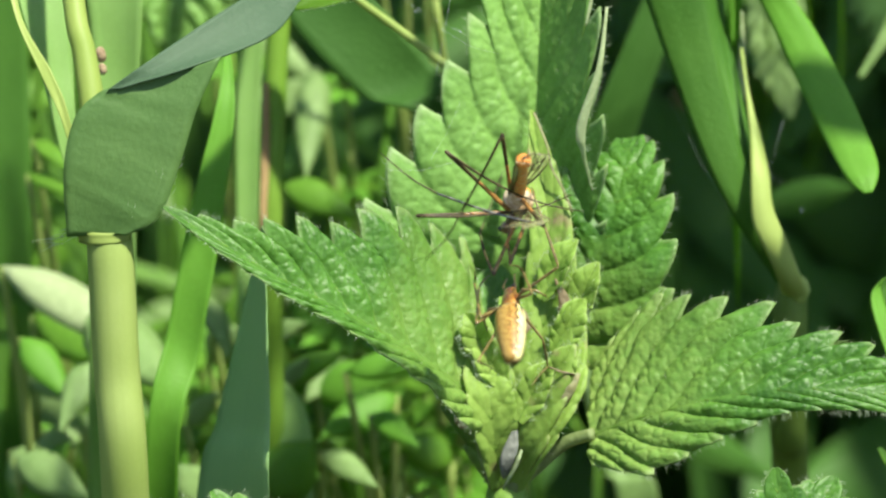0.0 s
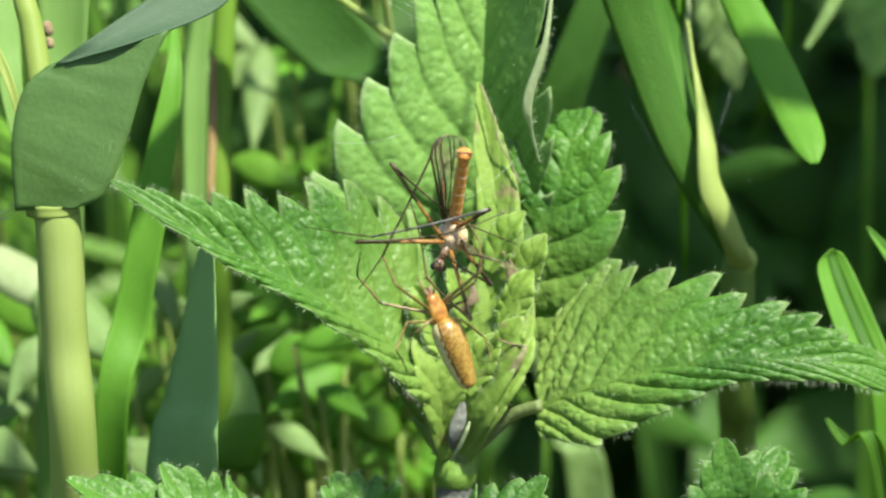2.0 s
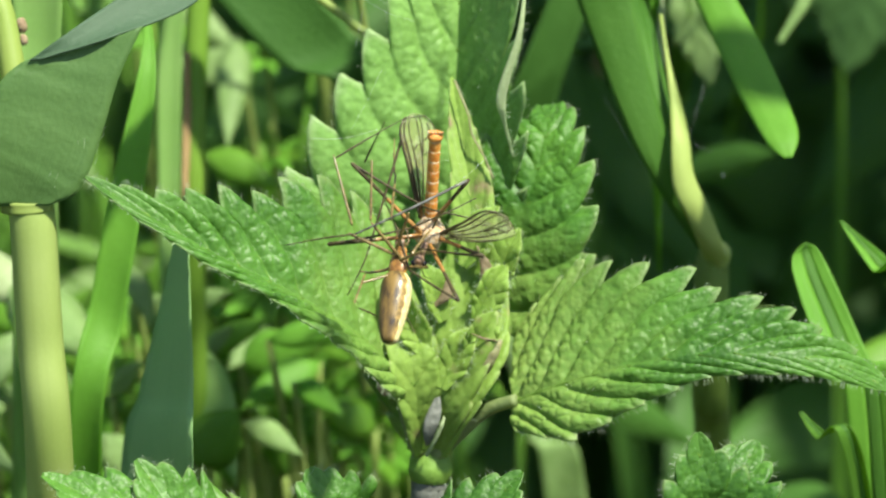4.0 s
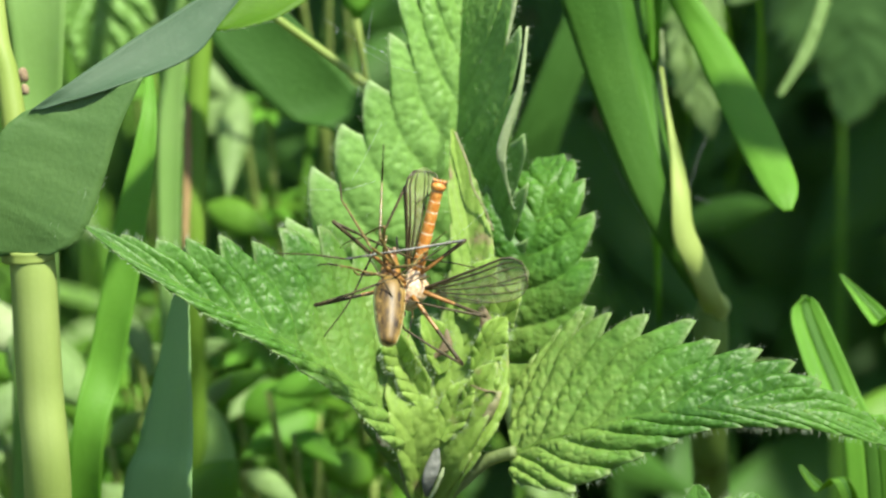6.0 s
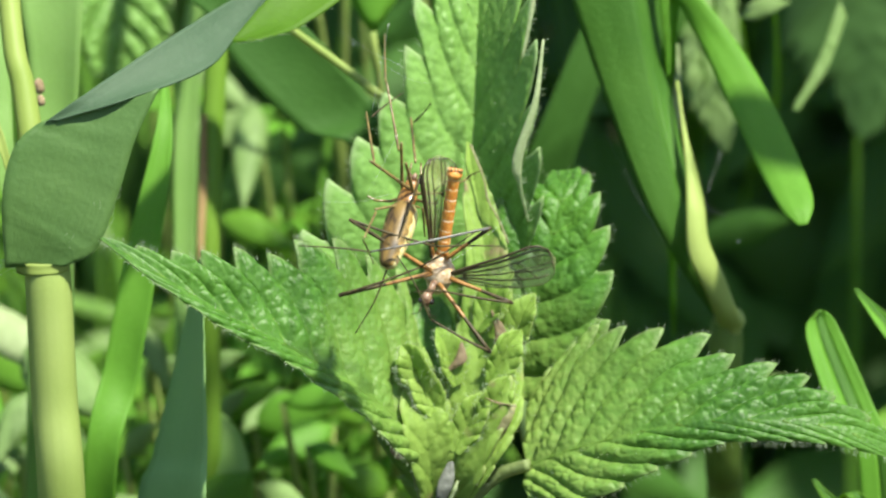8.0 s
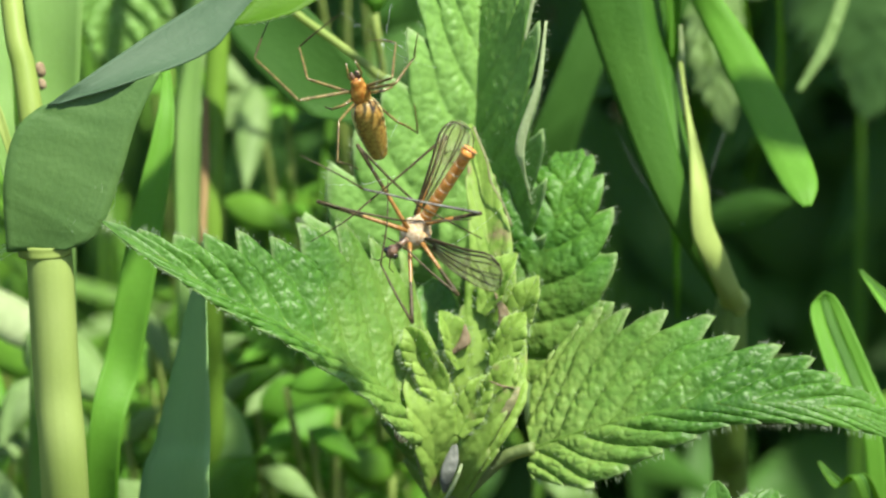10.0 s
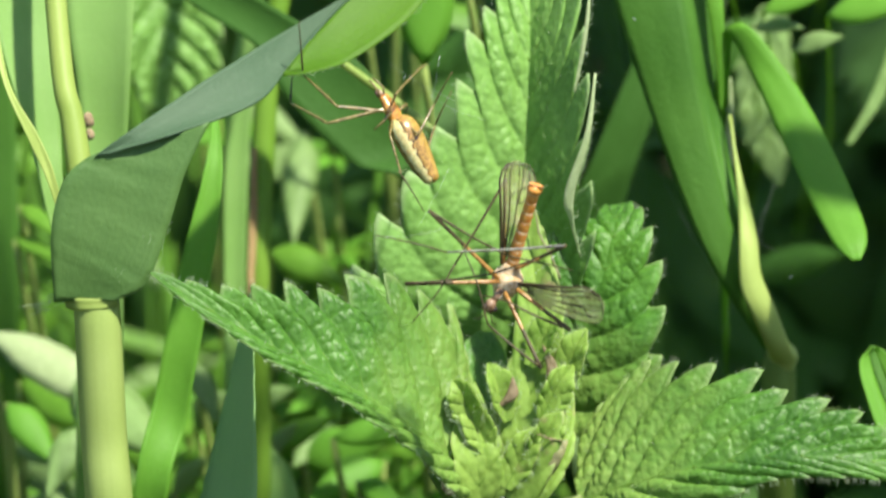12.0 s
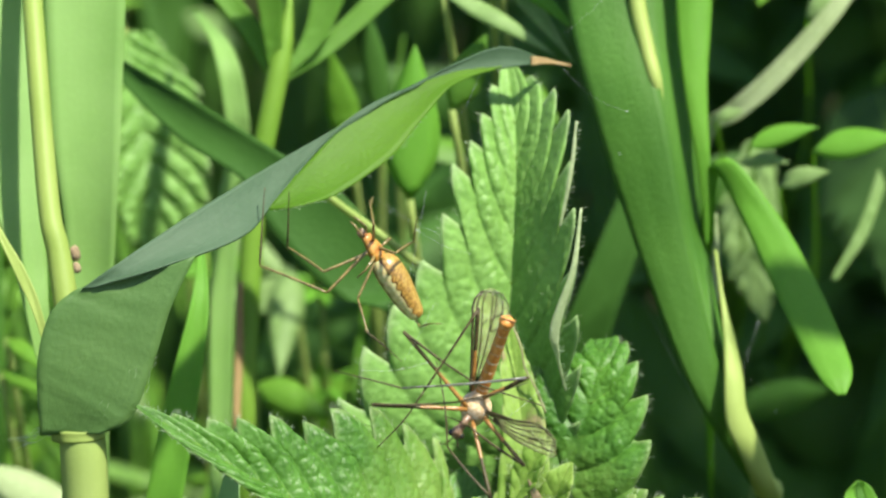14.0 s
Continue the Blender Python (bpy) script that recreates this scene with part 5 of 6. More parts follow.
def spider():
    t = new("spider")
    t.empty_display_size = 0.005
    tagged(t, "golden-brown long-jawed spider with a cream-edged abdomen", "spider")

    def pattern(a, y):
        side, a = (1 if a > 0 else -1), abs(a)
        scallop = 9 * abs(math.sin(y * 2.5 + side * 0.4)) + 3 * math.sin(y * 6.3 + side)
        if a < 26 + 6 * math.sin(y * 3.1):
            return 4
        if a < 52 + scallop:
            return 0
        if a < 60 + scallop:
            return 5
        if a < 112 + 3 * math.sin(y * 4):
            return 1
        if a < 138 + 5 * math.sin(y * 3.3):
            return 2
        return 3
    ab = part("abdomen", solid_of_turn([(2.7, 0.3, 0.05), (2.3, 1.25, 0.12), (1.2, 1.85, 0.2), (-0.6, 1.95, 0.2), (-2.4, 1.82, 0.1), (-4.2, 1.56, 0), (-5.6, 1.25, 0), (-6.3, 1.02, 0), (-6.65, 0.6, 0), (-6.75, 0.08, 0)], 72, 0.95, pattern, fine=10),
              [GOLD, CREAM, BLOTCH, BELLY, GILT, UMBER_DARK], t, "abdomen with wavy brown band and cream flanks")
    part("spinneret", ball(bmesh.new(), (0, -6.3, -0.15), 0.36, (1, 1, 0.8)), AMBER, ab)
    ce = part("cephalothorax", solid_of_turn([(1.5, 0.3, 0), (1.8, 0.8, 0), (2.8, 1.22, 0.05), (4.0, 1.2, 0.1), (5.0, 0.9, 0.12), (5.7, 0.76, 0.08), (6.0, 0.2, 0)], 24, 0.7, lambda a, y: 1 if abs(a) > 105 else 0), [AMBER, UMBER], t, "orange head and chest")
    for x, y, z in ((-0.25, 5.85, 0.32), (0.25, 5.85, 0.32), (-0.5, 5.65, 0.35), (0.5, 5.65, 0.35), (-0.2, 5.5, 0.48), (0.2, 5.5, 0.48)):
        part("eye", ball(bmesh.new(), (x, y, z), 0.13), EYE_BLACK, ce, "shiny black eye")
    for x in (-1, 1):
        part("jaw", tube(bmesh.new(), [Vector((0.28 * x, 5.7, -0.1)) * 0.001, Vector((0.34 * x, 6.2, -0.2)) * 0.001, Vector((0.36 * x, 6.6, -0.25)) * 0.001, Vector((0.25 * x, 6.8, -0.25)) * 0.001],
                         [0.0003, 0.00034, 0.0003, 0.0001], 10), FLY_HEAD, t, "dark brown jaw")
        part("palp", tube(bmesh.new(), [Vector((0.5 * x, 5.6, -0.1)) * 0.001, Vector((0.9 * x, 6.6, 0.3)) * 0.001, Vector((0.7 * x, 7.6, 0.1)) * 0.001, Vector((0.6 * x, 8.4, -0.2)) * 0.001],
                          [0.00013, 0.00012, 0.00014, 0.0001], 6), LEG_TAN, t, "thin pale palp")
        # short third legs, held close
        part("leg", tube(bmesh.new(), [Vector((0.7 * x, 3.2, -0.1)) * 0.001, Vector((2.6 * x, 3.4, 1.0)) * 0.001, Vector((4.0 * x, 2.9, 0.2)) * 0.001, Vector((4.6 * x, 2.6, -1.2)) * 0.001],
                         [0.00022, 0.0002, 0.00015, 0.00008], 8), LEG_TAN, t, "short third leg")
    return t


# the long legs: hip in the spider's space (mm), lengths of thigh, shin and foot, and which way each is turned in depth
LEGS = {
    "fore_left": ((-0.8, 4.2, -0.1), (7.6, 9.2, 10.0), (-1, 1, 1)),
    "second_left": ((-0.8, 3.8, -0.1), (6.4, 7.6, 7.4), (-1, 1, -1)),
    "hind_left": ((-0.7, 2.6, -0.1), (5.4, 5.2, 5.6), (-1, -1, 1)),
    "fore_right": ((0.8, 4.2, -0.1), (7.0, 9.0, 9.0), (-1, 1, 1)),
    "second_right": ((0.8, 3.8, -0.1), (5.6, 5.2, 5.2), (-1, 1, -1)),
    "hind_right": ((0.7, 2.6, -0.1), (5.4, 5.2, 5.6), (1, 1, -1)),
}
FORE_LEFT = [
    (0, (4.1, -9.2, 0), (4.5, -4.8, 0), (6, -3.3, 0)),
    (0.5, (1.6, -8.9, 0), (-1.1, -4.4, 0), (0.6, 0.4, 0)),
    (1, (0.4, -10.8, 0), (-1.7, -6.1, 0), (1.4, -1.8, 0)),
    (1.5, (-1.1, -9.9, 0), (-2.7, -0.1, 0), (1.7, 6.5, 0)),
    (2, (0.6, -7.9, 0), (-1, -4.4, 0), (0.9, -0.2, 0)),
    (3.2, (-4.7, -4.4, 0), (-4.7, 3.3, 0), (1.7, 6.8, 0)),
    (4.3, (-4.4, 0.1, 0), (-5.4, 9.2, 0), (3.8, 14.1, 0)),
    (4.5, (-4.5, 3.6, 0), (-3.8, 13.2, 0), (5.9, 17.3, 0)),
    (5, (-5.1, 0.3, 0), (-7.4, 9.2, 0), (1.7, 13, 0)),
    (5.5, (-3.3, 1.1, 0), (-7.1, 10.3, 0), (0.2, 13.1, 0)),
    (6, (0.7, 2.6, 0), (-2.9, 8.6, 0), (-3.1, 11, 0)),
    (6.5, (-0.6, 3.2, 0), (-2.6, 12.6, 0), (0.9, 12.3, 0)),
    (7, (-1.9, 6.7, 0), (-1.7, 12.7, 0), (2.9, 13.9, 0)),
    (7.5, (-1.8, 9.3, 0), (-1.6, 14.1, 0), (2.1, 14.2, 0)),
    (7.7, (-0.6, 12.4, 0), (-0.7, 18.1, 0), (3.2, 19.1, 0)),
    (8.7, (-4.5, 16.9, 0), (-8, 21.8, 0), (-5.2, 28.2, 0)),
    (9.8, (-9.4, 21.7, 0), (-12.6, 26.2, 0), (-11.2, 29.7, 0)),
    (10, (-10.4, 20.2, 0), (-16, 25.7, 0), (-13.9, 31.3, 0)),
    (10.5, (-10.2, 16.3, 0), (-17.3, 22.6, 0), (-16.5, 31.7, 0)),
    (11, (-11.3, 17.6, 0), (-20.3, 21.3, 0), (-16.4, 32.1, 0)),
    (11.5, (-13.7, 20.6, 0), (-17.7, 26.2, 0), (-17.4, 30.4, 0)),
    (12, (-14.6, 23.3, 0), (-17.6, 26.5, 0), (-17.4, 30.7, 0)),
    (12.5, (-12.5, 20.6, 0), (-16.7, 25.3, 0), (-16.3, 32, 0)),
    (13, (-11.8, 19.8, 0), (-19.5, 24.4, 0), (-18.7, 33.9, 0)),
    (13.5, (-11.8, 18.9, 0), (-19.2, 22.4, 0), (-18.8, 32.9, 0)),
    (14, (-11.8, 18.7, 0), (-19.9, 22.9, 0), (-19, 32.9, 0)),
]
SECOND_LEFT = [
    (0, (4.6, -8.4, 0), (3.9, -4.1, 0), (3.2, -2, 0)),
    (0.5, (2.3, -9.6, 0), (-0.2, -6.5, 0), (-2.3, -3.7, 0)),
    (1, (1.2, -14, 0), (-2, -9.6, 0), (-4.2, -7.5, 0)),
    (1.5, (-0.4, -8.5, 0), (-1.1, -2.5, 0), (-0.7, 1.7, 0)),
    (2, (-3.6, -9.7, 0), (-4.2, -6.9, 0), (-3.6, -3.4, 0)),
    (3.2, (-3.3, -3.7, 0), (-3.3, 4, 0), (-1.9, 8.2, 0)),
    (4.3, (-0.5, 0.8, 0), (-0.8, 9.9, 0), (1.7, 13.4, 0)),
    (4.5, (0.8, 3.7, 0), (0.1, 12.2, 0), (2.9, 15.6, 0)),
    (5, (-1.3, 3.4, 0), (-1.9, 13.3, 0), (2.6, 15.3, 0)),
    (5.5, (-0.1, 2.9, 0), (-0.6, 12.6, 0), (2.5, 15.1, 0)),
    (6, (1.9, 3.8, 0), (2.2, 10.9, 0), (2.4, 15.3, 0)),
    (6.5, (3.7, 3.7, 0), (4.6, 13, 0), (3, 15, 0)),
    (7, (4.9, 7.7, 0), (5.4, 15.1, 0), (3.5, 15.7, 0)),
    (7.5, (4.4, 9.4, 0), (4.2, 12.9, 0), (4.4, 15, 0)),
    (7.7, (5.7, 11.7, 0), (5.3, 16, 0), (5.3, 18.1, 0)),
    (8.7, (-2.4, 17.6, 0), (-5.2, 24, 0), (-3.8, 28.9, 0)),
    (9.8, (-7.7, 22.7, 0), (-10.2, 27.3, 0), (-8.4, 30.5, 0)),
    (10, (-9.3, 22.9, 0), (-10.4, 27.1, 0), (-5.1, 31, 0)),
    (10.5, (-11.4, 23.3, 0), (-11, 28.6, 0), (-5.4, 31.2, 0)),
    (11, (-11.7, 23, 0), (-15.5, 24.8, 0), (-16.2, 31.8, 0)),
    (11.5, (-11.2, 23.8, 0), (-14, 27.3, 0), (-9.8, 35, 0)),
    (12, (-14.3, 26.1, 0), (-16, 30, 0), (-16.4, 36.3, 0)),
    (12.5, (-12.1, 22.2, 0), (-16, 22.9, 0), (-18.1, 32, 0)),
    (13, (-12.5, 22.6, 0), (-16.7, 27.5, 0), (-16.4, 32.5, 0)),
    (13.5, (-11.9, 21.7, 0), (-16.1, 24.9, 0), (-15.9, 31.9, 0)),
    (14, (-12.5, 21.6, 0), (-16.2, 25.2, 0), (-15.9, 31.9, 0)),
]
FORE_RIGHT = [
    (0, (14.3, -2.2, 0), (11.3, 6.7, 0), (11, 7.8, 0)),
    (0.5, (12.6, -6, 0), (13.8, -2.2, 0), (11.7, 3.4, 0)),
    (1, (12, -7.9, 0), (11.2, -5.1, 0), (9.1, 0.2, 0)),
    (1.5, (11.4, -8.9, 0), (12.3, -5.3, 0), (11.6, 0.3, 0)),
    (2, (11.2, -6.2, 0), (11.2, -2.7, 0), (9.1, 0.8, 0)),
    (3.2, (6.6, -1.7, 0), (5.2, 4, 0), (3.8, 9.6, 0)),
    (4.3, (3.7, 1.5, 0), (4.5, 7.1, 0), (3.8, 11.3, 0)),
    (4.5, (4.6, 2, 0), (5.3, 7, 0), (4.6, 9.1, 0)),
    (5, (4.4, 4.5, 0), (3.7, 8.8, 0), (3, 12.3, 0)),
    (5.5, (3.4, 4.3, 0), (2.7, 8.5, 0), (3.4, 12.7, 0)),
    (6, (2.4, 5.2, 0), (-0.4, 3.8, 0), (-3.2, 2.4, 0)),
    (6.5, (3, 4.6, 0), (0.2, 7.4, 0), (-1.2, 10.2, 0)),
    (7, (-0.9, 9.2, 0), (-2, 18.8, 0), (-0.6, 24.8, 0)),
    (7.5, (0.4, 10.8, 0), (-1.1, 20, 0), (-0.9, 25.3, 0)),
    (7.7, (2.2, 13.9, 0), (0.7, 23, 0), (0.4, 28.7, 0)),
    (8.7, (1.1, 20.5, 0), (1.1, 26.8, 0), (0.4, 33.1, 0)),
    (9.8, (-1, 23.5, 0), (0.7, 28.4, 0), (-2.8, 31.2, 0)),
    (10, (1.2, 22.9, 0), (1.7, 27.7, 0), (-2.1, 27.8, 0)),
    (10.5, (-1.9, 22.3, 0), (-2.3, 26.5, 0), (-3.3, 31.4, 0)),
    (11, (-3.3, 23.9, 0), (-0.1, 24.6, 0), (0.2, 29, 0)),
    (11.5, (-4.2, 27.3, 0), (-1.7, 30.1, 0), (0.7, 30.8, 0)),
    (12, (-4.4, 27.2, 0), (-1.6, 30.7, 0), (-0.2, 31.4, 0)),
    (12.5, (-4.1, 26.7, 0), (-2.7, 29.9, 0), (-0.6, 31.3, 0)),
    (13, (-5.5, 27.5, 0), (-5.2, 31.1, 0), (-5.5, 33.2, 0)),
    (13.5, (-4.9, 27.7, 0), (-5.4, 30.5, 0), (-5.2, 31.9, 0)),
    (14, (-5.4, 27.7, 0), (-5.9, 30.5, 0), (-5.5, 31.6, 0)),
]
SECOND_RIGHT = [
    (0, (11, -5.5, 0), (9.9, -2.7, 0), (8.1, -2, 0)),
    (0.5, (11.7, -5.7, 0), (11, -3.6, 0), (8.9, -2.9, 0)),
    (1, (11.3, -9.6, 0), (12.3, -6.8, 0), (14.1, -8.9, 0)),
    (1.5, (11.2, -15.2, 0), (13.3, -16.6, 0), (17.2, -15.3, 0)),
    (2, (10.5, -7.6, 0), (11.2, -4.8, 0), (9.8, -2, 0)),
    (3.2, (8, -3.1, 0), (9.4, 1.1, 0), (8.7, 5.4, 0)),
    (4.3, (6.5, -2.8, 0), (8.7, 0, 0), (10.1, 2.8, 0)),
    (4.5, (7.4, -1.5, 0), (9.5, 0.6, 0), (11, 3.4, 0)),
    (5, (6.8, -1.1, 0), (8.6, 0.3, 0), (10, 2.4, 0)),
    (5.5, (6.9, 0, 0), (9, 2.1, 0), (10.4, 4.3, 0)),
    (6, (6, 0.3, 0), (8.1, 2.4, 0), (10.2, 4.5, 0)),
    (6.5, (6.5, 1.1, 0), (8.7, 3.2, 0), (10.8, 5.3, 0)),
    (7, (7.2, 4.3, 0), (10, 6.4, 0), (12.8, 7.1, 0)),
    (7.5, (7.2, 5.2, 0), (10, 6.2, 0), (12.5, 7.3, 0)),
    (7.7, (8.5, 7.5, 0), (11.4, 8.9, 0), (13.5, 9.7, 0)),
    (8.7, (3.9, 17.7, 0), (6.8, 20.5, 0), (8.1, 24, 0)),
    (9.8, (0.8, 20, 0), (4.3, 21.4, 0), (4.9, 24.9, 0)),
    (10, (1.6, 22.2, 0), (4, 25.7, 0), (4.4, 28.5, 0)),
    (10.5, (-0.2, 21.7, 0), (0.7, 24, 0), (-1.6, 27.2, 0)),
    (11, (-2.6, 23.7, 0), (-0.1, 24.4, 0), (0.2, 27.9, 0)),
    (11.5, (-3.1, 23.4, 0), (0.7, 24.5, 0), (3.5, 26.9, 0)),
    (12, (-1.6, 22.3, 0), (0.5, 26.5, 0), (2.6, 30.1, 0)),
    (12.5, (-3.4, 22.9, 0), (-0.9, 24.6, 0), (1.5, 28.2, 0)),
    (13, (-3.4, 23, 0), (-0.8, 24.7, 0), (-0.3, 28.6, 0)),
    (13.5, (-2.7, 23.9, 0), (-1, 24.9, 0), (0, 28.8, 0)),
    (14, (-2.7, 24.2, 0), (-0.4, 26, 0), (0, 28.8, 0)),
]
HIND_LEFT = [
    (0, (6, -11.2, 0), (4.3, -14, 0), (6.7, -15.4, 0)),
    (0.5, (5.8, -10.6, 0), (5.1, -14.2, 0), (6.9, -15.6, 0)),
    (1, (4.9, -14.6, 0), (6.3, -17.4, 0), (8.4, -19.5, 0)),
    (1.5, (3.5, -15.2, 0), (2.8, -18.7, 0), (4.2, -21.5, 0)),
    (2, (2, -12.5, 0), (0.6, -16, 0), (2, -18.9, 0)),
    (3.2, (-1.2, -10.1, 0), (-1.9, -14.3, 0), (1.6, -17.1, 0)),
    (4.3, (-1.2, -7, 0), (-1.6, -11.2, 0), (3, -13.3, 0)),
    (4.5, (-0.7, -4.3, 0), (-0.3, -9.2, 0), (4.6, -12.1, 0)),
    (5, (0.1, -2.5, 0), (-2.7, -2.6, 0), (-3.4, -3.2, 0)),
    (5.5, (-1.8, -6.4, 0), (-0.8, -10.9, 0), (4.9, -12.3, 0)),
    (6, (-0.4, -0.4, 0), (-3.2, 0.3, 0), (-6, 0.3, 0)),
    (6.5, (-1.2, -0.4, 0), (-3.3, -3.2, 0), (-2.6, -6, 0)),
    (7, (-1.3, 1.4, 0), (-2.7, -2.1, 0), (-2, -4.9, 0)),
    (7.5, (-1.3, 3.1, 0), (-2.7, -0.4, 0), (-2, -3.2, 0)),
    (7.7, (0.1, 5.4, 0), (-1.3, 1.9, 0), (-0.6, -1, 0)),
    (8.7, (-3.8, 13.4, 0), (-5.2, 9.9, 0), (-2.3, 6.4, 0)),
    (9.8, (-5.6, 18.5, 0), (-6.2, 14.3, 0), (-4.1, 10.8, 0)),
    (10, (-5.4, 17.6, 0), (-5.6, 12.4, 0), (-3, 11.7, 0)),
    (10.5, (-5.3, 16, 0), (-5.1, 10.7, 0), (-2.3, 9.5, 0)),
    (11, (-5.7, 18.5, 0), (-4.5, 12.9, 0), (-0.8, 9.4, 0)),
    (11.5, (-5, 18.9, 0), (-4.5, 17.1, 0), (-1.4, 12.5, 0)),
    (12, (-5.1, 22.3, 0), (-3.7, 17.4, 0), (-0.2, 11.8, 0)),
    (12.5, (-6.9, 23.2, 0), (-7.6, 19, 0), (-5.5, 14.5, 0)),
    (13, (-7.3, 21.9, 0), (-8, 16.3, 0), (-2.4, 10.7, 0)),
    (13.5, (-7.5, 18.6, 0), (-5.9, 14.7, 0), (-1.9, 10.9, 0)),
    (14, (-7.4, 18.6, 0), (-6.1, 14.4, 0), (-1.9, 10.9, 0)),
]
HIND_RIGHT = [
    (0, (12.4, -11.2, 0), (13.1, -14.7, 0), (11, -16.8, 0)),
    (0.5, (12.5, -11.3, 0), (15.3, -13.4, 0), (16.7, -15.5, 0)),
    (1, (12, -13.9, 0), (16.2, -15.3, 0), (19, -15.6, 0)),
    (1.5, (10.9, -16.6, 0), (14, -17.6, 0), (17, -15.5, 0)),
    (2, (9, -12.5, 0), (11.8, -14.7, 0), (12.5, -17.5, 0)),
    (3.2, (5.1, -10.1, 0), (7.2, -12.9, 0), (8.6, -15.7, 0)),
    (4.3, (5.5, -7.7, 0), (5.8, -11.2, 0), (8.6, -14.1, 0)),
    (4.5, (6.7, -5, 0), (7.1, -9.2, 0), (11.6, -12.4, 0)),
    (5, (4.7, -3.9, 0), (3.6, -7.5, 0), (5.7, -9.6, 0)),
    (5.5, (4.8, -1.4, 0), (6.2, -5.6, 0), (5.4, -9.1, 0)),
    (6, (5.3, -1.8, 0), (6, -6, 0), (5.3, -8.9, 0)),
    (6.5, (5.5, -1.8, 0), (5.8, -5.3, 0), (6.5, -8.1, 0)),
    (7, (5, 0.7, 0), (5.7, -2.8, 0), (7.2, -5.6, 0)),
    (7.5, (4.4, 3.1, 0), (4.7, -0.4, 0), (5.4, -3.3, 0)),
    (7.7, (5.7, 5.4, 0), (6.1, 1.9, 0), (6.8, -0.9, 0)),
    (8.7, (4, 14.8, 0), (4.7, 10.6, 0), (6.1, 7.1, 0)),
    (9.8, (2.2, 17.2, 0), (5, 17.9, 0), (4.6, 20, 0)),
    (10, (1.9, 17.6, 0), (4.4, 16.2, 0), (3.9, 19.8, 0)),
    (10.5, (0.9, 18.8, 0), (4.2, 16.7, 0), (3.5, 20.2, 0)),
    (11, (-0.8, 19.2, 0), (3.4, 17.8, 0), (4.1, 20.9, 0)),
    (11.5, (-1, 21.7, 0), (0, 20.3, 0), (2.8, 18.9, 0)),
    (12, (-0.2, 20.9, 0), (0.5, 23.7, 0), (2.6, 27.9, 0)),
    (12.5, (-0.9, 17.3, 0), (1.6, 15.2, 0), (3, 15.9, 0)),
    (13, (-0.6, 17.7, 0), (0.8, 14.9, 0), (3.6, 15.3, 0)),
    (13.5, (-0.3, 16.5, 0), (1.1, 15.3, 0), (3.2, 16.2, 0)),
    (14, (-1.2, 15.7, 0), (0.5, 15.1, 0), (3.1, 15.5, 0)),
]
LEG_WAYS = {"fore_left": FORE_LEFT, "second_left": SECOND_LEFT, "hind_left": HIND_LEFT, "fore_right": FORE_RIGHT, "second_right": SECOND_RIGHT, "hind_right": HIND_RIGHT}


def spider_legs(body):
    made = {}
    for i, (key, (hip, lengths, _)) in enumerate(LEGS.items()):
        r = 0.215 if "hind" not in key else 0.185
        made[key] = [part("thigh", limb(lengths[0], r, r * 0.85, 0, 9, i), LEG_TAN, body, "tan leg joint with dark bristles"),
                     part("shin", limb(lengths[1], r * 0.8, r * 0.6, 0.2, 10, i + 20), LEG_TAN, body, "tan leg joint with dark bristles"),
                     part("foot", limb(lengths[2], r * 0.6, r * 0.28, 0.4, 8, i + 40), LEG_DARK if "left" in key else LEG_TAN, body, "thin tapering leg end")]
    return made


def joint_pose(a, b, near):
    """A joint at a whose +y points to b (world)."""
    y = (b - a).normalized()
    z = (near - y * near.dot(y)).normalized()
    x = y.cross(z)
    m = Matrix((x, y, z)).transposed().to_4x4()
    return Matrix.Translation(a) @ m


def move_spider(body, legs):
    walk(body, [(r[0], spider_pose(r[0])) for r in SPIDER_WAY])
    for key, joints in legs.items():
        hip, lengths, signs = LEGS[key]
        rows = ([], [], [])
        for t, *targets in LEG_WAYS[key]:
            home = spider_pose(t)
            inverse = home.inverted()
            here = home @ (Vector(hip) * 0.001)
            for k, goal in enumerate(targets):
                there = here + reach(here, goal, lengths[k] * 0.001, signs[k])
                rows[k].append((t, inverse @ joint_pose(here, there, UP * 0.3 - AHEAD)))
                here = there
        for k in range(3):
            walk(joints[k], rows[k])


# ---------------------------------------------------------------- crane fly
FLY_LONG = 13.2
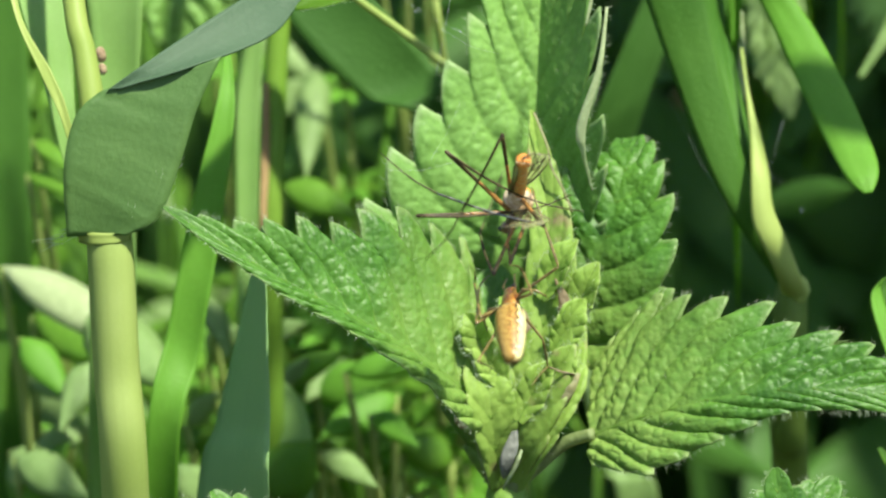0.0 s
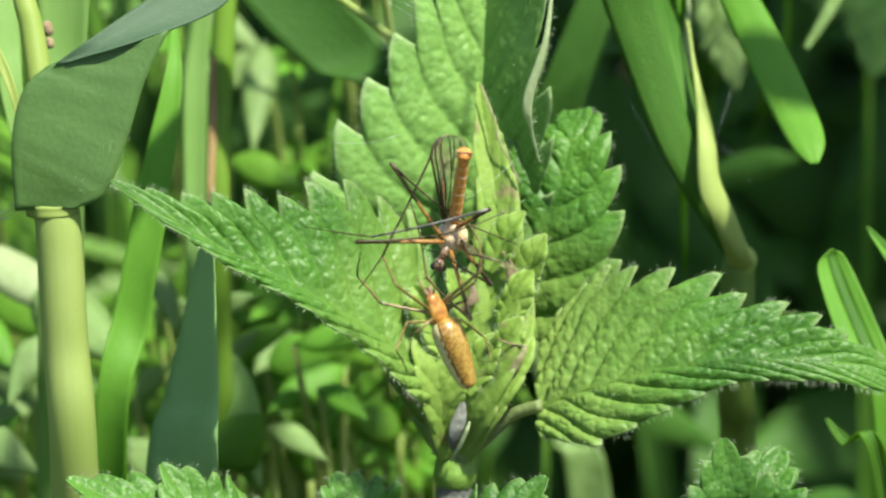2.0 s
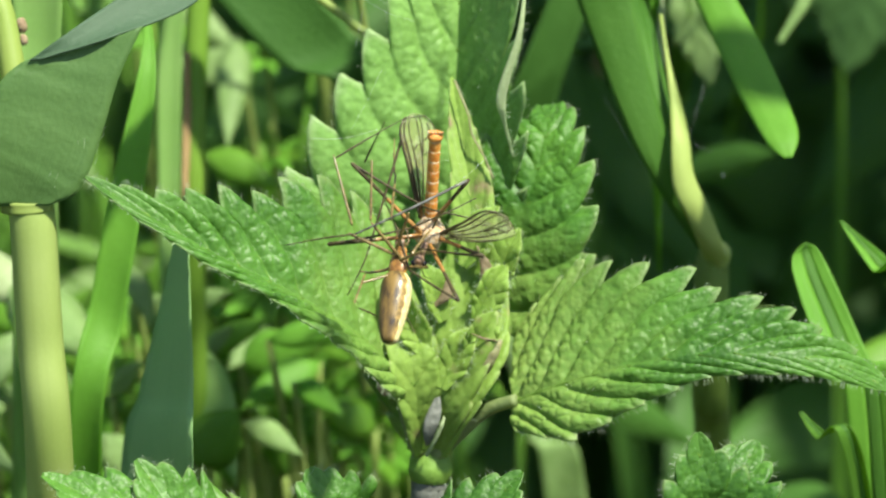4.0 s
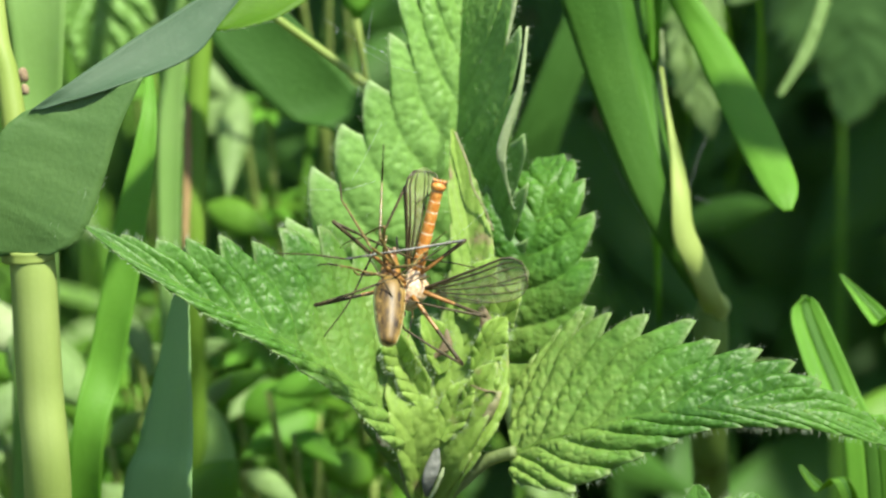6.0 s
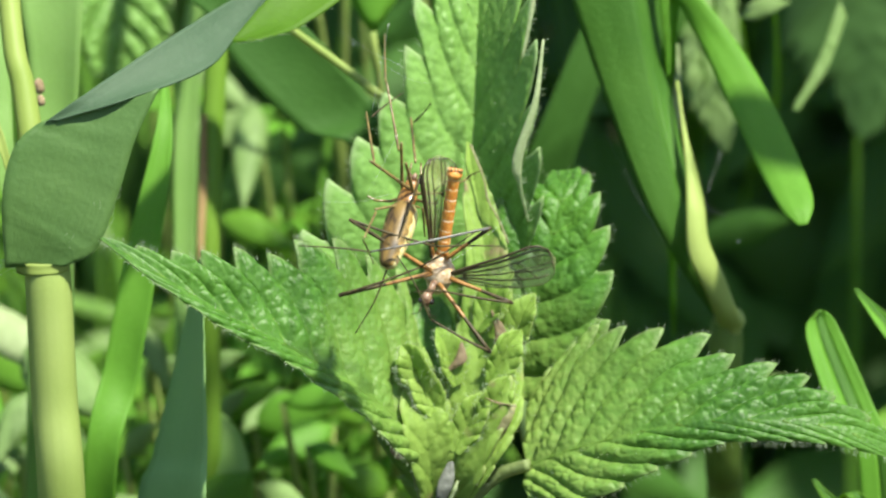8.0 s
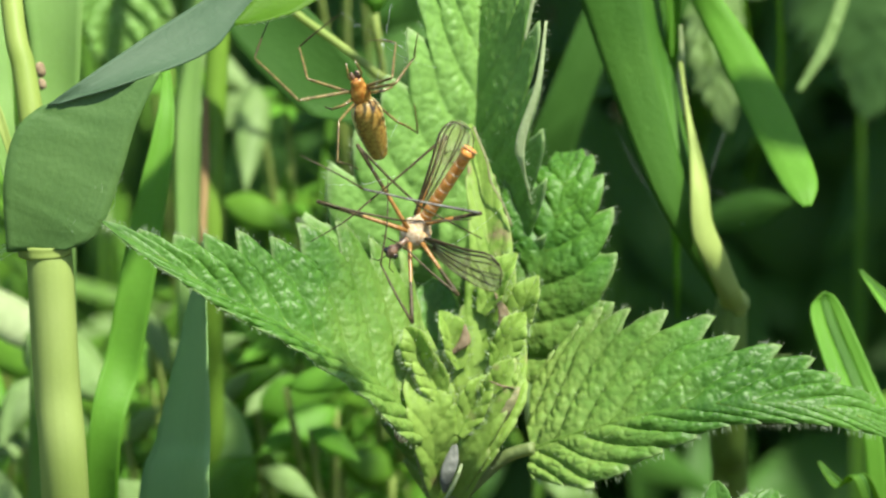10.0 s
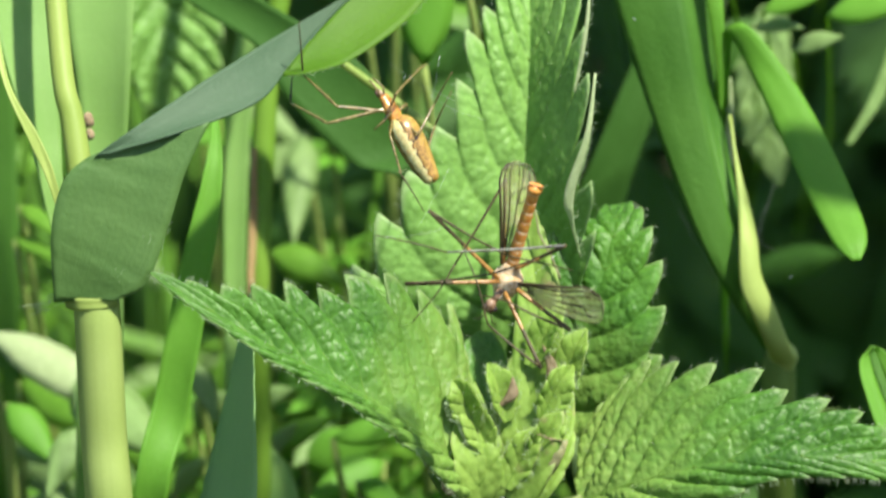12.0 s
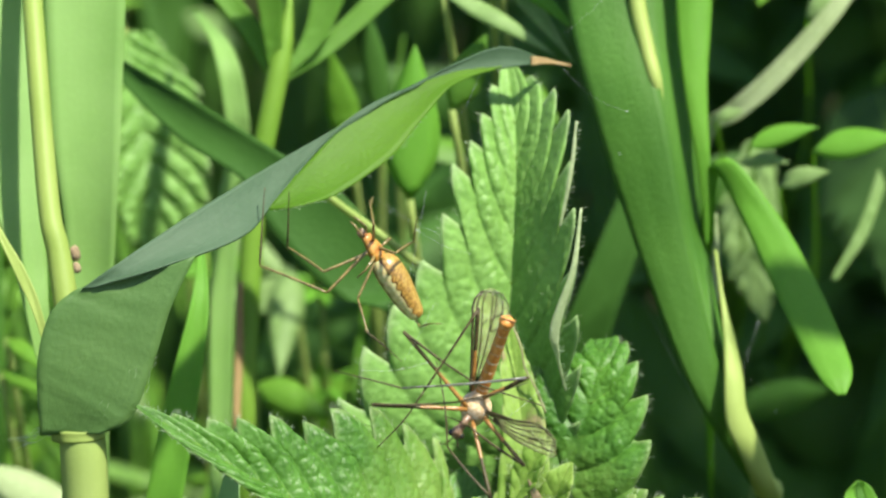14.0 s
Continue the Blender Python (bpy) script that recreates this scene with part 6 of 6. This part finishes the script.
# seconds, chest, tip of the abdomen, turn round its length (degrees)
FLY_WAY = [
    (0.0, (9.4, 6.4, 0), (9.9, 10.9, -3), 0), (0.5, (3.6, 6.1, 0), (10.7, 9.9, -3), 0), (1.0, (5.3, 3.9, 0), (10.6, 9.4, -3), 0),
    (1.5, (10, 2.2, 0), (10.5, 8.3, -3), 0), (2.0, (7.7, -1.5, 0), (9.2, 8.5, -3), 0), (4.3, (8.1, -1.7, 0), (8.8, 10.2, -3), 0),
    (4.5, (8.1, -1.3, 0), (9.1, 9.9, -3), 0), (5.0, (9.1, -0.9, 0), (9.8, 10.5, -3), 0), (5.5, (7.4, -2.2, 0), (9.2, 10.6, -3), 0),
    (6.0, (6.1, -2.2, 0), (9.3, 10.5, -3), 0), (6.5, (7.7, -2.8, 0), (9.3, 10.2, -3), 0), (7.0, (8.9, -1.9, 0), (9.6, 10.9, -3), 0),
    (7.5, (7, -0.9, 0), (8.8, 12, -3), 0), (7.7, (7.5, 1.2, 0), (9.3, 13.5, -3), 0), (9.8, (7.5, 1.6, 0), (10.6, 13.3, -3), 0),
    (10.0, (4.3, 4.2, 0), (10.7, 13.9, -3), 0), (10.5, (6.8, 3.9, 0), (11, 15, -3), 0), (11.0, (7.7, 4.7, 0), (11.3, 15, -3), 0),
    (11.5, (9.3, 4.5, 0), (12.9, 15.5, -3), 0), (12.0, (9.6, 4.7, 0), (12.9, 15.9, -3), 0), (12.5, (7.8, 5.2, 0), (11.8, 15.8, -3), 0),
    (13.0, (7.8, 5.3, 0), (11.4, 15.7, -3), 0), (13.5, (7.7, 5.3, 0), (11.4, 15.8, -3), 0), (14.0, (7.5, 5.6, 0), (11.2, 16, -3), 0),
]


def fly_pose(row):
    """Its +y runs along the abdomen; +z is the side towards the camera when unturned."""
    t, chest, tip, turned = row
    chest, tip = hung(chest), hung(tip)
    m, _ = body_pose(tip, chest, FLY_LONG, turned)
    return in_world(m, Vector(chest) * 0.001)


FLY_HOME = fly_pose([r for r in FLY_WAY if r[0] == 12.5][0])


def on_fly(p):
    """A place in sighting millimetres, as it is when the fly hangs at rest, in the fly's own space."""
    return FLY_HOME.inverted() @ W(hung(p))


def wing(name, body, hinge, tip, width, lean):
    """A clear veined wing from hinge to tip (places on the resting fly)."""
    a, b = on_fly(hinge), on_fly(tip)
    length = (b - a).length * 1000
    outline = [0.14, 0.42, 0.68, 0.88, 1.0, 1.06]

    def place(s, x):
        w = width * lerp_list(outline, s)
        if s > 0.76:
            w *= math.sqrt(max(0.0, 1 - 0.985 * ((s - 0.76) / 0.24) ** 2))
        return Vector((x * w * 0.5 + 0.10 * width * math.sin(s * 3), s * length, 0.12 * width * math.sin(s * 5 + x) * s)) * 0.001
    grid = [[place(i / 27, k / 4 - 1) for k in range(9)] for i in range(28)]
    ob = part(name, sheet(bmesh.new(), grid, 0.00003), WING, body, "clear smoky wing with dark veins")
    lift = Vector((0, 0, 0.00004))
    for x0, x1, s0, s1, r in ((-1, -0.98, 0, 0.97, 0.11), (-0.75, -0.75, 0, 0.97, 0.085), (-0.4, -0.45, 0.02, 0.97, 0.06), (-0.1, 0.12, 0.1, 0.97, 0.055),
                              (0.1, 0.4, 0.6, 0.97, 0.05), (0.2, 0.7, 0.1, 0.9, 0.06), (0.45, 0.98, 0.05, 0.62, 0.05), (0.98, 0.98, 0.02, 0.97, 0.035)):
        pts = [place(s0 + (s1 - s0) * k / 12, x0 + (x1 - x0) * k / 12) + lift for k in range(13)]
        part("vein", tube(bmesh.new(), pts, [r * 0.0019, r * 0.0016, r * 0.0012], 5), WING_VEIN, ob)
    for s, x0, x1 in ((0.66, -0.4, -0.1), (0.7, 0.0, 0.35), (0.74, 0.35, 0.7), (0.6, 0.2, 0.6), (0.97, -0.9, 0.9)):
        pts = [place(s + 0.05 * (k / 4), x0 + (x1 - x0) * k / 4) + lift if s < 0.9 else place(0.965, x0 + (x1 - x0) * k / 4) for k in range(5)]
        part("vein", tube(bmesh.new(), pts, [0.00008, 0.00008], 5), WING_VEIN, ob)
    return ob, a, length * 0.001, lean


def crane_fly():
    t = new("crane_fly")
    t.empty_display_size = 0.005
    tagged(t, "orange crane fly caught in silk, wings spread", "crane fly")
    rings = [(0.6, 0.85, 0)]
    for k in range(8):
        y = 1.4 + k * 1.38
        rings += [(y, 0.76 - 0.008 * k, 0), (y + 0.7, 0.785 - 0.008 * k, 0), (y + 1.25, 0.77 - 0.008 * k, 0)]
    rings += [(12.5, 0.86, 0), (13.0, 0.95, 0), (13.4, 0.7, 0)]

    def band(a, y):
        return 1 if 1.3 < y < 12.4 and (y - 1.4) % 1.38 > 1.22 else 0
    ab = part("abdomen", solid_of_turn(rings, 24, 1.0, band), [FLY_ORANGE, FLY_PALE], t, "ringed orange abdomen")
    for x in (-0.62, -0.3, 0.05, 0.4, 0.66):
        part("clasper", ball(bmesh.new(), (x, 13.4, 0.2), 0.32, (0.7, 1.2, 0.9)), FLY_ORANGE, ab)
        part("clasper", tube(bmesh.new(), [Vector((x * 1.2, 13.5, 0.5)) * 0.001, Vector((x * 1.5, 13.95, 0.65)) * 0.001], [0.00016, 0.00004], 6), FLY_PALE, ab, "pale spike at the tip")
    th = part("thorax", solid_of_turn([(2.4, 0.5, 0), (1.8, 1.05, 0.1), (1.1, 1.35, 0.1), (0.4, 1.85, 0.2), (-0.9, 1.9, 0.25), (-1.5, 1.55, 0.15), (-2.3, 1.25, 0.1), (-2.9, 0.75, 0), (-3.2, 0.4, 0)], 24, 0.9, lambda a, y: 1 if abs(a) > 120 else 0), [FLY_PALE, FLY_ORANGE], t, "pale downy thorax")
    c = on_fly((5.3, 1.8, -1)) * 1000
    n = on_fly((6.7, 3.6, -1)) * 1000
    part("neck", tube(bmesh.new(), [Vector((0, -2.0, 0.1)) * 0.001, n * 0.001, c * 0.001], [0.0007, 0.00045, 0.0005], 10), FLY_HEAD, t)
    he = part("head", ball(bmesh.new(), c, 0.78, (0.95, 1.25, 1)), FLY_HEAD, t, "small brown head")
    for dx in (-0.5, 0.5):
        part("eye", ball(bmesh.new(), c + Vector((dx * 1.25, -0.15, 0.2)), 0.42), EYE_BLACK, he, "dark compound eye")
        part("feeler", tube(bmesh.new(), [(c + Vector((dx * 0.4, -0.5, 0.3))) * 0.001, (c + Vector((dx * 1.6, -1.6, 0.9))) * 0.001, (c + Vector((dx * 3.2, -2.0, 0.6))) * 0.001], [0.00009, 0.00007, 0.00004], 5), LEG_DARK, he)
    legs = (
        ((6.6, 5, -2), (-0.9, 14.3, -5), (8, 7.7, -3), (15.9, 5, -1)),
        ((6.6, 4.7, -2), (-4.6, 5.1, -6), (5.7, 5.6, -4), (14.1, 8.2, -2)),
        ((8.7, 6.1, -2), (14.1, 8.1, -6), (-1.5, 7.9, -5), (-9.8, 10.7, -3)),
        ((8.7, 3.6, -2), (13.7, -2.5, -5), (6.8, 2.6, -3), (3.7, 4, -2)),
        ((7.2, 3.3, -2), (10, -6.7, -5), (4.4, -0.4, -4), (2.6, 10.5, -3)),
        ((7.3, 6.8, -1), (8.4, 17.1, -4), (1.3, 7.1, -4), (-4.7, 0.3, -3)),
    )
    made = []
    for number, (hip, knee, ankle, toe) in enumerate(legs):
        h, k, a, e = (on_fly(p) for p in (hip, knee, ankle, toe))
        home, k, a, e = h, k - h, a - h, e - h
        h = Vector((0, 0, 0))
        thigh = tube(bmesh.new(), [h.lerp(k, q / 8) for q in range(9)], [0.0003, 0.00026, 0.00023, 0.00026, 0.00027], 8)
        for f in thigh.faces:
            f.material_index = 1 if f.calc_center_median().length > 0.46 * k.length else 0
        leg = part("leg", thigh, [LEG_ORANGE, LEG_DARK], t, "long thigh, orange above and dark below")
        part("shin", tube(bmesh.new(), spline([k, k.lerp(a, 0.5) + Vector((0, 0, 0.0003)), a], 9), [0.00019, 0.00015, 0.00013], 7), LEG_SILK if number == 2 else LEG_DARK, leg, "thin shin wrapped in silk" if number == 2 else "thin dark shin")
        part("foot", tube(bmesh.new(), spline([a, a.lerp(e, 0.5) + Vector((0.0004, 0.0003, 0.0004)), e], 12), [0.00012, 0.0001, 0.00006], 6), LEG_DARK, leg, "thread-like dark foot")
        part("knee", ball(bmesh.new(), k * 1000, 0.21, (1, 1, 1)), LEG_DARK, leg)
        leg.location = home
        made.append((leg, home, k))
    wings = (wing("wing", t, (7.4, 6.8, -1), (9.9, 19.6, -3), 4.9, 0.35), wing("wing", t, (9.1, 4, -1), (16.5, 0.3, -11.5), 5.8, 0.1))
    return t, wings, made


# knees of the fly's legs as they kick and sway, in turn by leg
KNEES = [
    [(0, (0.4, 12)), (0.5, (-0.9, 12.4)), (1, (-2.8, 12)), (1.5, (2.1, 8.7)), (2, (0.1, 7.2)),
     (4.5, (-1.5, 6.7)), (5, (-1.1, 6.3)), (5.5, (-3.3, 5.5)), (6, (-3.9, 5.8)), (6.5, (-2.9, 5.2)), (7, (-2.1, 5.4)), (7.5, (-4.7, 6.2)), (10, (-3.4, 15.2)),
     (10.5, (-2.8, 13.1)), (11, (-2.0, 12.9)), (11.5, (-0.4, 12.9)), (12, (-0.5, 13.2)), (12.5, (-1.0, 14.5)), (13, (-1.5, 14.8)), (13.5, (-1.5, 14.8)), (14, (-1.8, 14.8))],
    [(0, (-3.2, 4.1)), (0.5, (-5.5, 5.1)), (1, (-5.5, 2.7)), (1.5, (-0.7, -0.8)), (2, (-4.3, -2.5)),
     (4.5, (-4.7, -3.0)), (5, (-3.3, -3.0)), (5.5, (-5.4, -5.2)), (6, (-6.2, -4.6)), (6.5, (-4.9, -3.7)), (7, (-3.8, -5.2)), (7.5, (-5.5, -3.8)), (10, (-8.7, 7.9)),
     (10.5, (-6.4, 4.2)), (11, (-5.3, 3.9)), (11.5, (-3.6, 3.9)), (12, (-3.1, 3.9)), (12.5, (-4.6, 5.2)), (13, (-5.3, 5.5)), (13.5, (-5.2, 5.6)), (14, (-5.4, 5.5))],
    [(0, (12.4, 2.9)), (0.5, (10.3, -1.1)), (1, (14.1, 0.6)), (1.5, (12.3, 1.3)), (2, (12.3, 1.5)),
     (4.5, (13.1, 4.4)), (5, (14.1, 5.1)), (5.5, (14.6, 5.3)), (6, (14.5, 4.9)), (6.5, (13.9, 5.2)), (7, (15.0, 6.1)), (7.5, (14.9, 6.4)), (10, (12.6, 6.3)),
     (10.5, (14.4, 7.8)), (11, (14.8, 7.8)), (11.5, (16.9, 8.4)), (12, (16.9, 8.8)), (12.5, (14.1, 8.1)), (13, (13.5, 8.3)), (13.5, (13.8, 8.7)), (14, (13.7, 8.9))],
    [(0, (8.3, -1.7)), (0.5, (9.3, -2.5)), (1, (11.8, -4.9)), (1.5, (11.8, -7.5)), (2, (12.4, -7.8)),
     (4.5, (14.4, -5.5)), (5, (16.2, -4.7)), (5.5, (16.8, -5.6)), (6, (15.9, -6.4)), (6.5, (16.0, -6.4)), (7, (17.5, -5.2)), (7.5, (16.9, -4.5)), (10, (9.3, -3.9)),
     (10.5, (13.6, -3.1)), (11, (14.7, -3.0)), (11.5, (16.8, -2.0)), (12, (17.3, -1.8)), (12.5, (13.8, -2.5)), (13, (13.1, -2.5)), (13.5, (13.4, -2.1)), (14, (13.3, -1.9))],
    [(0, (6.2, -3.1)), (0.5, (3.4, -5.7)), (1, (6.5, -7)), (1.5, (7.7, -8.5)), (2, (9.9, -12.2)),
     (4.5, (11.2, -11.0)), (5, (13.1, -10.3)), (5.5, (14.1, -11.7)), (6, (12.3, -12.3)), (6.5, (13.1, -12.5)), (7, (14.7, -11.3)), (7.5, (13.6, -10.4)), (10, (3.6, -7.3)),
     (10.5, (9.1, -7.5)), (11, (10.8, -7.3)), (11.5, (13.0, -6.5)), (12, (13.6, -6.4)), (12.5, (10.0, -6.7)), (13, (8.7, -6.1)), (13.5, (9.1, -4.8)), (14, (9.2, -5.9))],
    [(0, (7.3, 14.1)), (0.5, (5, 13.2)), (1, (8.2, 15.2)), (1.5, (8.4, 12.7)), (2, (6.1, 11)),
     (4.5, (5.0, 11.0)), (5, (5.7, 12.7)), (5.5, (4.9, 11.4)), (6, (5.0, 11.6)), (6.5, (5.4, 11.2)), (7, (5.8, 10.9)), (7.5, (4.1, 13.0)), (10, (8.5, 17.5)),
     (10.5, (7.5, 17.7)), (11, (7.7, 18.0)), (11.5, (9.6, 18.2)), (12, (9.3, 18.8)), (12.5, (8.3, 17.1)), (13, (7.9, 17.4)), (13.5, (7.9, 17.7)), (14, (7.6, 17.4))],
]


def move_fly_legs(legs):
    for (leg, home, thigh), ways in zip(legs, KNEES):
        rows = []
        for t, knee in ways:
            pose_then = fly_pose([r for r in FLY_WAY if r[0] == t][0])
            way = pose_then.to_3x3().inverted() @ reach(pose_then @ home, knee, thigh.length, -1)
            rows.append((t, Matrix.Translation(home) @ thigh.rotation_difference(way).to_matrix().to_4x4()))
        walk(leg, rows)


# where the tips of the two wings are seen, in turn by wing
WING_TIPS = [
    [(0, (11.3, 11.3)), (0.5, (10.8, 11.9)), (1, (12.0, 12.8)), (1.5, (7.4, 10.0)), (2, (7.1, 10.5)), (4.5, (6.7, 13.1)), (5, (7.8, 13.2)),
     (5.5, (7.3, 13.9)), (6, (7.8, 14.6)), (6.5, (7.1, 14.2)), (7, (7.6, 14.7)), (7.5, (7.0, 15.4)), (10, (10.3, 18.1)), (10.5, (9.3, 18.9)),
     (11, (9.5, 18.9)), (11.5, (11.3, 19.1)), (12, (10.9, 19.5)), (12.5, (10.1, 19.6)), (13, (9.7, 19.9)), (13.5, (9.5, 20.2)), (14, (9.4, 20.2))],
    [(0, (9.4, 2.2)), (0.5, (8.8, -2.1)), (1, (11.8, -4.6)), (1.5, (11.8, -7.5)), (2, (13.1, -5.6)), (4.5, (17.3, -1.7)), (5, (18.9, -0.8)),
     (5.5, (20.0, 0.1)), (6, (20.2, -0.7)), (6.5, (18.6, -0.5)), (7, (19.8, 0.5)), (7.5, (21.4, 1.1)), (10, (14.4, -1.7)), (10.5, (18.0, -0.2)),
     (11, (18.7, -0.2)), (11.5, (20.9, 0.8)), (12, (21.0, 1.0)), (12.5, (17.2, 0.1)), (13, (16.3, 0.2)), (13.5, (16.7, 0.4)), (14, (16.7, 0.7))],
]


def move_fly(body, wings):
    walk(body, [(r[0], fly_pose(r)) for r in FLY_WAY])
    for (ob, hinge, size, lean), tips in zip(wings, WING_TIPS):
        rows = []
        for t, tip in tips:
            then = fly_pose([r for r in FLY_WAY if r[0] == t][0])
            way = then.to_3x3().inverted() @ reach(then @ hinge, tip, size, -1)
            y = way.normalized()
            z = Vector((lean, 0, 1))
            z = (z - y * z.dot(y)).normalized()
            rows.append((t, Matrix.Translation(hinge) @ Matrix((y.cross(z), y, z)).transposed().to_4x4()))
        walk(ob, rows)


# ---------------------------------------------------------------- silk
def web():
    t = thing("spider_web", (-3.4, 31.7, -8), "sparse torn silk strands with bright specks", "spider web")
    for a, b, sag in (((0, 27.2, -8), (6.8, 24.3, 0), 0.5), ((-5.1, 31.2, -12), (2.5, 26.9, -6), 0.4),
                      ((7.7, 46.6, -4), (4.6, 40.3, -2), 0.4), ((17.3, 48.4, 4), (26.6, 42.9, 20), 1.0), ((1.1, 32.2, -4), (-1, 21.1, -2), 0.4), ((2.2, 18.2, -6), (-1.6, 10.9, -4), 0.3),
                      ((-6.8, 9.8, -6), (1.6, 10.9, -4), 0.5), ((18.4, 52.3, 10), (27.2, 61.5, 20), 0.5), ((8.5, 2.2, -3), (16, 7.9, 8), 0.4), ((29, 19.8, 38), (38.7, 3, 44), 0.8), ((44.6, 17, 44), (38, -2.1, 44), 0.6),
                      ((37.2, 14, 42), (45.4, 8.2, 44), 0.5)):
        far = a[2]
        a, b = (hung(p) if p[2] < 0 else Vector(p) for p in (a, b))
        part("strand", stem([a, Vector(a).lerp(Vector(b), 0.5) - Vector((0, sag, 0)), b], [0.011, 0.008, 0.011] if far < 0 else [0.007, 0.005, 0.007], 14, 4), SILK, t)
    for p, r in (((0, 27.2, -8), 0.14), ((-3.4, 29.5, -10), 0.12), ((26.6, 43, 20), 0.16), ((2.2, 27, -6), 0.12), ((26, 38.1, 30), 0.13), ((33.4, 15.6, 40), 0.18), ((27.9, 11.1, 40), 0.14), ((39.4, 6.5, 42), 0.14), ((46.9, 5.1, 45), 0.15)):
        bm = bmesh.new()
        bmesh.ops.create_icosphere(bm, subdivisions=1, radius=r * 0.0007, matrix=Matrix.Translation(W(hung(p) if p[2] < 0 else p)))
        part("speck", bm, SILK, t)


web()
the_spider = spider()
the_legs = spider_legs(the_spider)
the_fly, the_wings, the_fly_legs = crane_fly()


def motions():
    move_spider(the_spider, the_legs)
    move_fly(the_fly, the_wings)
    move_fly_legs(the_fly_legs)


motions()
